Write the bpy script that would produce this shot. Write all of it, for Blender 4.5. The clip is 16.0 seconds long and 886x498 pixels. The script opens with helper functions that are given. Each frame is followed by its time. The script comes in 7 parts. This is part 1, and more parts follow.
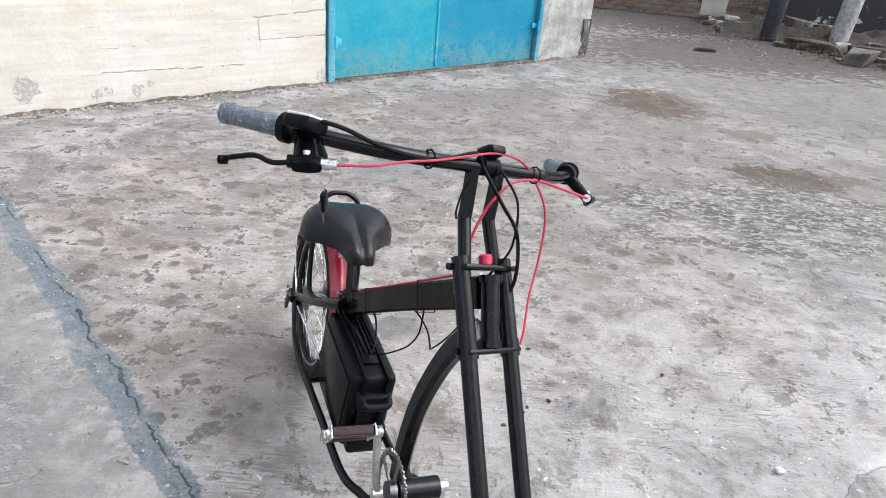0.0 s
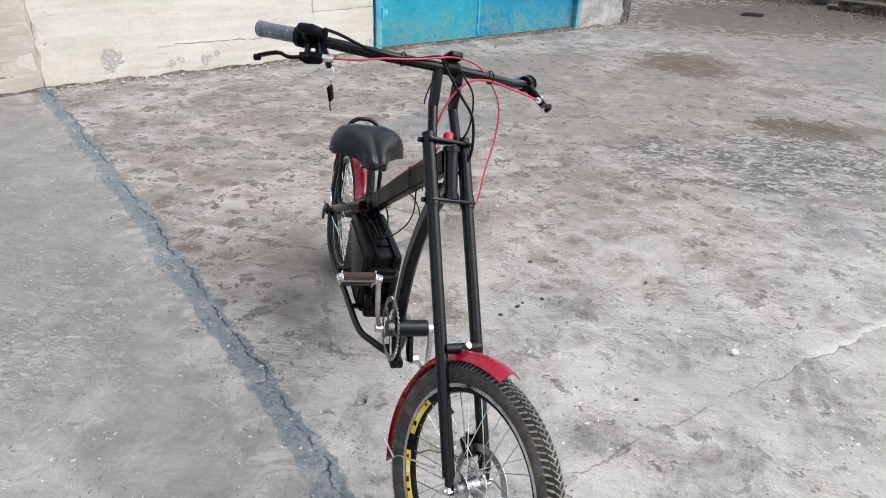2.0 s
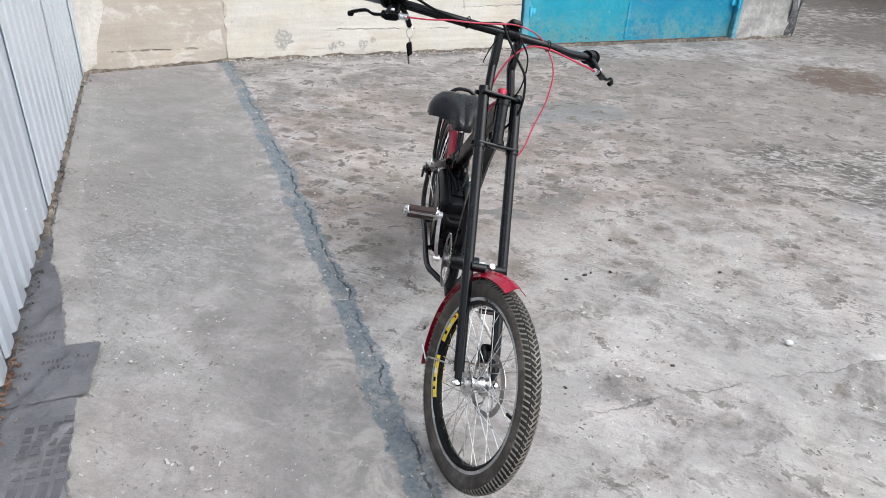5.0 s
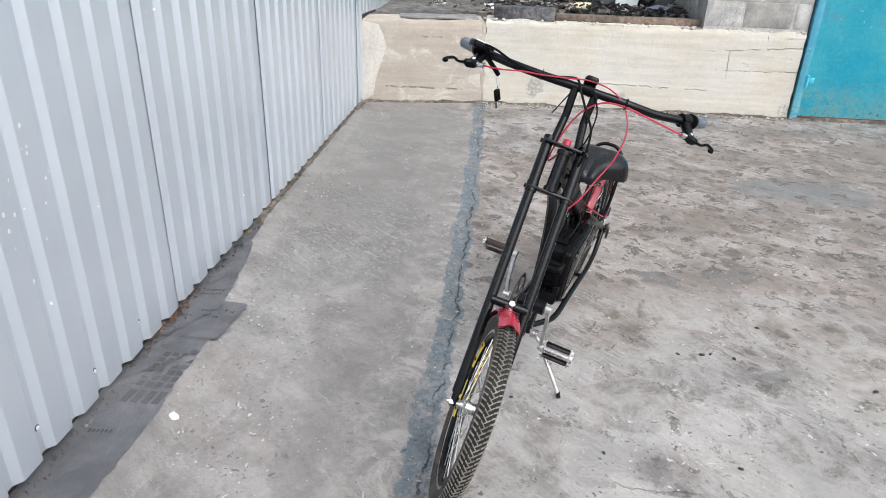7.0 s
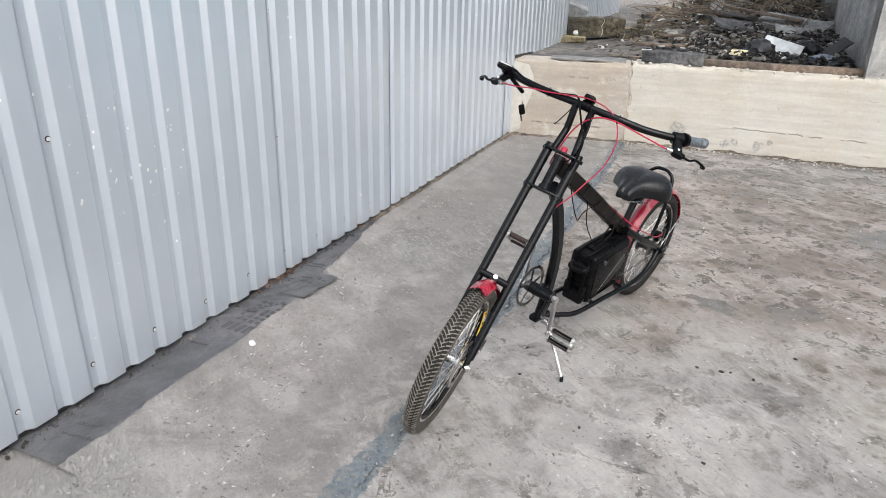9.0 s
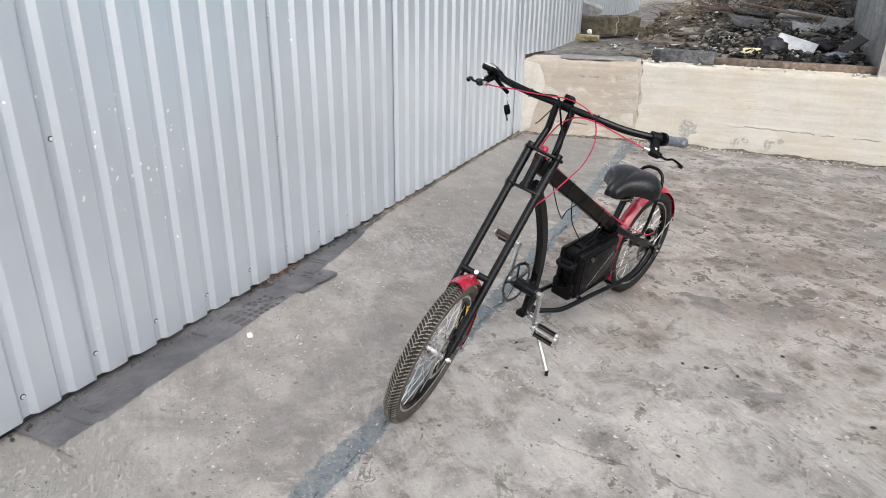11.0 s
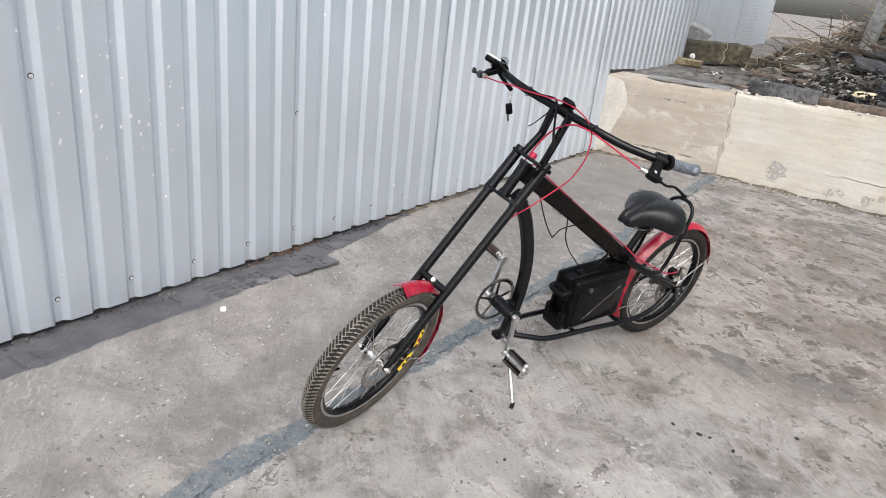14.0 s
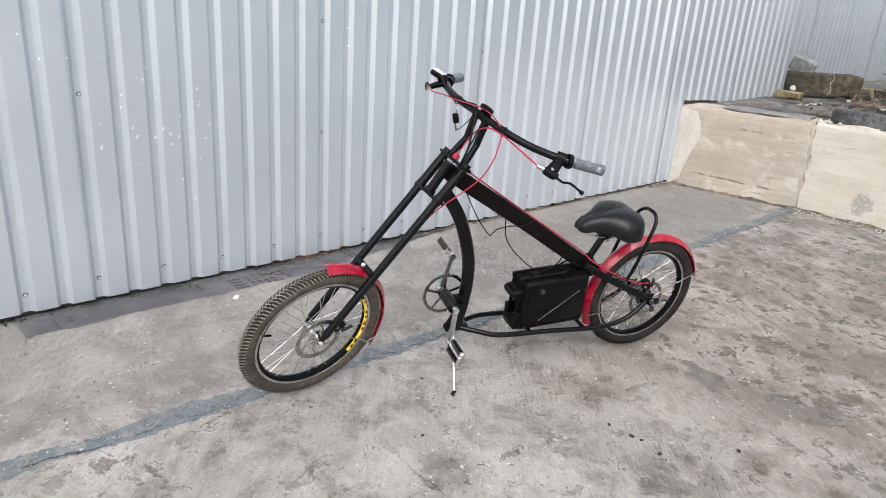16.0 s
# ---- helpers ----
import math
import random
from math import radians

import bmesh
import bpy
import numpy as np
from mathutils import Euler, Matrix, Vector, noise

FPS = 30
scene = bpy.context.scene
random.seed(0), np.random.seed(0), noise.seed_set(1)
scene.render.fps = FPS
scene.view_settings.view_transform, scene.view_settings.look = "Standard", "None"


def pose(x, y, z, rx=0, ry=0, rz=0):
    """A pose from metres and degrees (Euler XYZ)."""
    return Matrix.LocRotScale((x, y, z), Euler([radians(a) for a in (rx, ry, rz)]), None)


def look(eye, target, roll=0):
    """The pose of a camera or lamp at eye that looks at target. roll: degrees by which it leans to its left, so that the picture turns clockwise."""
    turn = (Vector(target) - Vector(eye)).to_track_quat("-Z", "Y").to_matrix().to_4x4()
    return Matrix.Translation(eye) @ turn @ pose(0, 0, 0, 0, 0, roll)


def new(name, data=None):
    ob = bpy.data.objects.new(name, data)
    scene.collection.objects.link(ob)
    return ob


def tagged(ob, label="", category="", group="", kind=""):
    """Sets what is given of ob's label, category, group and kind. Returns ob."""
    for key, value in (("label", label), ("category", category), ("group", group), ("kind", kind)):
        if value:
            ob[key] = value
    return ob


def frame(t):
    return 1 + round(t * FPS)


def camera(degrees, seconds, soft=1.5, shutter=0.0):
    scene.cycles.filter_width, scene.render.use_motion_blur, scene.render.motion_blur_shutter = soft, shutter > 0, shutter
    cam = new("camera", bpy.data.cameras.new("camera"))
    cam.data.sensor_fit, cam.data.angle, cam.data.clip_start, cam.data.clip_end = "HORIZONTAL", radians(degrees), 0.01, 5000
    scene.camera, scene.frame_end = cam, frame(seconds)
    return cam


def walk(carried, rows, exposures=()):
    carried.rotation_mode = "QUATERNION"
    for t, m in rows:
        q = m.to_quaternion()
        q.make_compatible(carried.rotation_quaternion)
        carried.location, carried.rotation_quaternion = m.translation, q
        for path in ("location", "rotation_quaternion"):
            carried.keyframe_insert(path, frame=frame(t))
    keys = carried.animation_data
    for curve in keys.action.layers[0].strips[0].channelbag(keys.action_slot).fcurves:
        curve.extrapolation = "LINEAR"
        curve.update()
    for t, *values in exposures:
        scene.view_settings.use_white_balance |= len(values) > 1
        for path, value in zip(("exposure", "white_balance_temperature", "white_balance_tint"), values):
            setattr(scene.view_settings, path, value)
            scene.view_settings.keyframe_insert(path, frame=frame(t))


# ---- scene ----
cam = camera(66.5, 16.0, soft=0.5)
PATH = [
    (0, (0.0018, -0.0092, 1.3789), (-0.0064, 1.6223, 0.5499), 5.1),
    (0.5, (0.0485, -0.1217, 1.3716), (-0.0348, 1.4805, 0.4914), 3.4),
    (1, (0.1565, -0.2653, 1.3652), (0.0476, 1.3286, 0.4721), 3.1),
    (1.5, (0.2242, -0.4127, 1.3826), (-0.0247, 1.1895, 0.5344), 1.5),
    (2, (0.2205, -0.4657, 1.3734), (0.0512, 1.1291, 0.4932), 2.5),
    (2.5, (0.2178, -0.4996, 1.3560), (0.0540, 1.0843, 0.4548), 3.2),
    (3, (0.3797, -0.6808, 1.3853), (0.0274, 0.9287, 0.5902), 2),
    (3.5, (0.4850, -0.8217, 1.3835), (0.0677, 0.7585, 0.5591), -0.9),
    (3.7, (0.4987, -0.8391, 1.3871), (0.0741, 0.7466, 0.5792), -0.5),
    (5.8, (0.6359, -0.5819, 1.3341), (-0.0348, 0.8583, 0.4264), 2.6),
    (6, (0.6762, -0.5481, 1.3588), (-0.0540, 0.8866, 0.4886), 2.1),
    (6.5, (0.8921, -0.5023, 1.3670), (-0.1793, 0.7439, 0.5618), 1.2),
    (7, (1.1703, -0.4721, 1.3871), (-0.0494, 0.6414, 0.5993), 1.9),
    (7.5, (1.4311, -0.5316, 1.3835), (0.0714, 0.4520, 0.6542), 3.1),
    (8, (1.5811, -0.4703, 1.3835), (0.1967, 0.4767, 0.6524), 2.9),
    (8.2, (1.6470, -0.4209, 1.3771), (0.2105, 0.4612, 0.6652), 2.6),
    (10.3, (1.9563, -0.1464, 1.3935), (0.3898, 0.4831, 0.6863), 0.4),
    (10.5, (1.9563, -0.1455, 1.3972), (0.3953, 0.5023, 0.6963), 0.6),
    (11, (1.9654, -0.1592, 1.4000), (0.3989, 0.4850, 0.7055), 0.8),
    (11.5, (1.9636, -0.1684, 1.3954), (0.4072, 0.4978, 0.7000), 1.2),
    (12, (1.9572, -0.1711, 1.3945), (0.4035, 0.4996, 0.6981), 1.4),
    (12.5, (1.9535, -0.1400, 1.3862), (0.4172, 0.5252, 0.6487), 0.8),
    (13, (1.8822, -0.0458, 1.3588), (0.3486, 0.6039, 0.6012), 2.9),
    (13.5, (1.8309, 0.0805, 1.3487), (0.2718, 0.6579, 0.5829), 4.9),
    (14, (1.9059, 0.2955, 1.3295), (0.2589, 0.6954, 0.6405), 6.6),
    (14.5, (1.9965, 0.5280, 1.3268), (0.3157, 0.6423, 0.6112), 2.6),
    (15, (2.1310, 0.6350, 1.3149), (0.4365, 0.7238, 0.6304), 6.4),
    (15.5, (2.2399, 0.7713, 1.3268), (0.5298, 0.8903, 0.6863), 5.3),
    (16, (2.2280, 0.9479, 1.3121), (0.5042, 0.9562, 0.6991), 4.2),
]
EXPOSURES = ((0.0, 1.3, 6150, 9), (0.5, 1.04, 6300, 9), (1.5, 1.06, 6280, 9), (2.5, 1.11, 6250, 9), (3.5, 1.02, 6230, 9), (6.0, 1.10, 6230, 9), (8.2, 0.88, 6400, 9), (11.0, 0.91, 6550, 10), (16.0, 0.92, 6550, 10))
walk(cam, [(t, look(eye, target, roll)) for t, eye, target, roll in PATH], EXPOSURES)

# ---- world and light: a bright overcast day ----
world = bpy.data.worlds.new("overcast_sky")
scene.world = world
world.use_nodes = True
wn = world.node_tree.nodes
sky = wn.new("ShaderNodeTexSky")
sky.sky_type = "NISHITA"
sky.sun_disc = False
sky.sun_elevation, sky.sun_rotation = radians(50), radians(88.0)
sky.air_density, sky.dust_density = 1.0, 4.0
soft_sky = wn.new("ShaderNodeHueSaturation")
soft_sky.inputs["Saturation"].default_value = 0.30
world.node_tree.links.new(sky.outputs["Color"], soft_sky.inputs["Color"])
world.node_tree.links.new(soft_sky.outputs["Color"], wn["Background"].inputs["Color"])
wn["Background"].inputs["Strength"].default_value = 0.15

sun_data = bpy.data.lights.new("sun", "SUN")
sun_data.energy, sun_data.angle, sun_data.color = 0.75, radians(70), (1.0, 0.985, 0.965)
sun = new("sun", sun_data)
sun.matrix_world = look((0, 0, 0), (-0.654, -0.023, -0.80))


# ---- materials ----
class Mat:
    """A principled material with short calls for its texture nodes."""

    def __init__(self, name, base, rough=0.6, metal=0.0, coat=0.0):
        self.m = bpy.data.materials.new(name)
        self.m.use_nodes = True
        self.t = self.m.node_tree
        self.b = self.t.nodes["Principled BSDF"]
        self.b.inputs["Base Color"].default_value = (*base, 1)
        self.b.inputs["Roughness"].default_value = rough
        self.b.inputs["Metallic"].default_value = metal
        self.b.inputs["Coat Weight"].default_value = coat
        self.col = self.rgb(base)
        self.height = None
        self.pos = self.add("ShaderNodeTexCoord").outputs["Object"]

    def add(self, kind):
        return self.t.nodes.new(kind)

    def link(self, a, b):
        self.t.links.new(a, b)

    def rgb(self, c):
        n = self.add("ShaderNodeRGB")
        n.outputs[0].default_value = (*c, 1)
        return n.outputs[0]

    def noise(self, scale, detail=4, rough=0.55, stretch=None, warp=0.0, vec=None):
        n = self.add("ShaderNodeTexNoise")
        n.inputs["Scale"].default_value, n.inputs["Detail"].default_value = scale, detail
        n.inputs["Roughness"].default_value, n.inputs["Distortion"].default_value = rough, warp
        src = vec or self.pos
        if stretch:
            mp = self.add("ShaderNodeMapping")
            mp.inputs["Scale"].default_value = stretch[:3]
            if len(stretch) > 3:
                mp.inputs["Rotation"].default_value = (0, 0, radians(stretch[3]))
            self.link(src, mp.inputs["Vector"])
            src = mp.outputs["Vector"]
        self.link(src, n.inputs["Vector"])
        return n.outputs["Fac"]

    def cells(self, scale, feature="F1", stretch=None, vec=None):
        n = self.add("ShaderNodeTexVoronoi")
        n.feature = feature
        n.inputs["Scale"].default_value = scale
        src = vec or self.pos
        if stretch:
            mp = self.add("ShaderNodeMapping")
            mp.inputs["Scale"].default_value = stretch[:3]
            self.link(src, mp.inputs["Vector"])
            src = mp.outputs["Vector"]
        self.link(src, n.inputs["Vector"])
        return n.outputs["Distance"]

    def ramp(self, fac, lo, hi, a=0.0, b=1.0):
        n = self.add("ShaderNodeMapRange")
        n.interpolation_type = "SMOOTHSTEP"
        for key, v in (("From Min", lo), ("From Max", hi), ("To Min", a), ("To Max", b)):
            n.inputs[key].default_value = v
        self.link(fac, n.inputs["Value"])
        return n.outputs["Result"]

    def math(self, op, a, b=None, c=None):
        n = self.add("ShaderNodeMath")
        n.operation = op
        for i, v in enumerate((a, b, c)):
            if v is None:
                continue
            if isinstance(v, (int, float)):
                n.inputs[i].default_value = v
            else:
                self.link(v, n.inputs[i])
        return n.outputs[0]

    def mix(self, fac, colour, mode="MIX"):
        n = self.add("ShaderNodeMix")
        n.data_type, n.blend_type = "RGBA", mode
        if isinstance(fac, (int, float)):
            n.inputs[0].default_value = fac
        else:
            self.link(fac, n.inputs[0])
        self.link(self.col, n.inputs[6])
        if isinstance(colour, tuple):
            n.inputs[7].default_value = (*colour, 1)
        else:
            self.link(colour, n.inputs[7])
        self.col = n.outputs[2]
        return self

    def shade(self, fac, lo, hi):
        """Multiply the colour by a grey between lo and hi, as fac goes from 0 to 1."""
        g = self.add("ShaderNodeCombineColor")
        v = self.math("MULTIPLY_ADD", fac, hi - lo, lo)
        for i in range(3):
            self.link(v, g.inputs[i])
        return self.mix(1.0, g.outputs[0], "MULTIPLY")

    def random_shade(self, lo, hi):
        """Vary the brightness from object to object."""
        return self.shade(self.add("ShaderNodeObjectInfo").outputs["Random"], lo, hi)

    def bump(self, fac, metres):
        h = self.math("MULTIPLY", fac, metres)
        self.height = h if self.height is None else self.math("ADD", self.height, h)
        return self

    def rough(self, fac, lo, hi):
        self.link(self.math("MULTIPLY_ADD", fac, hi - lo, lo), self.b.inputs["Roughness"])
        return self

    def done(self):
        self.link(self.col, self.b.inputs["Base Color"])
        if self.height is not None:
            n = self.add("ShaderNodeBump")
            n.inputs["Distance"].default_value = 1.0
            n.inputs["Strength"].default_value = 1.0
            self.link(self.height, n.inputs["Height"])
            self.link(n.outputs["Normal"], self.b.inputs["Normal"])
        return self.m


def plain(name, base, rough=0.5, metal=0.0, scale=60, amount=0.15, bump=0.0, coat=0.0, rspan=0.12, dust=0.0, gloss=0.5):
    """A simple surface with grain at two scales, gloss that varies, and perhaps a film of dust."""
    m = Mat(name, base, rough, metal, coat)
    m.b.inputs["Specular IOR Level"].default_value = gloss
    fine, wide = m.ramp(m.noise(scale, 6, 0.66), 0.3, 0.7), m.ramp(m.noise(scale / 9, 4), 0.34, 0.66)
    m.shade(fine, 1 - amount, 1 + amount).shade(wide, 1 - amount, 1 + amount)
    if dust:
        m.mix(m.ramp(m.noise(scale / 4, 6, 0.7), 0.45, 0.75, 0, dust), (0.33, 0.31, 0.28))
    m.rough(wide, max(0.03, rough - rspan), min(1, rough + rspan))
    if bump:
        m.bump(fine, bump)
    return m.done()


# the yard's two joints and stains, in the yard's own metres
JOINT_FROM, JOINT_TO = Vector((-3.02, 3.78)), Vector((0.66, -0.255))


def make_concrete():
    m = Mat("yard_concrete", (0.320, 0.301, 0.286), 0.85)
    m.b.inputs["Specular IOR Level"].default_value = 0.15
    warp = m.add("ShaderNodeTexNoise")
    warp.inputs["Scale"].default_value, warp.inputs["Detail"].default_value, warp.inputs["Roughness"].default_value = 3.5, 7, 0.65
    m.link(m.pos, warp.inputs["Vector"])
    bent = m.add("ShaderNodeVectorMath")
    bent.operation = "MULTIPLY_ADD"
    m.link(warp.outputs["Color"], bent.inputs[0])
    bent.inputs[1].default_value = (0.4, 0.4, 0)
    m.link(m.pos, bent.inputs[2])
    bent_pos = bent.outputs[0]

    def blob(x, y, rx, ry, turn=0):
        """1 in the middle of a stain, 0 outside its ragged edge."""
        mp = m.add("ShaderNodeMapping")
        mp.vector_type = "TEXTURE"
        mp.inputs["Location"].default_value = (x + 0.2, y + 0.2, 0)
        mp.inputs["Rotation"].default_value = (0, 0, radians(turn))
        mp.inputs["Scale"].default_value = (rx, ry, 1)
        flat = m.add("ShaderNodeVectorMath")
        flat.operation = "MULTIPLY"
        flat.inputs[1].default_value = (1, 1, 0)
        m.link(bent_pos, flat.inputs[0])
        m.link(flat.outputs[0], mp.inputs["Vector"])
        gr = m.add("ShaderNodeTexGradient")
        gr.gradient_type = "SPHERICAL"
        m.link(mp.outputs["Vector"], gr.inputs["Vector"])
        return gr.outputs["Fac"]

    sep = m.add("ShaderNodeSeparateXYZ")
    m.link(m.pos, sep.inputs[0])
    px, py = sep.outputs["X"], sep.outputs["Y"]

    def beside(a, b):
        """How far along and beside the line from a to b."""
        way = (b - a).normalized()
        dx, dy = m.math("SUBTRACT", px, a.x), m.math("SUBTRACT", py, a.y)
        run = m.math("ADD", m.math("MULTIPLY", dx, way.x), m.math("MULTIPLY", dy, way.y))
        off = m.math("ADD", m.math("MULTIPLY", dx, way.y), m.math("MULTIPLY", dy, -way.x))
        return run, off, (b - a).length

    ripple = m.add("ShaderNodeTexNoise")
    ripple.inputs["Scale"].default_value, ripple.inputs["Detail"].default_value, ripple.inputs["Roughness"].default_value = 8.0, 5, 0.6
    m.link(m.pos, ripple.inputs["Vector"])
    bend = m.add("ShaderNodeVectorMath")
    bend.operation = "MULTIPLY_ADD"
    m.link(ripple.outputs["Color"], bend.inputs[0])
    bend.inputs[1].default_value = (0.11, 0.11, 0)
    m.link(m.pos, bend.inputs[2])
    wavy = bend.outputs[0]

    def spots(scale, lo, hi, share, ragged=0.22, stretch=(1, 1, 1), soft=0.035):
        """Single crisp stains of mixed sizes: 1 inside, 0 outside."""
        n = m.add("ShaderNodeTexVoronoi")
        n.voronoi_dimensions = "2D"
        n.inputs["Scale"].default_value = scale
        mp = m.add("ShaderNodeMapping")
        mp.inputs["Scale"].default_value = stretch[:3]
        mp.inputs["Rotation"].default_value = (0, 0, radians(stretch[3] if len(stretch) > 3 else 0))
        m.link(wavy, mp.inputs["Vector"])
        m.link(mp.outputs["Vector"], n.inputs["Vector"])
        pick = m.add("ShaderNodeSeparateColor")
        m.link(n.outputs["Color"], pick.inputs[0])
        size = m.math("MULTIPLY_ADD", pick.outputs[0], hi - lo, lo)
        edge = m.math("ADD", n.outputs["Distance"], m.math("MULTIPLY", m.math("SUBTRACT", m.noise(scale * 3.2, 5, 0.62), 0.5), ragged * 2))
        inside = m.ramp(m.math("SUBTRACT", size, edge), 0.0, soft)
        return m.math("MULTIPLY", inside, m.math("LESS_THAN", pick.outputs[1], share))

    def scrapes(turn, scale, x, y, rx, ry):
        """A patch of fine comb lines."""
        lines = m.ramp(m.noise(scale, 3, 0.5, (1.0, 16.0, 1, turn), warp=0.25), 0.54, 0.62)
        return m.math("MULTIPLY", lines, m.math("MULTIPLY", m.ramp(blob(x, y, rx, ry, turn), 0.12, 0.45), m.ramp(m.noise(5, 4), 0.42, 0.58)))

    fine = m.ramp(m.noise(60, 8, 0.72), 0.30, 0.70)
    grit = m.ramp(m.noise(210, 4, 0.7), 0.28, 0.72)
    mid = m.ramp(m.noise(2.6, 8, 0.62, warp=0.6), 0.36, 0.64)
    mott = m.ramp(m.noise(9, 8, 0.68, warp=0.6), 0.36, 0.64)
    wide = m.ramp(m.noise(0.75, 5, 0.6), 0.36, 0.64)
    m.mix(m.ramp(m.noise(1.1, 6, 0.6, warp=0.5), 0.45, 0.62, 0, 0.75), (0.352, 0.312, 0.288))
    m.mix(m.ramp(m.noise(0.9, 6, 0.6, (1, 1.3, 1), warp=0.4), 0.52, 0.66, 0, 0.75), (0.290, 0.291, 0.293))
    m.mix(m.ramp(m.noise(1.7, 6, 0.62, (1.2, 1, 1), warp=0.4), 0.54, 0.70, 0, 0.8), (0.300, 0.288, 0.250))
    m.shade(mid, 0.66, 1.16).shade(mott, 0.76, 1.12).shade(fine, 0.86, 1.09).shade(grit, 0.89, 1.08)
    # long trowel strokes, in two directions that take turns
    way_a = m.ramp(m.noise(2.6, 7, 0.64, (1, 4.2, 1, 48), warp=0.9), 0.36, 0.64)
    way_b = m.ramp(m.noise(3.0, 7, 0.64, (1, 4.6, 1, -28), warp=0.9), 0.36, 0.64)
    turn_ = m.ramp(m.noise(0.6, 3), 0.44, 0.56)
    stroke = m.math("ADD", m.math("MULTIPLY", way_a, turn_), m.math("MULTIPLY", way_b, m.math("SUBTRACT", 1.0, turn_)))
    m.shade(stroke, 0.80, 1.10)
    hairs = m.ramp(m.noise(7, 5, 0.6, (1, 14, 1, 40), warp=0.5), 0.30, 0.70)
    m.shade(hairs, 0.92, 1.06)
    # pale worn sheen and dirty lanes
    m.mix(m.ramp(m.noise(3.1, 8, 0.7, warp=0.9), 0.57, 0.66, 0, 0.40), (0.45, 0.434, 0.416))
    zone = m.math("MAXIMUM", m.math("MAXIMUM", blob(-1.25, 2.75, 1.6, 1.2, 40), blob(-0.35, 2.5, 1.6, 1.2, 35)), m.math("MAXIMUM", blob(0.2, 4.4, 2.4, 1.5, 40), blob(0.6, 2.4, 1.2, 0.8, 20)))
    zone_soft = m.ramp(zone, 0.02, 0.45)
    grime = m.math("MULTIPLY", zone_soft, m.ramp(m.noise(3.4, 8, 0.68, warp=0.8), 0.46, 0.60))
    m.mix(m.math("MULTIPLY", zone_soft, 0.25), (0.285, 0.245, 0.212)).mix(m.math("MULTIPLY", grime, 0.52), (0.165, 0.131, 0.107))
    # wet-looking spots with clear outlines
    spot_mask = m.math("MULTIPLY", m.math("MAXIMUM", spots(4.2, 0.06, 0.34, 0.55, 0.34, (1, 1.35, 1, 30), 0.11), spots(9.5, 0.08, 0.36, 0.50, 0.34, (1, 1.3, 1, -20), 0.09)), m.ramp(zone, 0.08, 0.22))
    lone = m.math("MULTIPLY", spots(3.1, 0.03, 0.16, 0.30, 0.24, (1, 1, 1), 0.05), m.ramp(m.noise(0.6, 3), 0.40, 0.5))
    spot_mask = m.math("MAXIMUM", spot_mask, lone)
    m.mix(m.math("MULTIPLY", spot_mask, m.ramp(mott, 0.0, 1.0, 0.92, 0.60)), (0.104, 0.086, 0.072))
    # single stains: oil, damp earth; broad darker patches towards the far corner
    for x, y, rx, ry, turn, c, k in ((-0.20, 3.78, 0.62, 0.32, 30, (0.145, 0.162, 0.170), 0.6),
                                     (0.10, 5.35, 1.1, 0.42, 40, (0.19, 0.165, 0.15), 0.7),
                                     (2.3, 4.7, 3.6, 2.4, 10, (0.185, 0.172, 0.158), 0.42),
                                     (1.70, 5.86, 0.60, 0.66, 10, (0.105, 0.076, 0.060), 0.95),
                                     (2.12, 4.14, 0.48, 0.35, 0, (0.088, 0.070, 0.053), 0.97),
                                     (2.58, 4.20, 0.26, 0.15, 0, (0.14, 0.12, 0.10), 0.85),
                                     (1.45, 4.95, 0.5, 0.35, 20, (0.19, 0.17, 0.15), 0.6),
                                     (2.25, 5.10, 0.30, 0.22, 15, (0.15, 0.13, 0.11), 0.8),
                                     (0.44, 0.97, 0.20, 0.12, 40, (0.14, 0.133, 0.128), 0.8),
                                     (-0.165, 2.035, 0.15, 0.085, 20, (0.135, 0.128, 0.125), 0.95),
                                     (0.458, 1.688, 0.14, 0.075, 40, (0.15, 0.145, 0.14), 0.85),
                                     (0.02, 2.33, 0.16, 0.10, 60, (0.155, 0.145, 0.138), 0.85),
                                     (-0.25, 1.60, 0.6, 0.42, 20, (0.27, 0.23, 0.20), 0.25),
                                     (4.0, 12.2, 8.5, 3.6, -6, (0.075, 0.068, 0.060), 0.85),
                                     (6.1, 9.8, 4.6, 3.4, -20, (0.058, 0.050, 0.043), 0.92),
                                     (2.6, 7.6, 2.2, 1.1, 10, (0.19, 0.178, 0.163), 0.65),
                                     (4.6, 6.6, 3.4, 1.8, 10, (0.17, 0.16, 0.147), 0.7),
                                     (3.8, 8.9, 4.0, 1.7, 12, (0.086, 0.077, 0.068), 0.85)):
        m.mix(m.ramp(m.math("MULTIPLY_ADD", m.math("SUBTRACT", m.math("MULTIPLY_ADD", fine, 0.4, mott), 0.7), 0.5, blob(x, y, rx, ry, turn)), 0.14, 0.40, 0, k), c)
    flake = m.math("MULTIPLY", m.math("MULTIPLY", m.ramp(blob(1.75, 3.45, 1.15, 0.62, 10), 0.05, 0.3), m.ramp(m.noise(3.6, 5), 0.40, 0.56)), m.ramp(m.noise(17, 6, 0.66, (1, 1.7, 1, 25), warp=0.9), 0.49, 0.53))
    flake_lip = m.math("MULTIPLY", m.ramp(blob(1.75, 3.45, 1.15, 0.62, 10), 0.05, 0.3), m.ramp(m.noise(17, 6, 0.66, (1, 1.7, 1, 25), warp=0.9), 0.475, 0.445))
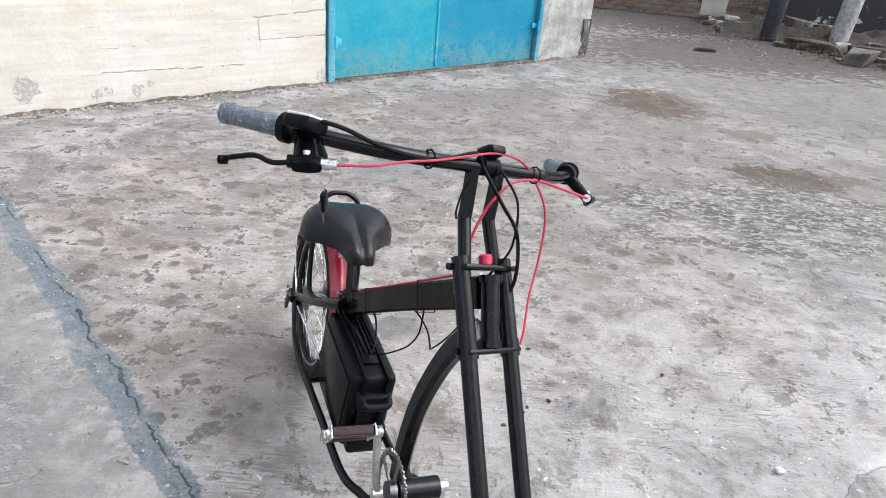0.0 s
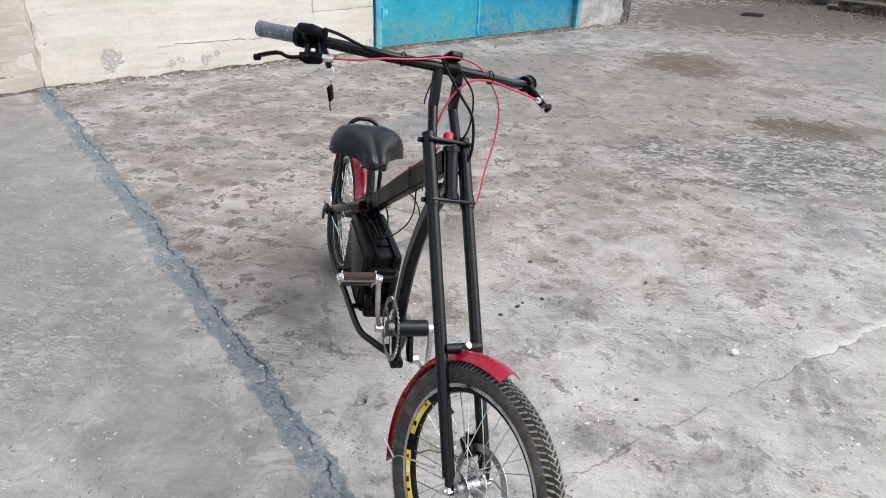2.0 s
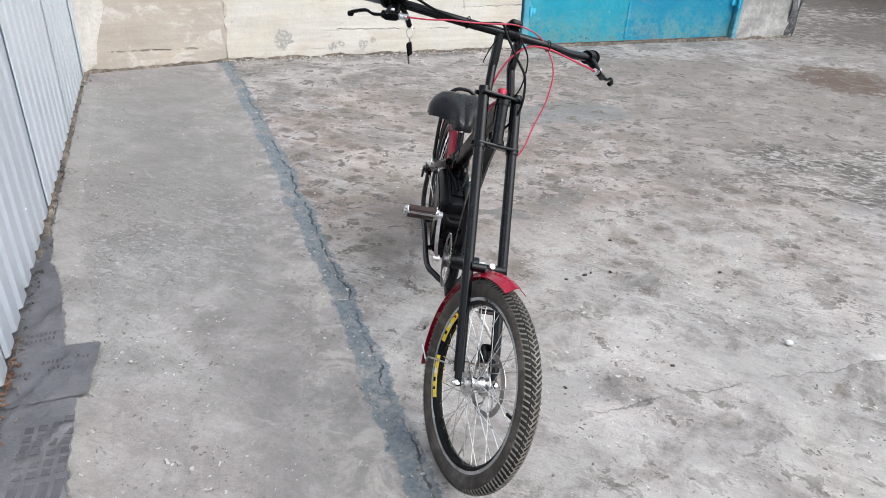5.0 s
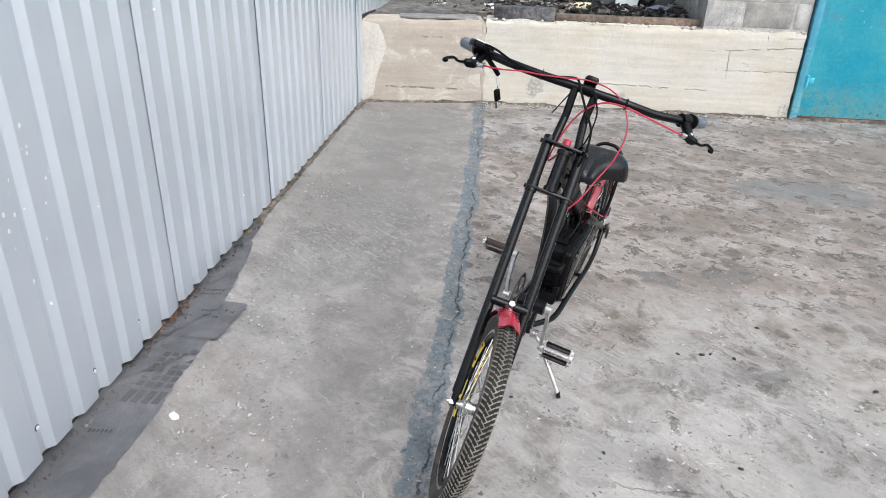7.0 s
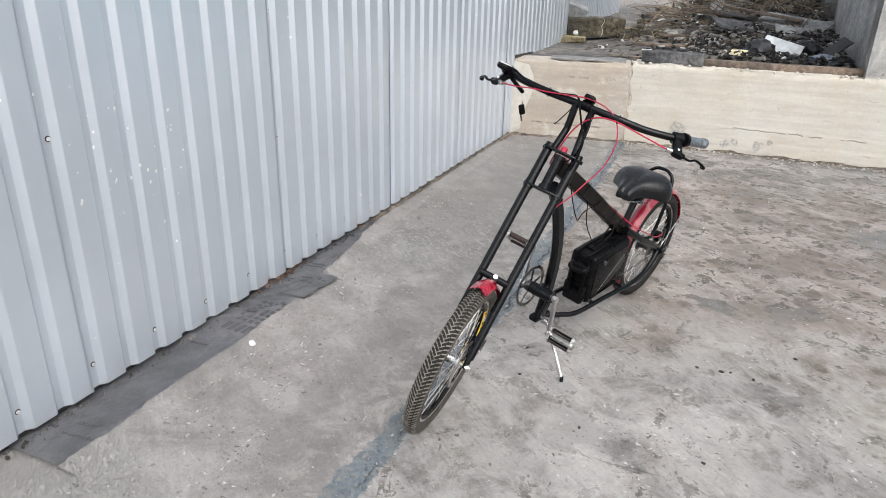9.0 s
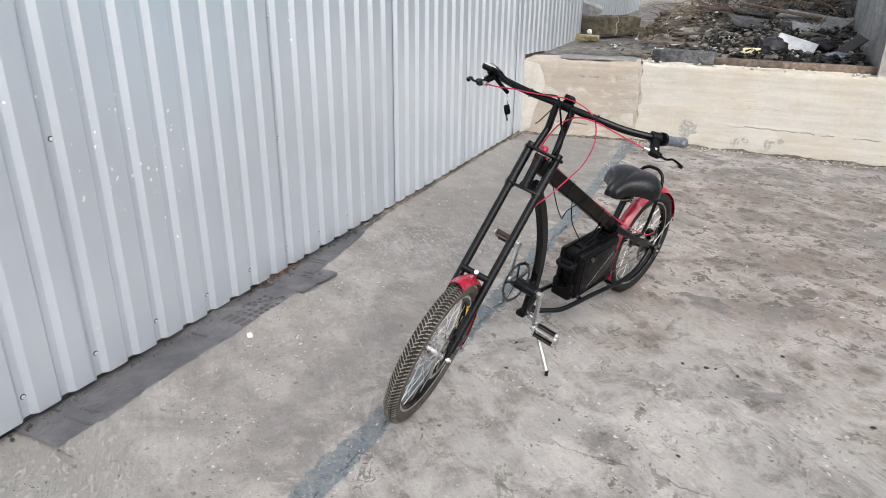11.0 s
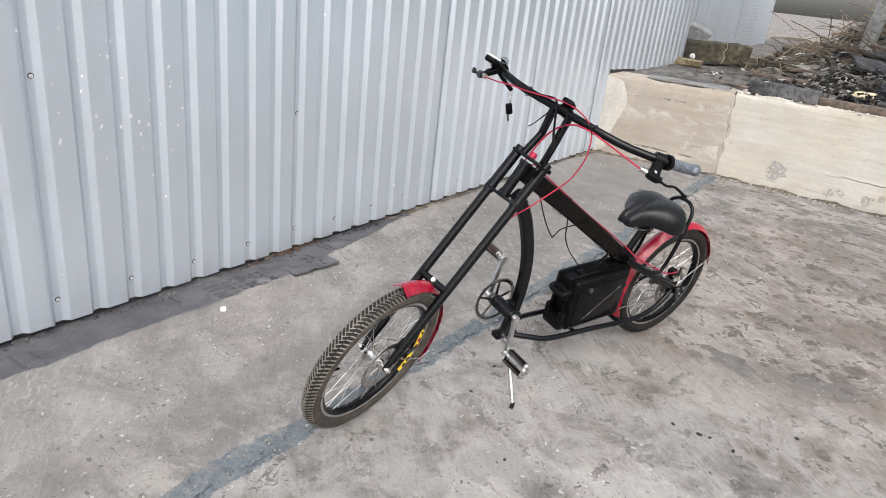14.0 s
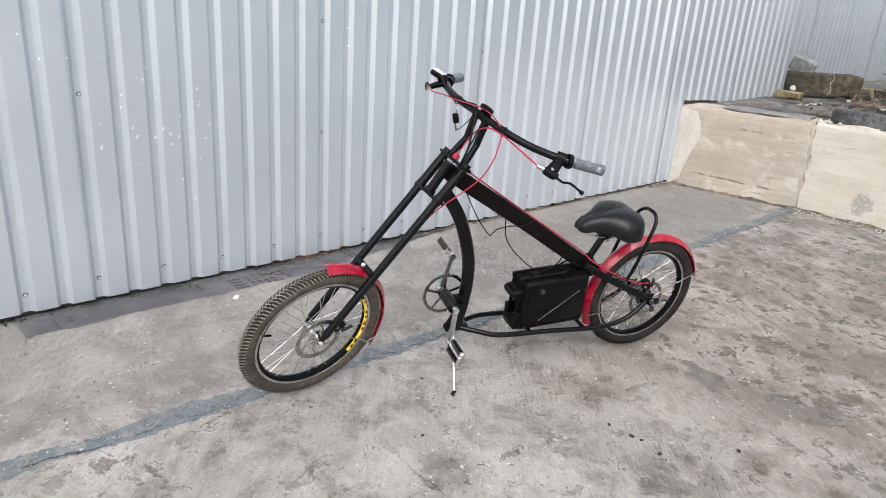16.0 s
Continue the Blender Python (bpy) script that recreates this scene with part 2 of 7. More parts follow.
    m.mix(m.math("MULTIPLY", m.ramp(blob(1.85, 3.5, 1.3, 0.75, 10), 0.05, 0.4), 0.30), (0.17, 0.155, 0.14)).mix(m.math("MULTIPLY", flake, 0.80), (0.105, 0.098, 0.090)).mix(m.math("MULTIPLY", flake_lip, 0.30), (0.50, 0.49, 0.47))
    # broken paler patch over the near yard
    pale_patch = m.math("MULTIPLY", m.ramp(blob(0.75, 1.2, 2.2, 1.5, 45), 0.05, 0.45), m.ramp(m.noise(3.6, 8, 0.7, warp=0.8), 0.36, 0.60))
    m.mix(m.math("MULTIPLY", pale_patch, 0.50), (0.43, 0.415, 0.40))
    comb = m.math("MAXIMUM", m.math("MAXIMUM", scrapes(-38, 9, -0.20, 1.58, 0.6, 0.45), scrapes(15, 10, 0.55, 1.75, 0.5, 0.35)), m.math("MAXIMUM", scrapes(62, 9, -0.39, 1.42, 0.5, 0.40), scrapes(50, 11, 1.15, 1.9, 0.6, 0.4)))
    m.mix(m.math("MULTIPLY", comb, 0.7), (0.19, 0.175, 0.160))
    # the long hairline crack with its pale edge
    run, off, length = beside(Vector((0.53, 0.92)), Vector((1.58, 1.73)))
    wander = m.math("SUBTRACT", m.math("MULTIPLY", m.noise(4.5, 6, 0.65), 0.14), 0.07)
    off = m.math("ADD", off, wander)
    inside = m.math("MULTIPLY", m.math("GREATER_THAN", run, -0.1), m.math("LESS_THAN", run, length))
    pale = m.math("MULTIPLY", m.math("MULTIPLY", m.ramp(off, -0.045, 0.0), m.math("LESS_THAN", off, 0)), m.math("MULTIPLY", m.ramp(run, 0.75, 1.1), m.math("LESS_THAN", run, length + 0.3)))
    m.mix(m.math("MULTIPLY", pale, 0.6), (0.55, 0.54, 0.52))
    hair = m.math("MULTIPLY", m.ramp(m.math("ABSOLUTE", off), 0.0030, 0.0006), m.math("MULTIPLY", inside, m.ramp(m.noise(5, 4), 0.40, 0.55)))
    m.mix(m.math("MULTIPLY", hair, 0.45), (0.12, 0.115, 0.11))
    # the smoother strip along the fence, beyond the joint
    run, off, length = beside(JOINT_FROM, JOINT_TO)
    bow = m.math("MULTIPLY_ADD", m.math("MULTIPLY_ADD", run, -0.0078, 0.053), run, -0.036)
    off = m.math("ADD", off, bow)
    jag = m.math("ADD", m.math("MULTIPLY", m.noise(3.2, 3, 0.5), 0.09), m.math("MULTIPLY", m.noise(22, 6, 0.7), 0.05))
    off = m.math("ADD", m.math("SUBTRACT", off, 0.075), jag)
    strip = m.math("GREATER_THAN", off, 0.0)
    base = m.col
    m.col = m.rgb((0.245, 0.232, 0.222))
    m.mix(m.ramp(m.noise(1.2, 6, 0.6, warp=0.4), 0.46, 0.62, 0, 0.8), (0.218, 0.200, 0.190))
    m.mix(m.ramp(m.noise(0.8, 5, 0.6), 0.52, 0.64, 0, 0.7), (0.276, 0.268, 0.259))
    m.shade(mid, 0.80, 1.13).shade(mott, 0.90, 1.07).shade(fine, 0.91, 1.07).shade(grit, 0.92, 1.07).shade(way_a, 0.94, 1.05)
    worn = m.math("MULTIPLY", m.ramp(blob(-1.50, 1.32, 0.8, 0.45, -45), 0.05, 0.4), m.ramp(m.noise(19, 6, 0.66, (1, 2.2, 1, 20), warp=0.9), 0.52, 0.57))
    m.mix(m.math("MULTIPLY", worn, 0.35), (0.43, 0.42, 0.41))
    lip = m.math("MULTIPLY", m.ramp(off, 0.30, 0.06), m.ramp(m.noise(8, 8, 0.72, warp=0.6), 0.46, 0.60))
    m.mix(m.math("MULTIPLY", lip, 0.55), (0.42, 0.395, 0.36))
    rub = m.ramp(m.noise(7, 8, 0.74, (1, 3.0, 1, 48), warp=0.6), 0.60, 0.66)
    m.mix(m.math("MULTIPLY", rub, 0.25), (0.45, 0.44, 0.43))
    thin = m.math("MULTIPLY", m.ramp(m.noise(4, 3, 0.5, (1, 18, 1, 68), warp=0.15), 0.635, 0.66), m.ramp(m.noise(1.6, 3), 0.5, 0.56))
    m.mix(m.math("MULTIPLY", thin, 0.22), (0.19, 0.18, 0.17))
    m.mix(m.math("MULTIPLY", m.ramp(m.math("MULTIPLY_ADD", m.math("SUBTRACT", mid, 0.5), 0.25, blob(-2.35, 2.30, 1.7, 0.95, -47)), 0.08, 0.45), 0.55), (0.178, 0.172, 0.160))
    # raw pale concrete past the membrane's end
    raw = m.math("MULTIPLY", m.ramp(blob(0.10, -0.84, 0.62, 0.42, -47), 0.06, 0.20), 1.0)
    ridges = m.ramp(m.noise(34, 6, 0.7, (1, 1.8, 1, 20)), 0.38, 0.60)
    m.mix(m.math("MULTIPLY", raw, 0.55), (0.37, 0.36, 0.345)).mix(m.math("MULTIPLY", raw, m.math("MULTIPLY", m.math("SUBTRACT", 1.0, ridges), 0.32)), (0.23, 0.22, 0.20))
    strip_col = m.col
    n = m.add("ShaderNodeMix")
    n.data_type = "RGBA"
    m.link(strip, n.inputs[0])
    m.link(base, n.inputs[6])
    m.link(strip_col, n.inputs[7])
    m.col = n.outputs[2]
    near = m.math("ABSOLUTE", off)
    tar = m.math("MULTIPLY", m.ramp(m.math("MULTIPLY_ADD", m.math("SUBTRACT", m.noise(24, 9, 0.78), 0.5), 0.06, m.math("MULTIPLY_ADD", m.math("SUBTRACT", m.noise(2.6, 4, 0.6), 0.5), 0.06, near)), 0.050, 0.040), m.ramp(m.noise(7, 7, 0.7), 0.36, 0.52, 0.25, 1))
    m.mix(m.math("MULTIPLY", tar, m.ramp(fine, 0.1, 0.9, 0.97, 0.65)), (0.108, 0.136, 0.158))
    m.mix(m.math("MULTIPLY", m.math("MULTIPLY", tar, m.ramp(m.noise(9, 8, 0.74, warp=0.5), 0.50, 0.60)), 0.55), (0.205, 0.215, 0.215))
    m.mix(m.math("MULTIPLY", m.math("MULTIPLY", tar, m.ramp(m.noise(33, 7, 0.72), 0.57, 0.62)), 0.6), (0.065, 0.078, 0.090))
    crack = m.math("MULTIPLY", m.ramp(m.math("ABSOLUTE", m.math("ADD", off, m.math("MULTIPLY_ADD", m.noise(14, 4), 0.03, 0.006))), 0.0042, 0.0012), m.ramp(m.noise(5, 4), 0.40, 0.50))
    m.mix(m.math("MULTIPLY", crack, 0.75), (0.05, 0.053, 0.058))
    # small dark pits and pale flecks everywhere
    pits = m.math("MAXIMUM", m.math("MULTIPLY", spots(30, 0.02, 0.22, 0.22, 0.22), m.ramp(m.noise(2.2, 4), 0.43, 0.58)), m.math("MULTIPLY", spots(70, 0.06, 0.30, 0.22, 0.20), m.ramp(m.noise(3, 4), 0.43, 0.57)))
    calm = m.math("MULTIPLY_ADD", strip, -0.15, 1.0)
    m.mix(m.math("MULTIPLY", m.math("MULTIPLY", pits, calm), m.ramp(m.noise(6, 4), 0.4, 0.6, 0.35, 0.85)), (0.085, 0.078, 0.072))
    chips = m.math("MAXIMUM", m.math("MULTIPLY", spots(42, 0.06, 0.24, 0.14, 0.16), m.ramp(m.noise(3, 4), 0.42, 0.58)), m.ramp(m.noise(40, 5, 0.62), 0.68, 0.72))
    m.mix(m.math("MULTIPLY", m.math("MULTIPLY", chips, calm), 0.62), (0.60, 0.585, 0.56))
    m.bump(fine, 0.0014).bump(grit, 0.0005).bump(mid, 0.006).bump(mott, 0.003).bump(stroke, 0.002).bump(hairs, 0.0006).bump(m.math("MULTIPLY", raw, ridges), 0.004).bump(worn, 0.003).bump(crack, -0.010).bump(hair, -0.004).bump(pits, -0.004).bump(chips, 0.003).bump(flake, -0.008).bump(comb, -0.003)
    m.rough(m.math("SUBTRACT", 1.0, spot_mask), 0.62, 0.92)
    return m.done()


def make_cream(name, base, other, peel, cracks, wave=0.10, depth=0.5, width=0.0042, dashes=0.42):
    """Limewash over rough concrete; peel: flaked patches (along, up, radius), cracks: (along, up, along, up)."""
    m = Mat(name, base, 0.9)
    sep = m.add("ShaderNodeSeparateXYZ")
    m.link(m.pos, sep.inputs[0])
    px, pz = sep.outputs["X"], sep.outputs["Z"]
    m.mix(m.ramp(m.noise(1.6, 6, 0.62), 0.40, 0.60, 0, 0.8), other)
    m.mix(m.ramp(m.noise(2.6, 7, 0.66, (1, 1, 1.6)), 0.52, 0.68, 0, 0.45), (0.50, 0.43, 0.34))
    m.mix(m.ramp(m.noise(4.5, 8, 0.7, (1, 1, 1.5), warp=0.7), 0.52, 0.66, 0, 0.6), (0.555, 0.532, 0.488))
    m.shade(m.ramp(m.noise(7, 8, 0.7, (0.6, 1, 2.4)), 0.32, 0.68), 0.94, 1.04)
    m.shade(m.ramp(m.noise(45, 7, 0.7), 0.3, 0.7), 0.955, 1.035)
    m.shade(m.ramp(m.noise(3.5, 6, 0.6, (0.35, 1, 7)), 0.35, 0.65), 0.93, 1.04)
    dash = m.math("MULTIPLY", m.ramp(m.noise(7, 7, 0.72, (0.42, 1, 6)), 0.60, 0.64), m.ramp(m.noise(1.9, 4), 0.46, 0.58))
    m.mix(m.math("MULTIPLY", dash, dashes), (0.33, 0.30, 0.255))
    m.bump(dash, -0.003)
    small = m.ramp(m.noise(24, 7, 0.72, (1, 1, 1.8)), 0.640, 0.665)
    m.mix(m.math("MULTIPLY", small, 0.75), (0.27, 0.235, 0.195))
    rag = m.noise(13, 7, 0.7)
    bare = None
    for x, z, r in peel:
        d = m.math("SQRT", m.math("ADD", m.math("POWER", m.math("SUBTRACT", px, x), 2), m.math("POWER", m.math("SUBTRACT", pz, z), 2)))
        k = m.math("MULTIPLY", m.ramp(m.math("ADD", d, m.math("MULTIPLY", rag, r * 3.2)), r * 2.55, r * 2.30), m.ramp(m.noise(38, 6, 0.72), 0.44, 0.52))
        bare = k if bare is None else m.math("MAXIMUM", bare, k)
    if bare is not None:
        m.mix(m.math("MULTIPLY", bare, 0.9), (0.34, 0.33, 0.31))
        m.bump(bare, -0.002)
    wig = m.math("MULTIPLY", m.math("SUBTRACT", m.noise(9, 6, 0.7), 0.5), wave)
    lines = None
    for x0, z0, x1, z1 in cracks:
        l = math.hypot(x1 - x0, z1 - z0)
        ux, uz = (x1 - x0) / l, (z1 - z0) / l
        dx, dz = m.math("SUBTRACT", px, x0), m.math("SUBTRACT", pz, z0)
        run = m.math("ADD", m.math("MULTIPLY", dx, ux), m.math("MULTIPLY", dz, uz))
        off = m.math("ADD", m.math("ADD", m.math("MULTIPLY", dx, uz), m.math("MULTIPLY", dz, -ux)), wig)
        k = m.math("MULTIPLY", m.ramp(m.math("ABSOLUTE", off), width, width * 0.2), m.math("MULTIPLY", m.math("GREATER_THAN", run, 0), m.math("LESS_THAN", run, l)))
        lines = k if lines is None else m.math("MAXIMUM", lines, k)
    lines = m.math("MULTIPLY", lines, m.ramp(m.noise(8, 5, 0.65), 0.44, 0.54))
    m.mix(m.math("MULTIPLY", lines, depth), (0.21, 0.18, 0.15))
    foot = m.math("MULTIPLY", m.ramp(m.math("MULTIPLY_ADD", m.math("ADD", rag, m.noise(2.2, 5)), 0.16, pz), 0.21, 0.13), 0.7)
    m.mix(foot, (0.34, 0.31, 0.27))
    crumb = m.math("MULTIPLY", m.ramp(m.math("MULTIPLY_ADD", rag, -0.10, pz), 0.60, 0.66), m.ramp(m.noise(30, 5, 0.7), 0.48, 0.58))
    m.mix(m.math("MULTIPLY", crumb, 0.6), (0.38, 0.33, 0.28))
    m.bump(m.noise(26, 9, 0.72), 0.0042).bump(small, -0.005).bump(lines, -0.006).bump(m.noise(2.5, 4), 0.008).bump(m.noise(9, 7, 0.68), 0.005)
    return m.done()


def make_sheet():
    m = Mat("grey_sheet_steel", (0.500, 0.543, 0.600), 0.42, 0.45, 0.0)
    m.b.inputs["Specular IOR Level"].default_value = 0.85
    m.pos = m.add("ShaderNodeNewGeometry").outputs["Position"]
    m.shade(m.ramp(m.noise(1.3, 5, 0.6), 0.3, 0.7), 0.95, 1.04).shade(m.noise(9, 6, 0.65, (1, 1, 0.25)), 0.95, 1.04).random_shade(0.96, 1.03)
    where = m.add("ShaderNodeVectorMath")
    where.operation = "DISTANCE"
    m.link(m.pos, where.inputs[0])
    where.inputs[1].default_value = (-0.62, -0.30, 0.76)
    drops = m.math("MULTIPLY", m.ramp(m.cells(44, stretch=(1, 1, 0.7)), 0.25, 0.20), m.ramp(m.math("ADD", m.math("MULTIPLY", where.outputs["Value"], 0.55), m.noise(17, 2)), 0.55, 0.49))
    few = m.math("MULTIPLY", m.ramp(m.cells(15), 0.09, 0.06), m.ramp(m.noise(1.7, 2), 0.58, 0.64))
    m.mix(m.math("MULTIPLY", m.math("MAXIMUM", drops, few), 0.85), (0.86, 0.86, 0.85))
    sep = m.add("ShaderNodeSeparateXYZ")
    m.link(m.pos, sep.inputs[0])
    mud = m.math("MULTIPLY", m.ramp(sep.outputs["Z"], 0.14, 0.0), m.ramp(m.noise(12, 6, 0.7), 0.4, 0.65))
    m.mix(m.math("MULTIPLY", mud, 0.3), (0.34, 0.32, 0.29))
    m.rough(m.ramp(m.noise(4, 5), 0.3, 0.7), 0.30, 0.38)
    m.bump(m.noise(2.5, 3), 0.003)
    return m.done()


def make_blue(name, base, faded, specks):
    m = Mat(name, base, 0.6)
    m.mix(m.ramp(m.noise(1.3, 6, 0.62), 0.40, 0.60, 0, 0.8), faded)
    m.random_shade(0.95, 1.05)
    sep = m.add("ShaderNodeSeparateXYZ")
    m.link(m.pos, sep.inputs[0])
    pz = sep.outputs["Z"]
    low = m.math("MULTIPLY", m.ramp(m.math("MULTIPLY_ADD", m.noise(3, 5, 0.65), -0.55, pz), 0.10, -0.22), m.ramp(m.noise(11, 8, 0.74), 0.40, 0.56))
    m.mix(m.math("MULTIPLY", low, 0.75), (0.23, 0.50, 0.52))
    rust = m.math("MULTIPLY", m.ramp(m.math("MULTIPLY_ADD", m.noise(4, 5, 0.6), -0.30, pz), 0.03, -0.14), m.ramp(m.noise(27, 8, 0.76), 0.555, 0.60))
    m.mix(m.math("MULTIPLY", rust, 0.85), (0.13, 0.10, 0.08))
    scuff = m.ramp(m.noise(5, 9, 0.76, (1, 1, 3.5)), 0.58, 0.66)
    m.mix(m.math("MULTIPLY", scuff, 0.5), (0.27, 0.43, 0.52))
    purple = m.ramp(m.noise(2.1, 5, 0.6, (1, 1, 2.0)), 0.60, 0.72)
    m.mix(m.math("MULTIPLY", purple, 0.45), (0.20, 0.33, 0.50))
    dots = m.math("MULTIPLY", m.ramp(m.noise(46, 5, 0.66, warp=0.6), 0.655, 0.68), m.ramp(m.noise(2.4, 4), specks - 0.06, specks + 0.06))
    m.mix(m.math("MULTIPLY", dots, 0.85), (0.68, 0.80, 0.84))
    m.shade(m.ramp(m.noise(30, 6, 0.7), 0.3, 0.7), 0.90, 1.07)
    m.rough(m.noise(6, 5), 0.45, 0.7).bump(m.noise(40, 6), 0.0015).bump(rust, -0.002)
    return m.done()


CONCRETE, SHEET = make_concrete(), make_sheet()
BLUE = make_blue("weathered_blue_paint", (0.018, 0.36, 0.56), (0.050, 0.43, 0.58), 0.60)
PALE_BLUE = make_blue("faded_blue_paint", (0.028, 0.49, 0.66), (0.085, 0.57, 0.68), 0.50)
POST_PAINT = make_blue("worn_post_paint", (0.026, 0.235, 0.37), (0.085, 0.33, 0.43), 0.56)
RUST = plain("rusty_steel", (0.11, 0.075, 0.055), 0.85, 0, 40, 0.45, 0.003)
CREAM = make_cream("cream_limewash", (0.540, 0.498, 0.422), (0.565, 0.542, 0.494), ((0.45, 0.15, 0.085), (0.86, 0.08, 0.045), (0.93, 0.10, 0.03), (1.12, 0.09, 0.05), (1.20, 0.12, 0.025), (2.55, 0.06, 0.06)),
                   ((1.95, 0.53, 2.60, 0.575), (2.02, 0.53, 2.03, 0.30), (2.30, 0.66, 2.31, 0.56), (2.0, 0.37, 2.6, 0.385), (0.9, 0.215, 1.9, 0.20)), 0.05, 0.6, 0.006, 0.36)
TAN = make_cream("tan_limewash", (0.368, 0.320, 0.267), (0.392, 0.352, 0.305), ((0.05, 0.60, 0.02),), ((0.19, 0.135, 0.98, 0.105), (0.37, 0.55, 1.0, 0.54), (0.02, 0.33, 0.12, 0.325)), 0.035, 0.8, 0.010, 0.15)
PLASTER = make_cream("crumbled_plaster", (0.40, 0.348, 0.29), (0.47, 0.42, 0.36), (), ((0.0, 0.0, 0.012, 0.66),), 0.07, 0.9)
WHITEWASH = plain("thick_whitewash", (0.50, 0.472, 0.425), 0.9, 0, 30, 0.09, 0.003)
FRAME_BLACK = plain("satin_black_paint", (0.0036, 0.0040, 0.0050), 0.17, 0, 35, 0.25, 0.0002, 0.0, 0.05, 0.003, 0.20)
BEAM_BLACK = plain("brown_black_paint", (0.0046, 0.0039, 0.0036), 0.34, 0, 35, 0.25, 0.0003, 0.0, 0.1, 0.005, 0.10)
PLASTIC = plain("black_plastic", (0.0040, 0.0040, 0.0046), 0.33, 0, 90, 0.2, 0.0002, 0.0, 0.1, 0.003, 0.09)
GLOSS_PLASTIC = plain("glossy_black_plastic", (0.0035, 0.0035, 0.0040), 0.22, 0, 60, 0.2, 0.0001, 0.0, 0.08, 0.002, 0.13)
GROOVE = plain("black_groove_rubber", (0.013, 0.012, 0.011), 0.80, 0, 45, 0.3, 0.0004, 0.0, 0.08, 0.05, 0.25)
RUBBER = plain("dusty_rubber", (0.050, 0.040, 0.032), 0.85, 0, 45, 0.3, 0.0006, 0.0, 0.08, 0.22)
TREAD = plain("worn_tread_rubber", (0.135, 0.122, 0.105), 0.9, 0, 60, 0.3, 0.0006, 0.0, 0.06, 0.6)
LEATHER = plain("black_vinyl", (0.0050, 0.0055, 0.0066), 0.33, 0, 160, 0.12, 0.0003, 0.0, 0.06, 0.004, 0.28)
RED = plain("red_paint", (0.28, 0.004, 0.022), 0.26, 0, 40, 0.18, 0.0004, 0.25, 0.08, 0.012)
RED_CABLE = plain("red_cable_sleeve", (0.36, 0.009, 0.038), 0.4, 0, 40, 0.1)
STEEL = plain("bright_zinc_steel", (0.62, 0.61, 0.60), 0.28, 1, 70, 0.2, 0.0002)
ALLOY = plain("brushed_alloy", (0.55, 0.55, 0.55), 0.36, 1, 60, 0.2, 0.0001, 0, 0.1, 0.15)
DISC_STEEL = plain("dull_disc_steel", (0.34, 0.32, 0.30), 0.42, 1, 70, 0.25, 0.0002, 0, 0.1, 0.3)
PALE_STEEL = plain("pale_zinc_screw", (0.62, 0.63, 0.65), 0.3, 0, 90, 0.2)
DULL_RING = plain("oiled_chainring_steel", (0.24, 0.23, 0.215), 0.36, 1, 60, 0.4, 0.0002, 0, 0.1, 0.1)
DARK_STEEL = plain("dark_steel", (0.10, 0.10, 0.105), 0.4, 1, 70, 0.25, 0.0002, 0, 0.1, 0.2)
BROWN_RUBBER = plain("brown_pedal_rubber", (0.036, 0.021, 0.018), 0.7, 0, 60, 0.3, 0.0004, 0, 0.1, 0.2)
YELLOW = plain("yellow_decal", (0.75, 0.52, 0.03), 0.4, 0, 80, 0.12)
def make_film():
    m = Mat("grey_grip_in_film", (0.085, 0.10, 0.12), 0.18)
    # the film's white highlight streaks, painted into the colour and made glossier
    crease_glint = m.ramp(m.noise(60, 5, 0.62, (1, 1, 1), warp=2.2), 0.55, 0.60)
    m.mix(m.math("MULTIPLY", crease_glint, 0.5), (0.50, 0.52, 0.54))
    m.shade(m.ramp(m.noise(90, 5, 0.6), 0.3, 0.7), 0.75, 1.2)
    m.rough(crease_glint, 0.30, 0.12).bump(m.noise(45, 5, 0.6, warp=1.4), 0.006)
    return m.done()


FILM_WRAP = make_film()
PALE = plain("pale_plastic", (0.62, 0.63, 0.62), 0.4, 0, 60, 0.1)
MEMBRANE = plain("grey_membrane", (0.168, 0.168, 0.182), 0.42, 0, 9, 0.22, 0.004, 0, 0.14, 0.22)
MEMBRANE_PRINT = plain("black_print", (0.060, 0.059, 0.064), 0.7, 0, 40, 0.3)
ROUGH_STONE = plain("rough_concrete_stone", (0.140, 0.127, 0.108), 0.95, 0, 22, 0.35, 0.012)
MOSSY = plain("mossy_concrete", (0.070, 0.060, 0.040), 0.95, 0, 16, 0.55, 0.015)
PALE_STONE = plain("pale_stone", (0.33, 0.315, 0.285), 0.95, 0, 20, 0.3, 0.012)
YELLOW_STONE = plain("yellowish_stone", (0.25, 0.205, 0.12), 0.95, 0, 18, 0.35, 0.012)
TAR = plain("tarred_block", (0.075, 0.076, 0.08), 0.75, 0, 25, 0.5, 0.008, 0, 0.15, 0.3)
EARTH = plain("wet_earth_and_litter", (0.118, 0.110, 0.100), 0.7, 0, 14, 0.5, 0.02, 0, 0.2, 0.3)
COAL = plain("black_lumps", (0.018, 0.017, 0.016), 0.6, 0, 30, 0.5, 0.004)
BAG = plain("black_bin_bag", (0.012, 0.012, 0.015), 0.25, 0, 20, 0.3, 0.004)
WHITE_SHEET = plain("white_board", (0.66, 0.68, 0.70), 0.6, 0, 20, 0.15)
PLANK = plain("old_brown_plank", (0.155, 0.118, 0.092), 0.8, 0, 30, 0.4, 0.003)
TWIG = plain("dry_twigs", (0.20, 0.155, 0.11), 0.9, 0, 30, 0.35)
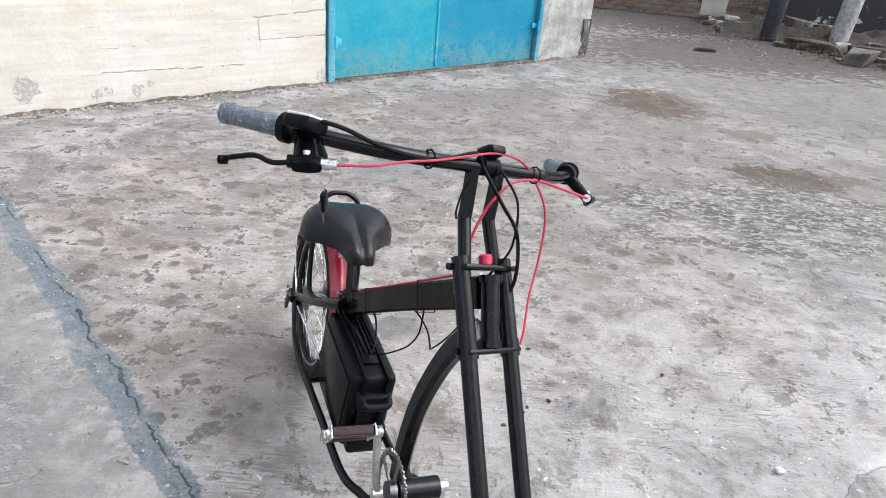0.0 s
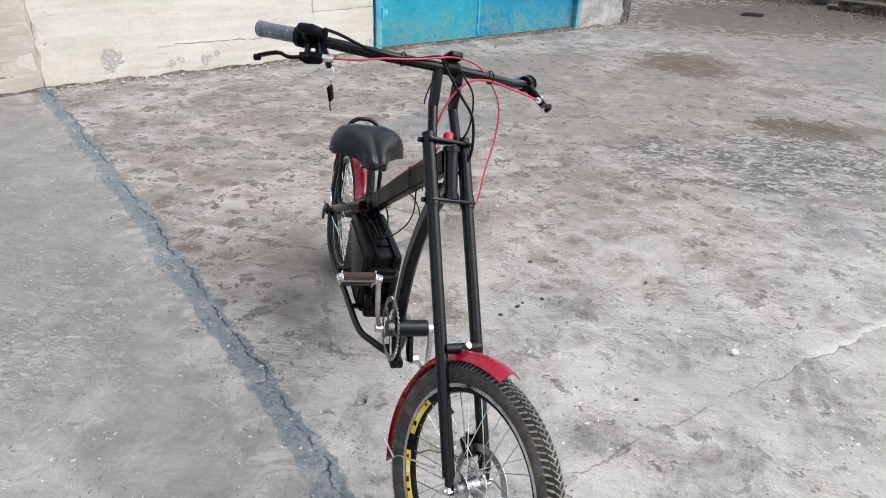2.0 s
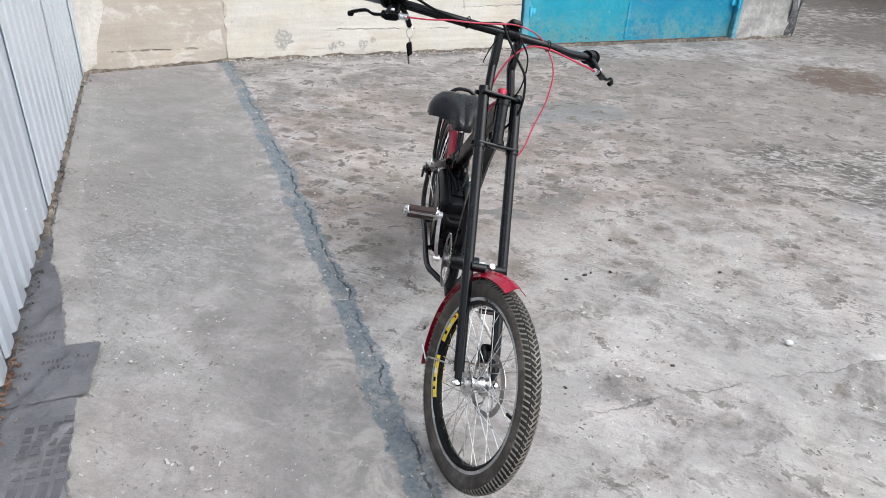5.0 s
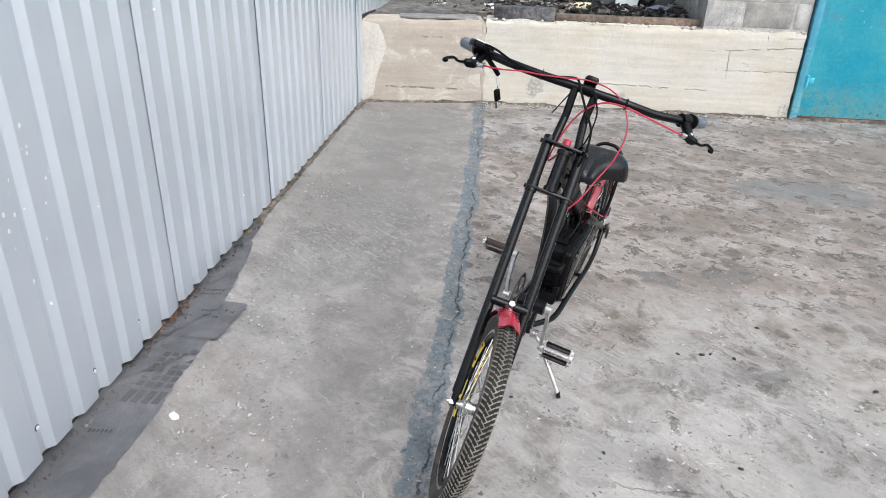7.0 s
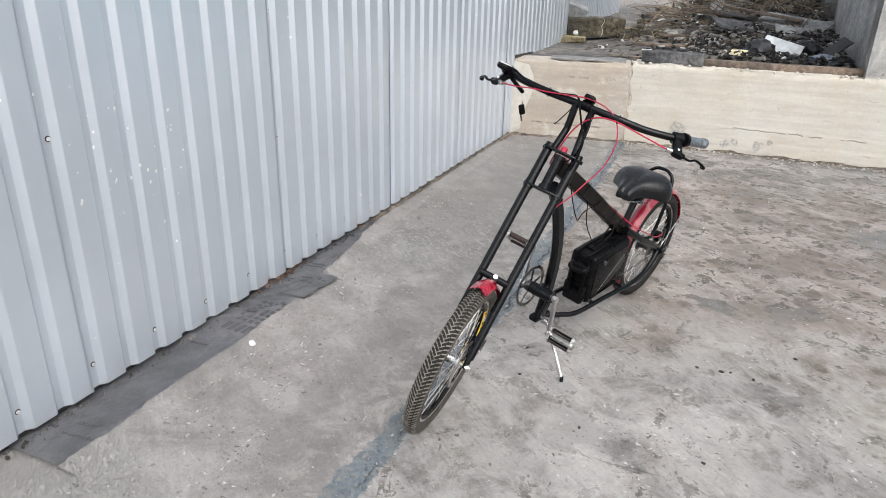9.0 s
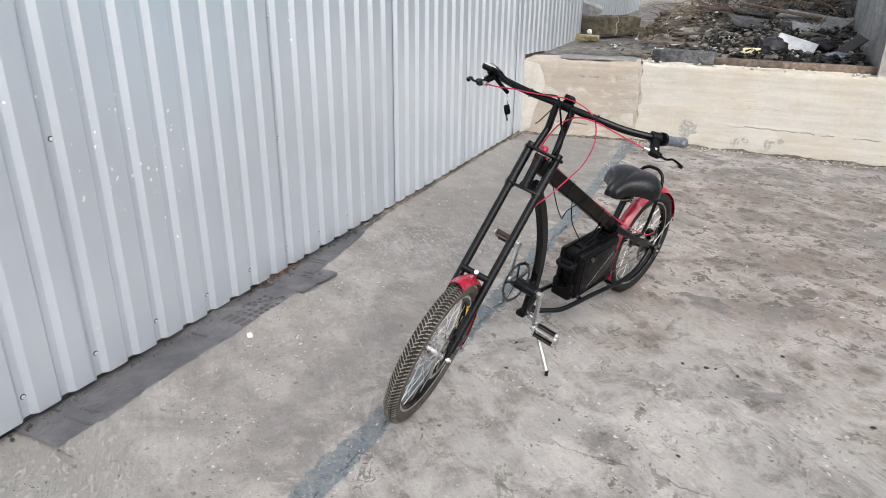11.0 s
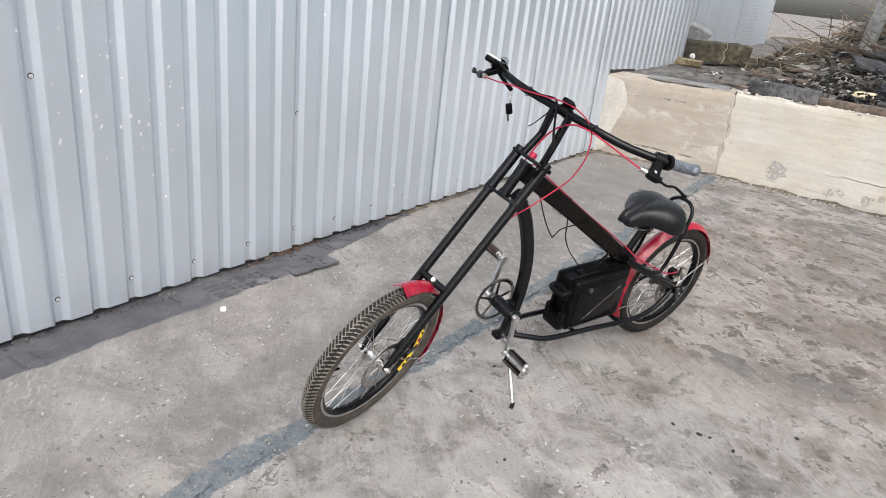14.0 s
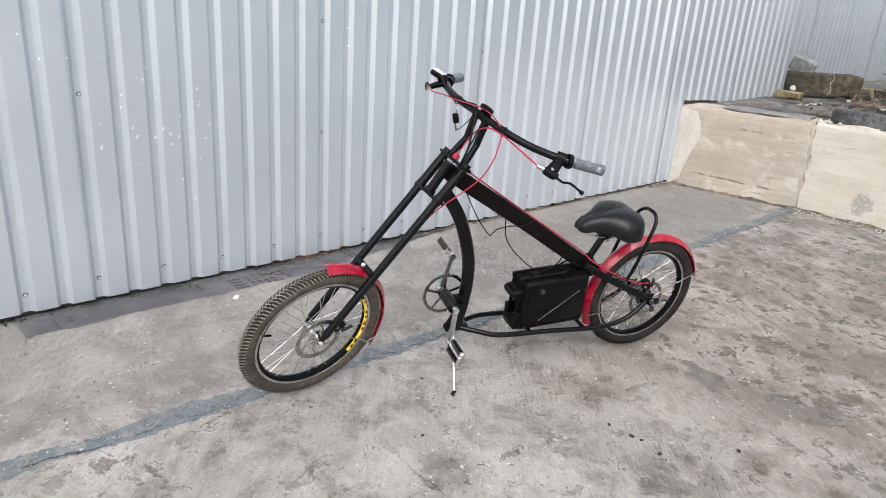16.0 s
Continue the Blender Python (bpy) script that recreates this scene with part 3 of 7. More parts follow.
LEAF = plain("dead_leaves", (0.085, 0.045, 0.028), 0.85, 0, 30, 0.5)
POST_GREY = plain("grey_concrete_post", (0.36, 0.36, 0.35), 0.9, 0, 18, 0.3, 0.006)
POST_BLUE = plain("blue_black_post", (0.012, 0.017, 0.027), 0.5, 0, 18, 0.4, 0.002, 0, 0.1, 0.1)
WET_SCREED = plain("wet_cement_screed", (0.185, 0.182, 0.172), 0.55, 0, 12, 0.25, 0.003)
SOIL = plain("damp_soil", (0.135, 0.112, 0.090), 0.95, 0, 30, 0.5, 0.012)
DIRT = plain("dark_dirt", (0.042, 0.034, 0.027), 0.9, 0, 20, 0.5, 0.012, 0, 0.1, 0.03)
TIN = plain("dull_tin", (0.20, 0.205, 0.205), 0.5, 0, 18, 0.3, 0.002)
BRICK = None


def make_block_wall(name, base, pale):
    m = Mat(name, base, 0.92)
    m.mix(m.ramp(m.noise(4.2, 9, 0.74), 0.42, 0.60, 0, 0.85), pale)
    m.shade(m.ramp(m.noise(11, 7, 0.7), 0.3, 0.7), 0.78, 1.12)
    m.mix(m.ramp(m.noise(14, 7, 0.7), 0.60, 0.66, 0, 0.6), (0.20, 0.19, 0.175))
    m.shade(m.noise(40, 7, 0.7), 0.85, 1.12)
    m.bump(m.noise(28, 8, 0.7), 0.008)
    return m.done()


def make_brick():
    m = Mat("old_brick", (0.13, 0.062, 0.046), 0.95)
    m.mix(m.add("ShaderNodeObjectInfo").outputs["Random"], (0.22, 0.162, 0.098))
    m.mix(m.ramp(m.noise(5, 7, 0.72), 0.40, 0.62, 0, 0.75), (0.22, 0.19, 0.165))
    m.shade(m.noise(30, 6), 0.7, 1.2).bump(m.noise(30, 6), 0.006)
    return m.done()


def make_black_wall():
    m = Mat("flaking_black_wall", (0.016, 0.016, 0.02), 0.7)
    m.mix(m.ramp(m.noise(2.6, 8, 0.72), 0.585, 0.60), (0.40, 0.40, 0.39))
    m.bump(m.noise(12, 6), 0.006)
    return m.done()


UPPER_WASH = make_block_wall("thin_whitewash_on_blocks", (0.37, 0.362, 0.345), (0.50, 0.49, 0.468))
BLOCKS = make_block_wall("grey_block_wall", (0.255, 0.245, 0.228), (0.36, 0.35, 0.33))
PIER = make_block_wall("worn_whitewash_pier", (0.27, 0.263, 0.25), (0.44, 0.432, 0.41))
BRICK, BLACK_WALL = make_brick(), make_black_wall()
MORTAR = plain("mortar", (0.24, 0.225, 0.205), 0.95, 0, 30, 0.3, 0.006)


# ---- mesh helpers ----
def part(name, bm, material, parent=None, label="", smooth=True):
    """Link a bmesh as one mesh object, under a thing or a part where one is given."""
    me = bpy.data.meshes.new(name)
    bmesh.ops.recalc_face_normals(bm, faces=bm.faces)
    bm.to_mesh(me)
    bm.free()
    me.materials.append(material)
    if smooth:
        me.polygons.foreach_set("use_smooth", [True] * len(me.polygons))
        me.set_sharp_from_angle(angle=radians(38))
    ob = new(name, me)
    if parent is not None:
        ob.parent = parent
    if label:
        ob["label"] = label
    return ob


def moved(bm, m):
    bm.transform(m)
    return bm


def box(size, at=(0, 0, 0), turn=None, bevel=0.0, segments=2, bm=None):
    bm = bm or bmesh.new()
    made = bmesh.ops.create_cube(bm, size=1.0)["verts"]
    m = Matrix.Translation(at) @ (turn or Matrix()) @ Matrix.Diagonal((*size, 1))
    bmesh.ops.transform(bm, matrix=m, verts=made)
    if bevel:
        edges = list({e for v in made for e in v.link_edges})
        bmesh.ops.bevel(bm, geom=edges, offset=bevel, segments=segments, profile=0.5, affect="EDGES")
    return bm


def smooth_line(pts, steps=6, closed=False):
    """A Catmull-Rom line through the points."""
    p = [Vector(v) for v in pts]
    n = len(p)
    out = []
    for i in range(n if closed else n - 1):
        if closed:
            a, b, c, d = p[i - 1], p[i], p[(i + 1) % n], p[(i + 2) % n]
        else:
            a, b, c, d = p[max(i - 1, 0)], p[i], p[i + 1], p[min(i + 2, n - 1)]
        for k in range(steps):
            t = k / steps
            out.append(0.5 * (2 * b + (c - a) * t + (2 * a - 5 * b + 4 * c - d) * t * t + (3 * b - a - 3 * c + d) * t ** 3))
    if not closed:
        out.append(p[-1])
    return out


def sweep(pts, section, bm=None, closed=False, up=(0, 1, 0), caps=True, scale=None):
    """Carry a closed 2D section along a line; its x lies along 'up', kept square to the way."""
    bm = bm or bmesh.new()
    p = [Vector(v) for v in pts]
    n = len(p)
    rings = []
    ref = Vector(up)
    for i in range(n):
        a = p[i - 1] if (i or closed) else p[0]
        b = p[(i + 1) % n] if (i < n - 1 or closed) else p[-1]
        way = (b - a).normalized()
        u = ref - way * ref.dot(way)
        if u.length < 1e-4:
            u = way.orthogonal()
        u.normalize()
        ref = u if not up or scale == "carry" else ref
        v = way.cross(u)
        rings.append([bm.verts.new(p[i] + u * s[0] + v * s[1]) for s in section])
    m = len(section)
    for i in range(n if closed else n - 1):
        r0, r1 = rings[i], rings[(i + 1) % n]
        for j in range(m):
            bm.faces.new((r0[j], r0[(j + 1) % m], r1[(j + 1) % m], r1[j]))
    if caps and not closed:
        bm.faces.new(rings[0][::-1])
        bm.faces.new(rings[-1])
    return bm


def ring_section(r, sides=10):
    return [(r * math.cos(2 * math.pi * k / sides), r * math.sin(2 * math.pi * k / sides)) for k in range(sides)]


def tube(pts, r, sides=10, bm=None, steps=0, closed=False):
    """A round tube along points, carried without twisting."""
    bm = bm or bmesh.new()
    p = smooth_line(pts, steps, closed) if steps else [Vector(v) for v in pts]
    n = len(p)
    way = (p[1] - p[0]).normalized()
    u = way.orthogonal().normalized()
    rings = []
    for i in range(n):
        a = p[i - 1] if (i or closed) else p[0]
        b = p[(i + 1) % n] if (i < n - 1 or closed) else p[-1]
        way = (b - a).normalized()
        u = (u - way * u.dot(way)).normalized()
        v = way.cross(u)
        rings.append([bm.verts.new(p[i] + u * x + v * y) for x, y in ring_section(r, sides)])
    for i in range(n if closed else n - 1):
        r0, r1 = rings[i], rings[(i + 1) % n]
        for j in range(sides):
            bm.faces.new((r0[j], r0[(j + 1) % sides], r1[(j + 1) % sides], r1[j]))
    if not closed:
        bm.faces.new(rings[0][::-1])
        bm.faces.new(rings[-1])
    return bm


def lathe(profile, segs=64, bm=None, closed=True, start=0.0, end=360.0):
    """Turn a profile of (radius, y) round the y axis."""
    bm = bm or bmesh.new()
    full = abs(end - start) >= 359.9
    n = segs if full else segs + 1
    rings = []
    for i in range(n):
        a = radians(start + (end - start) * i / segs)
        rings.append([bm.verts.new((r * math.cos(a), y, r * math.sin(a))) for r, y in profile])
    m = len(profile)
    for i in range(segs):
        r0, r1 = rings[i], rings[(i + 1) % n]
        for j in range(m if closed else m - 1):
            bm.faces.new((r0[j], r0[(j + 1) % m], r1[(j + 1) % m], r1[j]))
    if not full and closed:
        bm.faces.new(rings[0][::-1])
        bm.faces.new(rings[-1])
    return bm


def drum(r, y0, y1, segs=24, bm=None):
    """A capped cylinder along y."""
    return tube([(0, y0, 0), (0, y1, 0)], r, segs, bm)


def lump(size, seed, rough=0.25, sub=2):
    """An uneven stone."""
    bm = bmesh.new()
    bmesh.ops.create_icosphere(bm, subdivisions=sub, radius=0.5)
    for v in bm.verts:
        k = 1 + rough * noise.noise(v.co * 3.1 + Vector((seed * 7.3, seed, 0))) + 0.5 * rough * noise.noise(v.co * 8 + Vector((0, seed * 3.1, 0)))
        v.co *= k
        v.co.x, v.co.y, v.co.z = (max(-0.42, min(0.42, c)) for c in v.co)
    bm.transform(Matrix.Diagonal((*size, 1)))
    return bm


def slab_block(size, seed, rough=0.012, bevel=0.02, cuts=5):
    """A block with chipped, uneven faces, standing on z = 0."""
    bm = box(size, (0, 0, size[2] / 2), bevel=bevel, segments=2)
    bmesh.ops.subdivide_edges(bm, edges=[e for e in bm.edges if e.calc_length() > 0.06], cuts=cuts, use_grid_fill=True)
    for v in bm.verts:
        v.co += Vector((noise.noise(v.co * 9 + Vector((seed, 0, 0))), noise.noise(v.co * 9 + Vector((0, seed, 5))), noise.noise(v.co * 9 + Vector((3, 0, seed))))) * rough
    return bm


# ---- the yard's ground ----
def fine_axis(lo, hi, step, far):
    inner = [lo + step * i for i in range(int(round((hi - lo) / step)) + 1)]
    return [-far, -far / 3, -far / 8, lo - 8, lo - 3] + inner + [hi + 3, hi + 8, far / 8, far / 3, far]


bm = bmesh.new()
gx, gy = fine_axis(-4.6, 6.0, 0.07, 600), fine_axis(-3.2, 12.0, 0.08, 600)
grid = []
for x in gx:
    col = []
    for y in gy:
        z = 0.0
        if abs(x) < 10 and -6 < y < 16:
            z = 0.006 * noise.noise(Vector((x * 0.9, y * 0.9, 0))) + 0.0025 * noise.noise(Vector((x * 5, y * 5, 3)))
        col.append(bm.verts.new((x, y, z - 0.004)))
    grid.append(col)
for i in range(len(gx) - 1):
    for j in range(len(gy) - 1):
        bm.faces.new((grid[i][j], grid[i + 1][j], grid[i + 1][j + 1], grid[i][j + 1]))
ground = tagged(part("ground", bm, CONCRETE), "stained worn grey concrete yard with a dark sealed joint", "ground", kind="structure")

# ---- the profiled steel fence ----
FENCE_AT, FENCE_WAY, FENCE_OUT = Vector((-1.595, 0.743, 0)), Vector((-0.6826, 0.7308, 0)), Vector((0.7308, 0.6826, 0))
PITCH = 0.1396
FENCE = Matrix((( *FENCE_WAY[:1], FENCE_OUT.x, 0, FENCE_AT.x), (FENCE_WAY.y, FENCE_OUT.y, 0, FENCE_AT.y), (0, 0, 1, 0), (0, 0, 0, 1)))


DEPTH = 0.020


def sheet_profile(pitches):
    """One sheet's section (along, out): a steep slope into a narrow flat valley, a slope out to a broad flat ridge; the last ridge laps the next sheet."""
    bends = ((-0.0015, 0.0), (0.0008, -0.0011), (0.0152, -0.0189), (0.0175, -DEPTH), (0.0385, -DEPTH), (0.0410, -0.0191), (0.0590, -0.0009), (0.0615, 0.0))
    pts = []
    for k in range(pitches):
        pts += [(k * PITCH + a, d) for a, d in bends]
    e = pitches * PITCH
    pts[:2] = [(-0.007, 0.0040), (0.001, 0.0014)]
    return pts + [(e - 0.002, -0.0004), (e + 0.004, -0.0050)]


def steel_sheet(z0, z1):
    bm = bmesh.new()
    prof = sheet_profile(8)
    rows = []
    for z in (z0, z0 + 0.02, z0 + 0.6, z0 + 1.2, z1):
        rows.append([bm.verts.new((s, d, z)) for s, d in prof])
    back = []
    for z in (z0, z1):
        back.append([bm.verts.new((s, d - 0.0012, z)) for s, d in prof])
    for a, b in zip(rows, rows[1:]):
        for j in range(len(prof) - 1):
            bm.faces.new((a[j], a[j + 1], b[j + 1], b[j]))
    for j in range(len(prof) - 1):
        bm.faces.new((back[0][j], back[1][j], back[1][j + 1], back[0][j + 1]))
        bm.faces.new((rows[0][j], back[0][j], back[0][j + 1], rows[0][j + 1]))
    return bm


def screw_mesh():
    """A hexagon-headed screw on a dark rubber washer."""
    bm = drum(0.0098, -0.001, 0.0016, 12)
    washer = len(bm.faces)
    tube([(0, 0.001, 0), (0, 0.0060, 0)], 0.0066, 6, bm)
    bm.faces.ensure_lookup_table()
    for f in bm.faces[washer:]:
        f.material_index = 1
    me = bpy.data.meshes.new("screw")
    bm.to_mesh(me)
    bm.free()
    me.materials.append(RUBBER)
    me.materials.append(PALE_STEEL)
    return me


SCREW = screw_mesh()


def fence_run(name, at, first, count, z0, z1, label, screws=True):
    fence = new(name)
    fence.matrix_basis = at
    tagged(fence, label, "fence", kind="structure")
    mesh = None
    for k in range(count):
        if mesh is None:
            sheet = part("metal_sheet", steel_sheet(z0, z1), SHEET, fence, smooth=False)
            mesh = sheet.data
        else:
            sheet = new("metal_sheet", mesh)
            sheet.parent = fence
        u = first + k * 8 * PITCH
        sheet.matrix_basis = pose(u, 0.0015 * (k % 2), 0)
        if screws:
            rails = ((0.105, 0.66, 1.20), (0.105, 0.595, 1.08), (0.105, 0.886, 1.32))[(k + 2) % 3]
            for j in range(0, 8, 2):
                for z in (rails if j == 0 else (0.100,)):
                    s = new("screw", SCREW)
                    s.parent = sheet
                    s.matrix_basis = pose(j * PITCH + 0.031, -DEPTH - 0.0005, z0 - 0.02 + z + 0.006 * math.sin(u * 7 + j), 0, 0, 0)
    return fence


TERRACE = 0.70
fence_run("metal_fence", FENCE, -1.730 - 3 * 8 * PITCH, 9, 0.028, 2.45, "tall grey profiled steel sheet fence with visible screws")
fence_run("metal_fence", FENCE @ pose(0, -0.35, 0), 5.2, 5, TERRACE + 0.05, 2.6, "distant grey profiled steel fence beyond the rubble", screws=False)
# black box that stands in for the shade below the sheets' lower edge
ob = part("fence_gap_shade", box((9.2, 0.10, 0.10), (-0.9, -0.075, 0.045), bevel=0.01), COAL)
ob.matrix_basis = FENCE.copy()
tagged(ob, "black strip added for the shade in the gap under the fence", "trim", kind="structure")

# ---- the cream retaining wall, the terrace behind it and the workshop with the blue gate ----
CORNER, JOINT = Vector((-3.635, 2.90, 0)), Vector((-3.02, 3.755, 0))
WALL_WAY = Vector((0.7373, 0.6756, 0))
WALL_IN = Vector((-0.6756, 0.7373, 0))
WALL = Matrix(((WALL_WAY.x, WALL_IN.x, 0, JOINT.x), (WALL_WAY.y, WALL_IN.y, 0, JOINT.y), (0, 0, 1, 0), (0, 0, 0, 1)))


def uneven_wall(length, height, depth, seed, step=0.06, amount=0.007, top_drop=0.0, ragged=0.0):
    """A plastered wall along x from 0, its face at y = 0, with an uneven face and a crumbled top edge."""
    bm = bmesh.new()
    nx, nz = max(2, int(length / step)), max(2, int(height / step))
    face = []
    for i in range(nx + 1):
        col = []
        for k in range(nz + 1):
            x, z = length * i / nx, height * k / nz
            if ragged and i in (0, nx):
                x += ragged * noise.noise(Vector((seed, i, z * 14))) - ragged * (1 if i else -1) * 0.5
            q = Vector((x * 2.3 + seed, z * 2.3, seed))
            y = amount * (noise.noise(q) + 0.5 * noise.noise(q * 3.7))
            if k == nz:
                y += 0.012 + 0.012 * noise.noise(Vector((x * 9, seed, 0)))
                z += top_drop * (noise.noise(Vector((x * 5, 0, seed))) - 0.3)
            col.append(bm.verts.new((x, y, z - (0.03 if k == 0 else 0))))
        face.append(col)
    for i in range(nx):
        for k in range(nz):
            bm.faces.new((face[i][k], face[i + 1][k], face[i + 1][k + 1], face[i][k + 1]))
    back = [[bm.verts.new((length * i / nx, depth, z)) for z in (-0.03, height)] for i in range(nx + 1)]
    for i in range(nx):
        bm.faces.new((face[i][nz], face[i + 1][nz], back[i + 1][1], back[i][1]))
        bm.faces.new((back[i][0], back[i][1], back[i + 1][1], back[i + 1][0]))
    for i in (0, nx):
        ring = [v for v in face[i]] + [back[i][1], back[i][0]]
        bm.faces.new(ring)
    return bm


SHORT = (JOINT - CORNER).length
turn = math.degrees(math.atan2(JOINT.y - CORNER.y, JOINT.x - CORNER.x))
ob = part("wall_short", uneven_wall(SHORT - 0.004, 0.69, 0.30, 4.0, 0.03, amount=0.006, top_drop=0.018, ragged=0.012), TAN)
ob.matrix_basis = pose(CORNER.x, CORNER.y, 0, 0, 0, turn)
tagged(ob, "low cream limewashed retaining wall beside the steel fence", "wall", kind="structure")
ob = part("wall_long", uneven_wall(2.60, 0.70, 0.30, 9.0, 0.03, top_drop=0.022, ragged=0.012), CREAM)
ob.matrix_basis = WALL.copy()
tagged(ob, "cream limewashed wall with chips, cracks and stains", "wall", kind="structure")

# the workshop's upper wall of painted blocks, from the opening's jamb to the gate
ob = part("wall_upper", uneven_wall(0.82, 2.3, 0.30, 14.0, amount=0.005), UPPER_WASH)
ob.matrix_basis = WALL @ pose(1.78, 0.02, 0.715)
tagged(ob, "grey block wall with pale mortar above the cream plinth", "wall", kind="structure")
for row in range(3):
    for k in range(3):
        w = 0.38 if (row + k) % 2 else 0.30
        x = -0.10 + k * 0.40 + (0.18 if row % 2 else 0)
        x0, x1 = max(0.01, x), min(0.81, x + 0.385)
        if x1 - x0 < 0.06:
            continue
        b = part("concrete_block", moved(slab_block((x1 - x0 - 0.006, 0.03, 0.192), row * 3.1 + k, 0.004, 0.004, 3), Matrix.Translation(((x0 + x1) / 2, 0.0125, 0.006 + row * 0.198))), BLOCKS if (row, k) == (0, 1) else UPPER_WASH, ob)
ob = part("wall_jamb", box((0.10, 3.2, 2.3), (1.83, 1.63, 0.72 + 1.15), bevel=0.01), POST_GREY)
ob.matrix_basis = WALL.copy()
tagged(ob, "weathered grey jamb of the opening above the wall", "wall", kind="structure")
ob = part("wall_gatepost", uneven_wall(0.80, 3.0, 0.35, 21.0, amount=0.008), PIER)
ob.matrix_basis = WALL @ pose(5.12, 0.0, 0)
tagged(ob, "whitewashed pier beside the blue gate with a bare grey corner", "wall", kind="structure")
ob = part("wall_return", uneven_wall(4.5, 3.0, 0.30, 27.0, 0.12), BLOCKS)
ob.matrix_basis = WALL @ pose(5.92, 0.005, 0, 0, 0, 90)
tagged(ob, "grey side wall of the workshop", "wall", kind="structure")
ob = part("wall_lintel", box((2.53, 0.3, 0.7), (3.86, 0.16, 2.65)), BLOCKS)
ob.matrix_basis = WALL.copy()
tagged(ob, "grey lintel wall over the blue gate", "wall", kind="structure")
ob = part("wall_back", box((4.2, 0.25, 3.0), (3.85, 4.6, 1.5)), BLOCKS)
ob.matrix_basis = WALL.copy()
tagged(ob, "plain grey rear wall of the workshop", "wall", kind="structure")
ob = part("ceiling", box((4.4, 5.0, 0.12), (3.85, 2.4, 3.07)), POST_GREY)
ob.matrix_basis = WALL.copy()
tagged(ob, "plain grey workshop roof slab", "ceiling", kind="structure")

# bare patch at the pier's foot
ob = part("corner_patch", moved(slab_block((0.014, 0.14, 0.40), 6.0, 0.012, 0.003, 5), Matrix.Translation((5.922, 0.06, 0))), TAR)
bare = part("bare_plaster", moved(slab_block((0.13, 0.014, 0.40), 4.0, 0.022, 0.002, 7), Matrix.Translation((5.856, -0.003, 0))), TAR, ob)
ob.matrix_basis = WALL.copy()
tagged(ob, "bare dark grey plaster at the foot of the pier", "trim", kind="structure")


def sheet_door(width, height):
    """A gate leaf: a sheet with a frame round it and a bent lower edge."""
    bm = bmesh.new()
    n, k = 18, 24
    rows = []
    for i in range(n + 1):
        col = []
        for j in range(k + 1):
            x, z = width * i / n, height * j / k
            y = 0.006 * noise.noise(Vector((x * 2.1, z * 2.1, width * 9)))
            col.append(bm.verts.new((x, y, z)))
        rows.append(col)
    for i in range(n):
        for j in range(k):
            bm.faces.new((rows[i][j], rows[i + 1][j], rows[i + 1][j + 1], rows[i][j + 1]))
    made = bmesh.ops.solidify(bm, geom=list(bm.faces), thickness=0.004)
    return bm


def gate():
    g = new("blue_gate")
    g.matrix_basis = WALL.copy()
    tagged(g, "closed weathered sky-blue sheet steel double gate", "gate", kind="structure")
    for name, size, at in (("gate_post", (0.06, 0.06, 2.3), (2.645, 0.015, 1.15)), ("gate_post", (0.05, 0.06, 2.3), (5.10, 0.015, 1.15)),
                           ("top_rail", (2.4, 0.06, 0.05), (3.87, 0.015, 2.27))):
        part(name, box(size, at, bevel=0.004), POST_PAINT, g)
    for x, w in ((2.69, 1.09), (3.795, 1.27)):
        leaf = part("gate_leaf", moved(sheet_door(w, 2.2), Matrix.Translation((x, 0.03 if x < 3 else 0.036, 0.014))), PALE_BLUE if x < 3 else BLUE, g)
        part("kick_rail", box((w, 0.008, 0.016), (x + w / 2, 0.0275, 0.016), bevel=0.003), RUST, leaf, "rusty lower rail of the leaf")
        if x < 3:
            part("edge_strip", box((0.024, 0.008, 2.2), (x + w - 0.004, 0.027, 1.145), bevel=0.002), BLUE, leaf)
    for x, z in ((2.68, 0.32), (2.68, 1.75), (5.075, 0.36), (5.075, 1.75)):
        h = part("hinge", moved(drum(0.014, -0.05, 0.05, 12), Matrix.Translation((x, -0.012, z)) @ pose(0, 0, 0, 90)), BLUE, g)
        part("hinge_plate", box((0.07, 0.006, 0.05), (x + (0.035 if x < 4 else -0.035), 0.012, z), bevel=0.002), BLUE, h)
    return g


gate()

# rubble packed into the open crack at the bend of the wall
bm = slab_block((0.058, 0.074, 0.67), 8.0, 0.012, 0.004, 10)
ob = part("wall_crack", bm, PLASTER)
ob.matrix_basis = pose(JOINT.x - 0.0262, JOINT.y + 0.0286, 0, 0, 0, 47)
tagged(ob, "crumbled vertical crack where the wall bends", "trim", kind="structure")
# the thicker white coat next to the fence
bm = bmesh.new()
edge = [(0.004, 0.0), (0.10, 0.06), (0.13, 0.20), (0.19, 0.36), (0.215, 0.46), (0.20, 0.56), (0.15, 0.64), (0.004, 0.672)]
front = [bm.verts.new((x + 0.006 * math.sin(z * 31), -0.0085, z)) for x, z in edge]
rear = [bm.verts.new((v.co.x, 0.004, v.co.z)) for v in front]
bm.faces.new(front)
for k in range(len(edge)):
    a, b = k, (k + 1) % len(edge)
    bm.faces.new((front[a], rear[a], rear[b], front[b]))
ob = part("whitewash_patch", bm, WHITEWASH)
ob.matrix_basis = pose(CORNER.x, CORNER.y, 0, 0, 0, turn)
tagged(ob, "thicker white limewash patch on the wall", "trim", kind="structure")
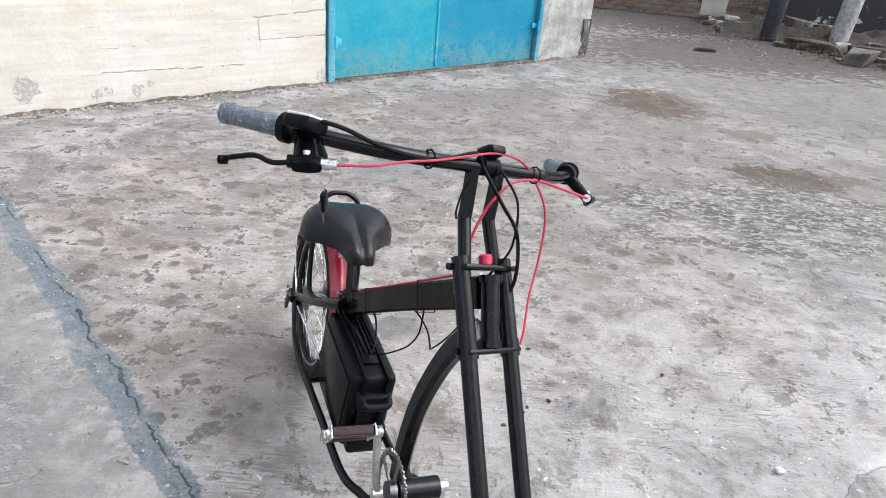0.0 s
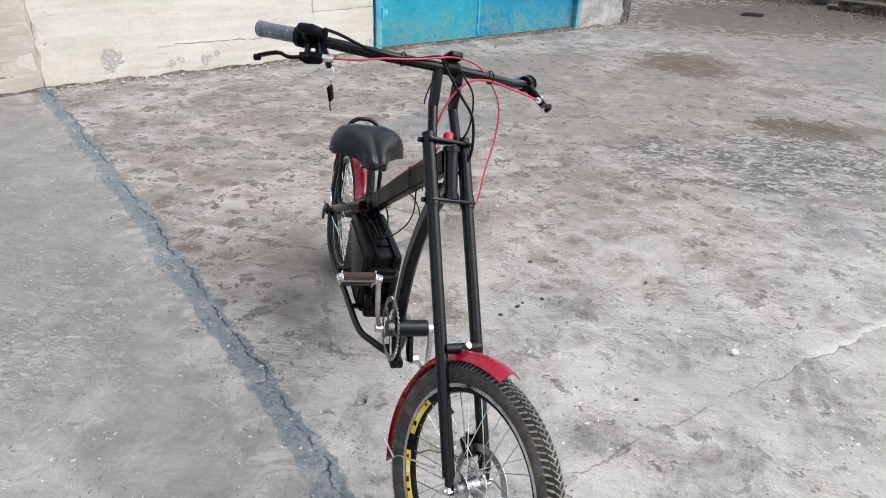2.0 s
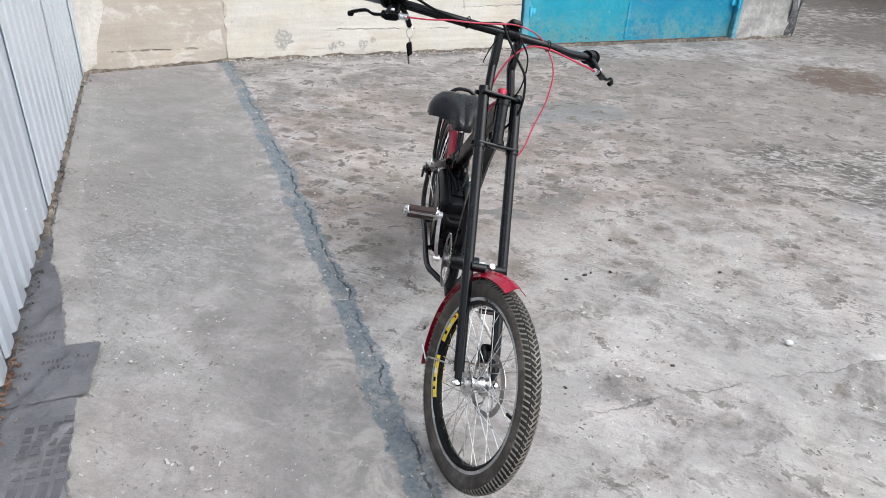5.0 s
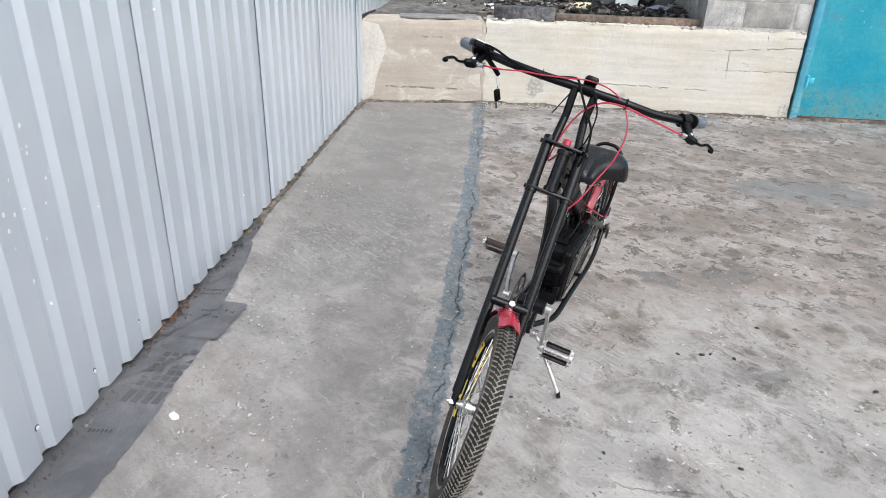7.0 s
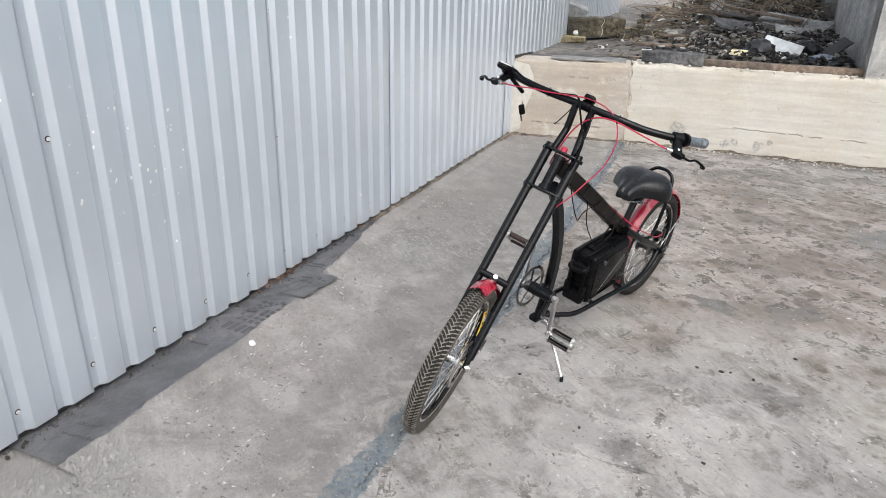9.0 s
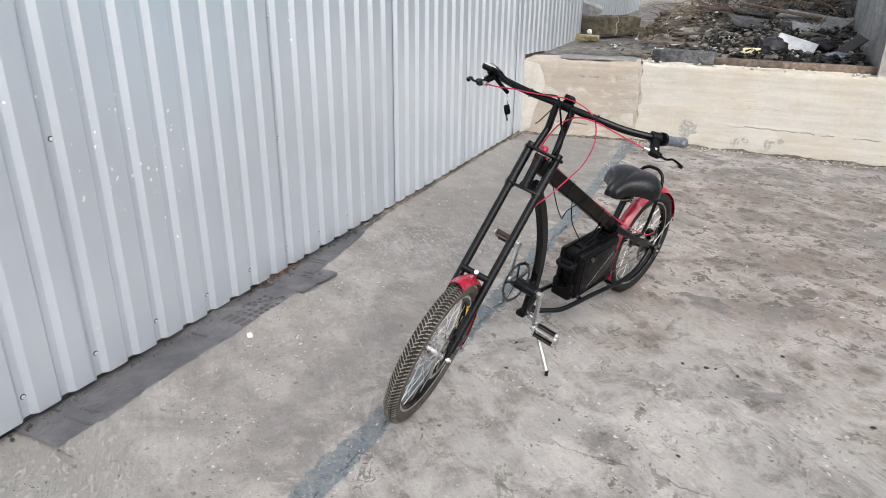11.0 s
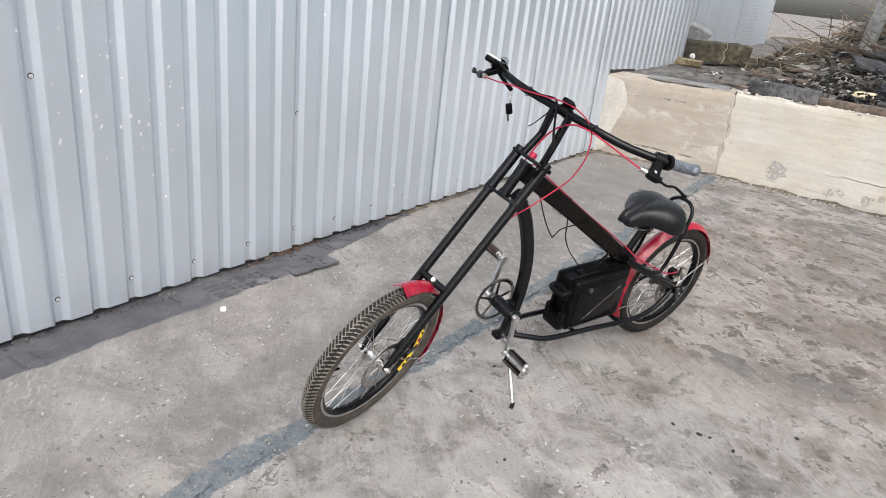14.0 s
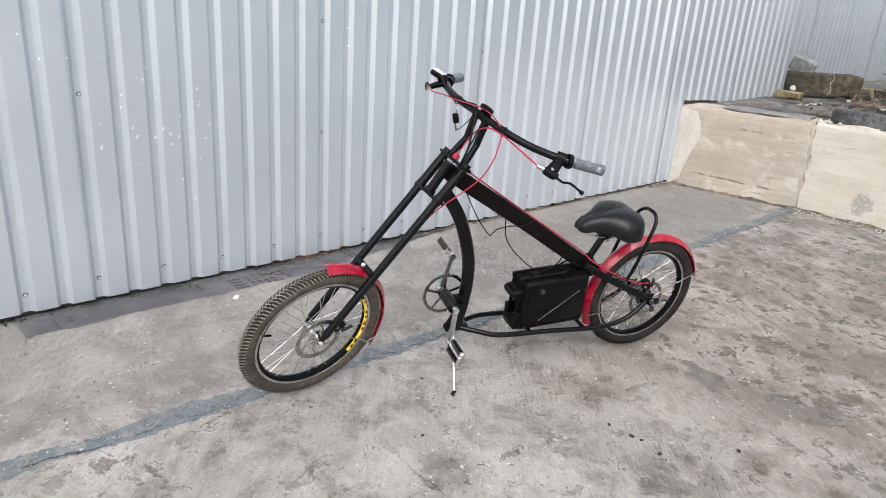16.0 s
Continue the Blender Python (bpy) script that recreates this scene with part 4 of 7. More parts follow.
# loose crumbs along the wall's top edge
crumbs = bmesh.new()
rc = random.Random(11)
for k in range(300):
    x = rc.uniform(-0.02, 2.6)
    s = 0.004 + 0.014 * rc.random() ** 2.5
    bmesh.ops.create_icosphere(crumbs, subdivisions=1, radius=s, matrix=Matrix.Translation((x, abs(rc.gauss(0.03, 0.05)) + 0.006, 0.694 + s * 0.2)) @ Matrix.Diagonal((1, rc.uniform(0.6, 1), rc.uniform(0.5, 0.9), 1)))
ob = part("mortar_crumbs", crumbs, WHITEWASH, smooth=False)
ob.matrix_basis = WALL.copy()
tagged(ob, "crumbled mortar along the top edge of the wall", "rubble", kind="stuff")

def foot_soil(length, seed):
    """A low uneven bank of soil along a wall's foot."""
    bm = bmesh.new()
    n = int(length / 0.02)
    rows = []
    for i in range(n + 1):
        x = length * i / n
        h = 0.014 + 0.016 * noise.noise(Vector((x * 5, 0, seed))) + 0.010 * noise.noise(Vector((x * 19, 3, seed)))
        w = 0.030 + 0.022 * noise.noise(Vector((x * 4, 7, seed))) + 0.014 * noise.noise(Vector((x * 23, 1, seed)))
        h, w = max(h, 0.001), max(w, 0.008)
        rows.append([bm.verts.new(p) for p in ((x, 0.03, -0.02), (x, 0.03, h), (x, -0.004, h * 0.95), (x, -w * 0.5, h * 0.45), (x, -w, -0.014))])
    for a, b in zip(rows, rows[1:]):
        for j in range(4):
            bm.faces.new((a[j], b[j], b[j + 1], a[j + 1]))
    return bm


for length, at, seed in ((SHORT - 0.01, pose(CORNER.x, CORNER.y, 0, 0, 0, turn), 3.0), (2.60, WALL, 6.0), (0.8, WALL @ pose(5.12, 0, 0), 9.0), (2.46, WALL @ pose(2.64, -0.006, 0), 12.0), (2.85, FENCE @ pose(0.10, 0.004, 0) @ Matrix.Diagonal((1, -1, 1, 1)), 15.0)):
    ob = part("foot_soil", foot_soil(length, seed), SOIL)
    ob.matrix_basis = at.copy()
    tagged(ob, "damp brown soil gathered along the wall's foot", "soil", kind="stuff")
foot_bits = bmesh.new()
for k in range(420):
    x, off = rc.uniform(0.0, 2.6), abs(rc.gauss(0, 0.06))
    s = 0.003 + 0.012 * rc.random() ** 3
    bmesh.ops.create_icosphere(foot_bits, subdivisions=1, radius=s, matrix=Matrix.Translation((x, -0.015 - off, s * 0.3)) @ Matrix.Diagonal((1, rc.uniform(0.6, 1), rc.uniform(0.4, 0.8), 1)))
ob = part("plaster_crumbs", foot_bits, PALE_STONE, smooth=False)
ob.matrix_basis = WALL.copy()
tagged(ob, "crumbs of fallen plaster along the wall's foot", "rubble", kind="stuff")


def terrace_z(x, y):
    """The terrace's height at a place along and behind the wall."""
    z = TERRACE - 0.02 + 0.012 * y + 0.02 * noise.noise(Vector((x * 1.7, y * 1.7, 2))) + 0.012 * noise.noise(Vector((x * 6, y * 6, 8)))
    if y > 0.6 and x > -0.3:
        z += 0.10 * min(1, (y - 0.6) / 1.2) * min(1, (x + 0.3)) * (0.7 + noise.noise(Vector((x * 2.4, y * 2.4, 5))))
    if y > 2.6:
        z += min(0.62, 0.20 * (y - 2.6)) * (0.8 + 0.4 * noise.noise(Vector((x * 1.3, y * 1.3, 9)))) * min(1, max(0.0, x + 0.7))
    return z


# terrace: one uneven sheet of wet earth at the wall's height
bm = bmesh.new()
tx = [i * 0.12 for i in range(-18, 46)]
ty = [0.10 + j * 0.14 for j in range(0, 82)]
cols = []
for x in tx:
    col = []
    for y in ty:
        z = terrace_z(x, y)
        col.append(bm.verts.new((x, y, z)))
    cols.append(col)
for i in range(len(tx) - 1):
    for j in range(len(ty) - 1):
        if tx[i] > 1.7:
            continue
        c = WALL @ Vector((tx[i], ty[j], 0))
        if (c - FENCE_AT).dot(FENCE_OUT) < -0.7:
            continue
        if (c - CORNER).dot(Vector((JOINT.y - CORNER.y, CORNER.x - JOINT.x, 0)).normalized()) > -0.06:
            continue
        bm.faces.new((cols[i][j], cols[i + 1][j], cols[i + 1][j + 1], cols[i][j + 1]))
for v in [v for v in bm.verts if not v.link_faces]:
    bm.verts.remove(v)
terrace = part("terrace", bm, EARTH)
terrace.matrix_basis = WALL.copy()
tagged(terrace, "raised terrace of wet earth and litter behind the wall", "ground", kind="structure")
ob = part("terrace_coping", slab_block((0.66, 0.26, 0.016), 3.0, 0.012, 0.004, 4), WET_SCREED)
ob.matrix_basis = pose(-3.35, 3.52, TERRACE - 0.012, 0, 0, turn) @ pose(0, 0.02, 0)
tagged(ob, "smooth grey cement screed along the wall top", "trim", kind="structure")

# tapering black strip modelled in place of the fence's shadow gap on the terrace
bm = bmesh.new()
near = [bm.verts.new((2.975 + 0.05 * k, 0.004 + 0.010 * (k % 2), TERRACE - 0.03)) for k in range(13)]
over = [bm.verts.new((2.975 + 0.05 * k, 0.003, TERRACE - 0.004 + 0.022 * (1 - k / 12) ** 0.7 + 0.003 * math.sin(k * 2.3))) for k in range(13)]
rear = [bm.verts.new((2.975 + 0.05 * k, -0.03, TERRACE - 0.03)) for k in range(13)]
for k in range(12):
    bm.faces.new((near[k], near[k + 1], over[k + 1], over[k]))
    bm.faces.new((over[k], over[k + 1], rear[k + 1], rear[k]))
ob = part("terrace_gap_shade", bm, COAL)
ob.matrix_basis = FENCE.copy()
tagged(ob, "black strip added for the shadow gap under the fence on the terrace", "trim", kind="structure")

# ---- the bicycle ----
R_TYRE, R_SECTION = 0.252, 0.0245
bike = new("chopper_bicycle")
az, lean = radians(-66.3), radians(9.0)
FWD = Vector((math.cos(az), math.sin(az), 0))
LEFT0 = Vector((-math.sin(az), math.cos(az), 0))
LEFT = LEFT0 * math.cos(lean) - Vector((0, 0, 1)) * math.sin(lean)
UP = Vector((0, 0, 1)) * math.cos(lean) + LEFT0 * math.sin(lean)
bike.matrix_basis = Matrix(((FWD.x, LEFT.x, UP.x, -0.4097), (FWD.y, LEFT.y, UP.y, 1.7374), (FWD.z, LEFT.z, UP.z, 0.001), (0, 0, 0, 1)))
tagged(bike, "black electric chopper bicycle with red mudguards on its kickstand", "bicycle")

def steered(steer_deg, rake_deg, at):
    """Axes of the steered parts: ahead, left, and up along the steering axis."""
    st, rk = radians(steer_deg), radians(rake_deg)
    up_ = Vector((-math.sin(rk), 0, math.cos(rk)))
    ahead = Vector((math.cos(rk), 0, math.sin(rk)))
    a_ = ahead * math.cos(st) + Vector((0, 1, 0)) * math.sin(st)
    y_ = Vector((0, 1, 0)) * math.cos(st) - ahead * math.sin(st)
    return Matrix(((a_.x, y_.x, up_.x, at[0]), (a_.y, y_.y, up_.y, at[1]), (a_.z, y_.z, up_.z, at[2]), (0, 0, 0, 1)))


# the handlebar's axes, and those of the fork and front wheel
FORK = steered(15.3, 24.64, (0.9349, 0, 0.81))
LOWER = steered(18.9, 29.63, (0.9365, 0, 0.8083))
LEG_Y, AXLE_A, AXLE_S = 0.050, 0.081, -0.671
FRONT = LOWER @ Matrix.Translation((AXLE_A, 0, AXLE_S)) @ Matrix.Scale(1.03, 4)
REAR = Matrix.Translation((-0.043, 0, 0.252))


def tyre_mesh():
    """A bicycle tyre with moulded chevron bars."""
    rc = R_TYRE - R_SECTION
    prof = []
    for k in range(15):
        a = radians(-150 + 300 * k / 14)
        prof.append((rc + R_SECTION * math.cos(a), R_SECTION * 1.02 * math.sin(a)))
    bm = lathe(prof, 72)
    return bm


def tread_mesh(front):
    rc = R_TYRE - R_SECTION
    bm = bmesh.new()
    count = 118
    for i in range(count):
        for side, low, high in ((-1, 0, 1), (-1, 2, 3), (1, 0, 1), (1, 2, 3)):
            base = 2 * math.pi * (i + (0.5 if side > 0 else 0)) / count
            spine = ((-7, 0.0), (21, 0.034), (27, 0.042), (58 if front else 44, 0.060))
            rings = []
            for phi, lag in (spine[low], spine[high]):
                p = radians(phi) * side
                for half in (-0.0076, 0.0076):
                    ring = []
                    for h in (-0.001, 0.0030):
                        r = R_SECTION + h
                        a = base + lag * 1.4 + half * (1.0 if low else 0.85)
                        rr = rc + r * math.cos(p)
                        ring.append(bm.verts.new((rr * math.cos(a), r * 1.02 * math.sin(p), rr * math.sin(a))))
                    rings.append(ring)
            a, b, c, d = rings[0], rings[1], rings[3], rings[2]
            for quad in ((a[1], b[1], c[1], d[1]), (a[0], a[1], d[1], d[0]), (b[1], b[0], c[0], c[1]), (a[0], b[0], b[1], a[1]), (d[1], c[1], c[0], d[0])):
                bm.faces.new(quad)
    return bm


def wheel(at, front):
    fly = 0.024 if front else 0.0305
    rim = [(0.2135, -0.0145), (0.2135, -0.0118), (0.204, -0.0105), (0.2035, 0.0105), (0.2135, 0.0118), (0.2135, 0.0145),
           (0.2005, 0.0140), (0.1905, 0.0085), (0.1875, 0), (0.1905, -0.0085), (0.2005, -0.0140)]
    w = part("wheel", moved(lathe(rim, 72), at), GLOSS_PLASTIC, bike, "spoked wheel with a dusty treaded tyre")
    for s in (-1, 1):
        edge = [(0.2142, 0.0146 * s), (0.2142, 0.0150 * s), (0.2005, 0.0146 * s), (0.2005, 0.0141 * s)]
        part("rim_edge", moved(lathe(edge, 72), at), ALLOY, w, "silver rim edge")
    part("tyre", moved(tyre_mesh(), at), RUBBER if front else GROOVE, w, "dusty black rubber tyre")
    bed = []
    for k in range(9):
        a = radians(-54 + 108 * k / 8)
        bed.append((R_TYRE - R_SECTION + (R_SECTION + 0.0007) * math.cos(a), (R_SECTION + 0.0007) * 1.02 * math.sin(a)))
    part("tread_bed", moved(lathe(bed, 72, closed=False), at), GROOVE, w, "dark grooves of the tread")
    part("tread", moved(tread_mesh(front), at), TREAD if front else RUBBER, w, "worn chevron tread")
    hub_r = 0.018 if front else 0.026
    hub = lathe([(0.006, -fly - 0.012), (0.012, -fly - 0.012), (0.012, -fly - 0.003), (hub_r + 0.012, -fly - 0.002), (hub_r + 0.012, -fly + 0.002), (hub_r, -fly + 0.006),
                 (hub_r * 0.8, 0), (hub_r, fly - 0.006), (hub_r + 0.012, fly - 0.002), (hub_r + 0.012, fly + 0.002), (0.014, fly + 0.003), (0.014, fly + 0.012), (0.006, fly + 0.012)], 28)
    part("hub", moved(hub, at), STEEL if front else DARK_STEEL, w)
    reach = 0.066 if front else 0.100
    part("axle", moved(drum(0.005, -reach, reach, 10), at), STEEL, w)
    for s in (-1, 1):
        part("axle_nut", moved(drum(0.0095, (reach - 0.018) * s, (reach - 0.007) * s, 6), at), STEEL if front else DARK_STEEL, w)
    flange = hub_r + 0.009
    for i in range(36):
        side = -1 if i % 2 else 1
        rim_a = 2 * math.pi * i / 36
        cross = 1 if (i // 2) % 2 else -1
        hub_a = rim_a + cross * 1.05
        a = (flange * math.cos(hub_a), fly * side, flange * math.sin(hub_a))
        b = (0.1895 * math.cos(rim_a), 0.002 * side, 0.1895 * math.sin(rim_a))
        part("spoke", moved(tube([a, b], 0.0011, 5), at), STEEL, w)
    va = radians(-12 if front else 200)
    part("valve", moved(tube([(0.19 * math.cos(va), 0, 0.19 * math.sin(va)), (0.158 * math.cos(va), 0, 0.158 * math.sin(va))], 0.0038, 8), at), PLASTIC, w)
    # brake disc on the left
    disc_y = 0.034 if front else 0.043
    disc = lathe([(0.080, disc_y - 0.001), (0.080, disc_y + 0.001), (0.064, disc_y + 0.001), (0.064, disc_y - 0.001)], 48)
    for k in range(6):
        a0 = k * math.pi / 3
        part("disc_arm", moved(tube([(0.066 * math.cos(a0), disc_y, 0.066 * math.sin(a0)), (0.045 * math.cos(a0 + 0.35), disc_y, 0.045 * math.sin(a0 + 0.35)),
                                     (0.02 * math.cos(a0 + 0.5), disc_y, 0.02 * math.sin(a0 + 0.5))], 0.0024, 6), at), DISC_STEEL, w)
    part("brake_disc", moved(disc, at), DISC_STEEL, w, "drilled steel brake disc")
    if front:
        for s, start, end in ((1, 122, 194), (-1, 128, 158), (-1, 170, 203)):
            band = [(0.1990, 0.0136 * s), (0.1990, 0.0140 * s), (0.1895, 0.0089 * s), (0.1895, 0.0083 * s)]
            decal = part("rim_decal", moved(lathe(band, 20, start=start, end=end), at), YELLOW, w, "yellow rim decal")
            count = int((end - start) / 8)
            for k in range(count):
                a0 = start + 3 + k * (end - start - 4) / count
                bar = [(0.1975, 0.0136 * s), (0.1975, 0.0142 * s), (0.1925, 0.0113 * s), (0.1925, 0.0106 * s)]
                part("decal_mark", moved(lathe(bar, 4, start=a0, end=a0 + (2.2, 4.6, 3.4)[k % 3]), at), (RED, PALE, PLASTIC, PLASTIC, RED)[k % 5], w)
    return w


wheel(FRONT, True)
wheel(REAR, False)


def mudguard_mesh(r, start, end, width=0.064, flare=0.0):
    """A curved guard: an arched section carried round the tyre, with a folded rib along its middle."""
    bm = bmesh.new()
    sec = []
    for k in range(9):
        t = -1 + 2 * k / 8
        sec.append((r - 0.013 * t * t + (0.004 if abs(t) < 0.3 else 0), width / 2 * t))
    inner = [(a - 0.0016, b * 0.985) for a, b in sec[::-1]]
    prof = sec + inner
    n = 36
    rings = []
    for i in range(n + 1):
        a = radians(start + (end - start) * i / n)
        k = min(i, n - i) / n
        grow = flare * max(0, 1 - k * 12)
        rings.append([bm.verts.new(((p + grow) * math.cos(a), q * (1 + grow * 6), (p + grow) * math.sin(a))) for p, q in prof])
    m = len(prof)
    for i in range(n):
        for j in range(m):
            bm.faces.new((rings[i][j], rings[i][(j + 1) % m], rings[i + 1][(j + 1) % m], rings[i + 1][j]))
    bm.faces.new(rings[0][::-1])
    bm.faces.new(rings[-1])
    return bm


def at_wheel(m, angle, r, y=0.0):
    a = radians(angle)
    return m @ Vector((r * math.cos(a), y, r * math.sin(a)))


guard = part("mudguard", moved(mudguard_mesh(0.270, 63, 181, 0.055), FRONT), RED, bike, "short red painted front mudguard")
for s in (-1, 1):
    part("guard_stay", tube([at_wheel(FRONT, 170, 0.268, 0.029 * s), at_wheel(FRONT, 176, 0.215, 0.036 * s), at_wheel(FRONT, 172, 0.19, 0.042 * s), at_wheel(FRONT, 140, 0.055, 0.052 * s)], 0.0024, 6), STEEL, guard)
rear_guard = part("mudguard", moved(mudguard_mesh(0.272, -26, 168, 0.054), REAR), RED, bike, "long red painted rear mudguard")
for s in (-1, 1):
    part("guard_stay", tube([at_wheel(REAR, -14, 0.266, 0.027 * s), at_wheel(REAR, -10, 0.02, 0.066 * s)], 0.0024, 6), STEEL, rear_guard)
    part("guard_stay", tube([at_wheel(REAR, 160, 0.262, 0.027 * s), at_wheel(REAR, 150, 0.09, 0.056 * s), at_wheel(REAR, 140, 0.02, 0.060 * s)], 0.0026, 6), STEEL, rear_guard)


# frame
def bar_section(h, w, r=0.004):
    """A box section with softened corners; h across the plane of the frame, w sideways."""
    return [(w / 2 - r, h / 2), (-w / 2 + r, h / 2), (-w / 2, h / 2 - r), (-w / 2, -h / 2 + r), (-w / 2 + r, -h / 2), (w / 2 - r, -h / 2), (w / 2, -h / 2 + r), (w / 2, h / 2 - r)]


frame_part = part("frame_beam", sweep([(0.905, 0, 0.822), (0.60, 0, 0.632), (0.225, 0, 0.388)], bar_section(0.055, 0.030)), BEAM_BLACK, bike, "straight black box-section top beam")
for s, k in ((-1, 1), (1, 1)):
    part("seat_stay", tube([(0.30, 0.030 * s, 0.435), (0.20, 0.052 * s, 0.382), (-0.043, 0.062 * s, 0.258)], 0.0145, 12, steps=4), FRAME_BLACK, frame_part)
    part("dropout", box((0.06, 0.006, 0.05), (-0.035, 0.058 * s, 0.258), bevel=0.002), FRAME_BLACK, frame_part)
arc = smooth_line([(0.912, 0, 0.752), (0.845, 0, 0.655), (0.790, 0, 0.515), (0.772, 0, 0.388), (0.782, 0, 0.250), (0.795, 0, 0.195)], 6)
part("curved_down_tube", sweep(arc, bar_section(0.044, 0.030, 0.008)), FRAME_BLACK, bike, "curved black down tube")
head_tube = part("head_tube", moved(lathe([(0.0155, -0.058), (0.0155, 0.050), (0.0, 0.050), (0.0, -0.058)], 28), LOWER @ pose(0, 0, 0, 90)), FRAME_BLACK, bike)
for z in (-0.055, 0.050):
    part("headset_cup", moved(drum(0.0195, z - 0.006, z + 0.006, 28), LOWER @ pose(0, 0, 0, 90)), FRAME_BLACK, head_tube)
for s in (-1, 1):
    part("chain_stay", tube([(0.775, 0.012 * s, 0.196), (0.715, 0.045 * s, 0.192), (0.63, 0.070 * s, 0.182), (0.42, 0.072 * s, 0.172), (0.20, 0.074 * s, 0.160),
                                    (0.08, 0.074 * s, 0.178), (0.01, 0.070 * s, 0.218), (-0.035, 0.064 * s, 0.262)], 0.0100, 12, steps=6), FRAME_BLACK, bike)
for x, z in ((0.50, 0.175), (0.255, 0.163)):
    part("cross_tube", tube([(x, -0.073, z), (x, 0.073, z)], 0.008, 10), FRAME_BLACK, bike)
part("stay_plate", box((0.09, 0.036, 0.022), (0.79, 0, 0.196), bevel=0.005), FRAME_BLACK, bike)
part("bracket_plate", box((0.11, 0.012, 0.035), (0.815, 0.030, 0.262), pose(0, 0, 0, 0, 62, 0), bevel=0.003), FRAME_BLACK, bike)

for s in (-1, 1):
    tens = part("chain_tensioner", box((0.052, 0.014, 0.026), (-0.056, 0.074 * s, 0.254), bevel=0.004), FRAME_BLACK, bike, "black chain tensioner with bolts")
    part("tension_bolt", tube([(-0.075, 0.076 * s, 0.254), (-0.115, 0.076 * s, 0.256)], 0.0045, 8), DARK_STEEL, tens)
    part("tension_nut", tube([(-0.082, 0.076 * s, 0.254), (-0.090, 0.076 * s, 0.254)], 0.0085, 6), STEEL, tens)
    part("torque_arm", box((0.020, 0.010, 0.060), (-0.043, 0.088 * s, 0.245), pose(0, 0, 0, 0, 20, 0), bevel=0.004), DARK_STEEL, tens)

# bottom bracket, chainring, cranks and pedals
BB = Vector((0.838, 0, 0.322))
at_bb = Matrix.Translation(BB)
part("bottom_bracket", moved(drum(0.0228, -0.028, 0.060, 28), at_bb), FRAME_BLACK, bike)
part("bracket_bridge", box((0.070, 0.024, 0.030), (0.80, 0, 0.322), bevel=0.005), FRAME_BLACK, bike)
ring = bmesh.new()
teeth, ro, ri = 42, 0.085, 0.071
outer = []
for k in range(teeth * 4):
    a = 2 * math.pi * k / (teeth * 4)
    r = ro if k % 4 in (0, 1) else ro - 0.0055
    outer.append((r * math.cos(a), r * math.sin(a)))
for y0 in (-0.0015, 0.0015):
    vo = [ring.verts.new((x, y0, z)) for x, z in outer]
    vi = [ring.verts.new((ri * math.cos(2 * math.pi * k / len(outer)), y0, ri * math.sin(2 * math.pi * k / len(outer)))) for k in range(len(outer))]
    n = len(outer)
    for k in range(n):
        ring.faces.new((vo[k], vo[(k + 1) % n], vi[(k + 1) % n], vi[k]))
    if y0 < 0:
        keep = (vo, vi)
for k in range(n):
    for a, b in ((keep[0], vo), (keep[1], vi)):
        ring.faces.new((a[k], a[(k + 1) % n], b[(k + 1) % n], b[k]))
for k in range(5):
    a = k * 2 * math.pi / 5 + 0.3
    tip, left, right = (0.070 * math.cos(a), 0, 0.070 * math.sin(a)), 0, 0
    sweep([(0.018 * math.cos(a), 0, 0.018 * math.sin(a)), (0.045 * math.cos(a), 0, 0.045 * math.sin(a)), tip], [(0.0018, 0.0042), (-0.0018, 0.0042), (-0.0018, -0.0042), (0.0018, -0.0042)], ring)
chainring = part("chainring", moved(ring, at_bb @ Matrix.Translation((0, -0.040, 0))), DULL_RING, bike, "dark steel toothed chainring without chain")
part("spider_boss", moved(drum(0.022, -0.050, -0.034, 20), at_bb), DARK_STEEL, chainring)


def pedal(centre, side, roll):
    m = Matrix.Translation(centre) @ pose(0, 0, 0, 0, roll, 0)
    p = part("pedal", moved(drum(0.0075, -0.048, 0.048, 12), m), STEEL, bike, "pedal with two dark rubber blocks and steel end plates")
    for x in (-0.020, 0.020):
        b = box((0.016, 0.080, 0.015), (x, 0, 0), bevel=0.004)
        part("rubber_block", moved(b, m), BROWN_RUBBER if side < 0 else PLASTIC, p, "ribbed dark rubber pedal block")
        for z in (-0.0083, 0.0083):
            part("tread_rib", moved(box((0.006, 0.078, 0.004), (x, 0, z), bevel=0.001), m), BROWN_RUBBER, p)
    part("axle_boss", moved(drum(0.0125, -0.056 * side, -0.044 * side, 14), m), STEEL, p)
    part("dust_cap", moved(drum(0.0115, 0.044 * side, 0.053 * side, 14), m), STEEL, p)
    for y in (-0.043, 0.043):
        part("end_plate", moved(box((0.060, 0.004, 0.024), (0, y, 0), bevel=0.0018), m), STEEL, p)
        for x in (-0.020, 0.020):
            part("end_nut", moved(drum(0.0065, y - 0.005, y + 0.005, 8), m @ Matrix.Translation((x, 0.004 * (1 if y > 0 else -1), 0))), STEEL, p)
    return p


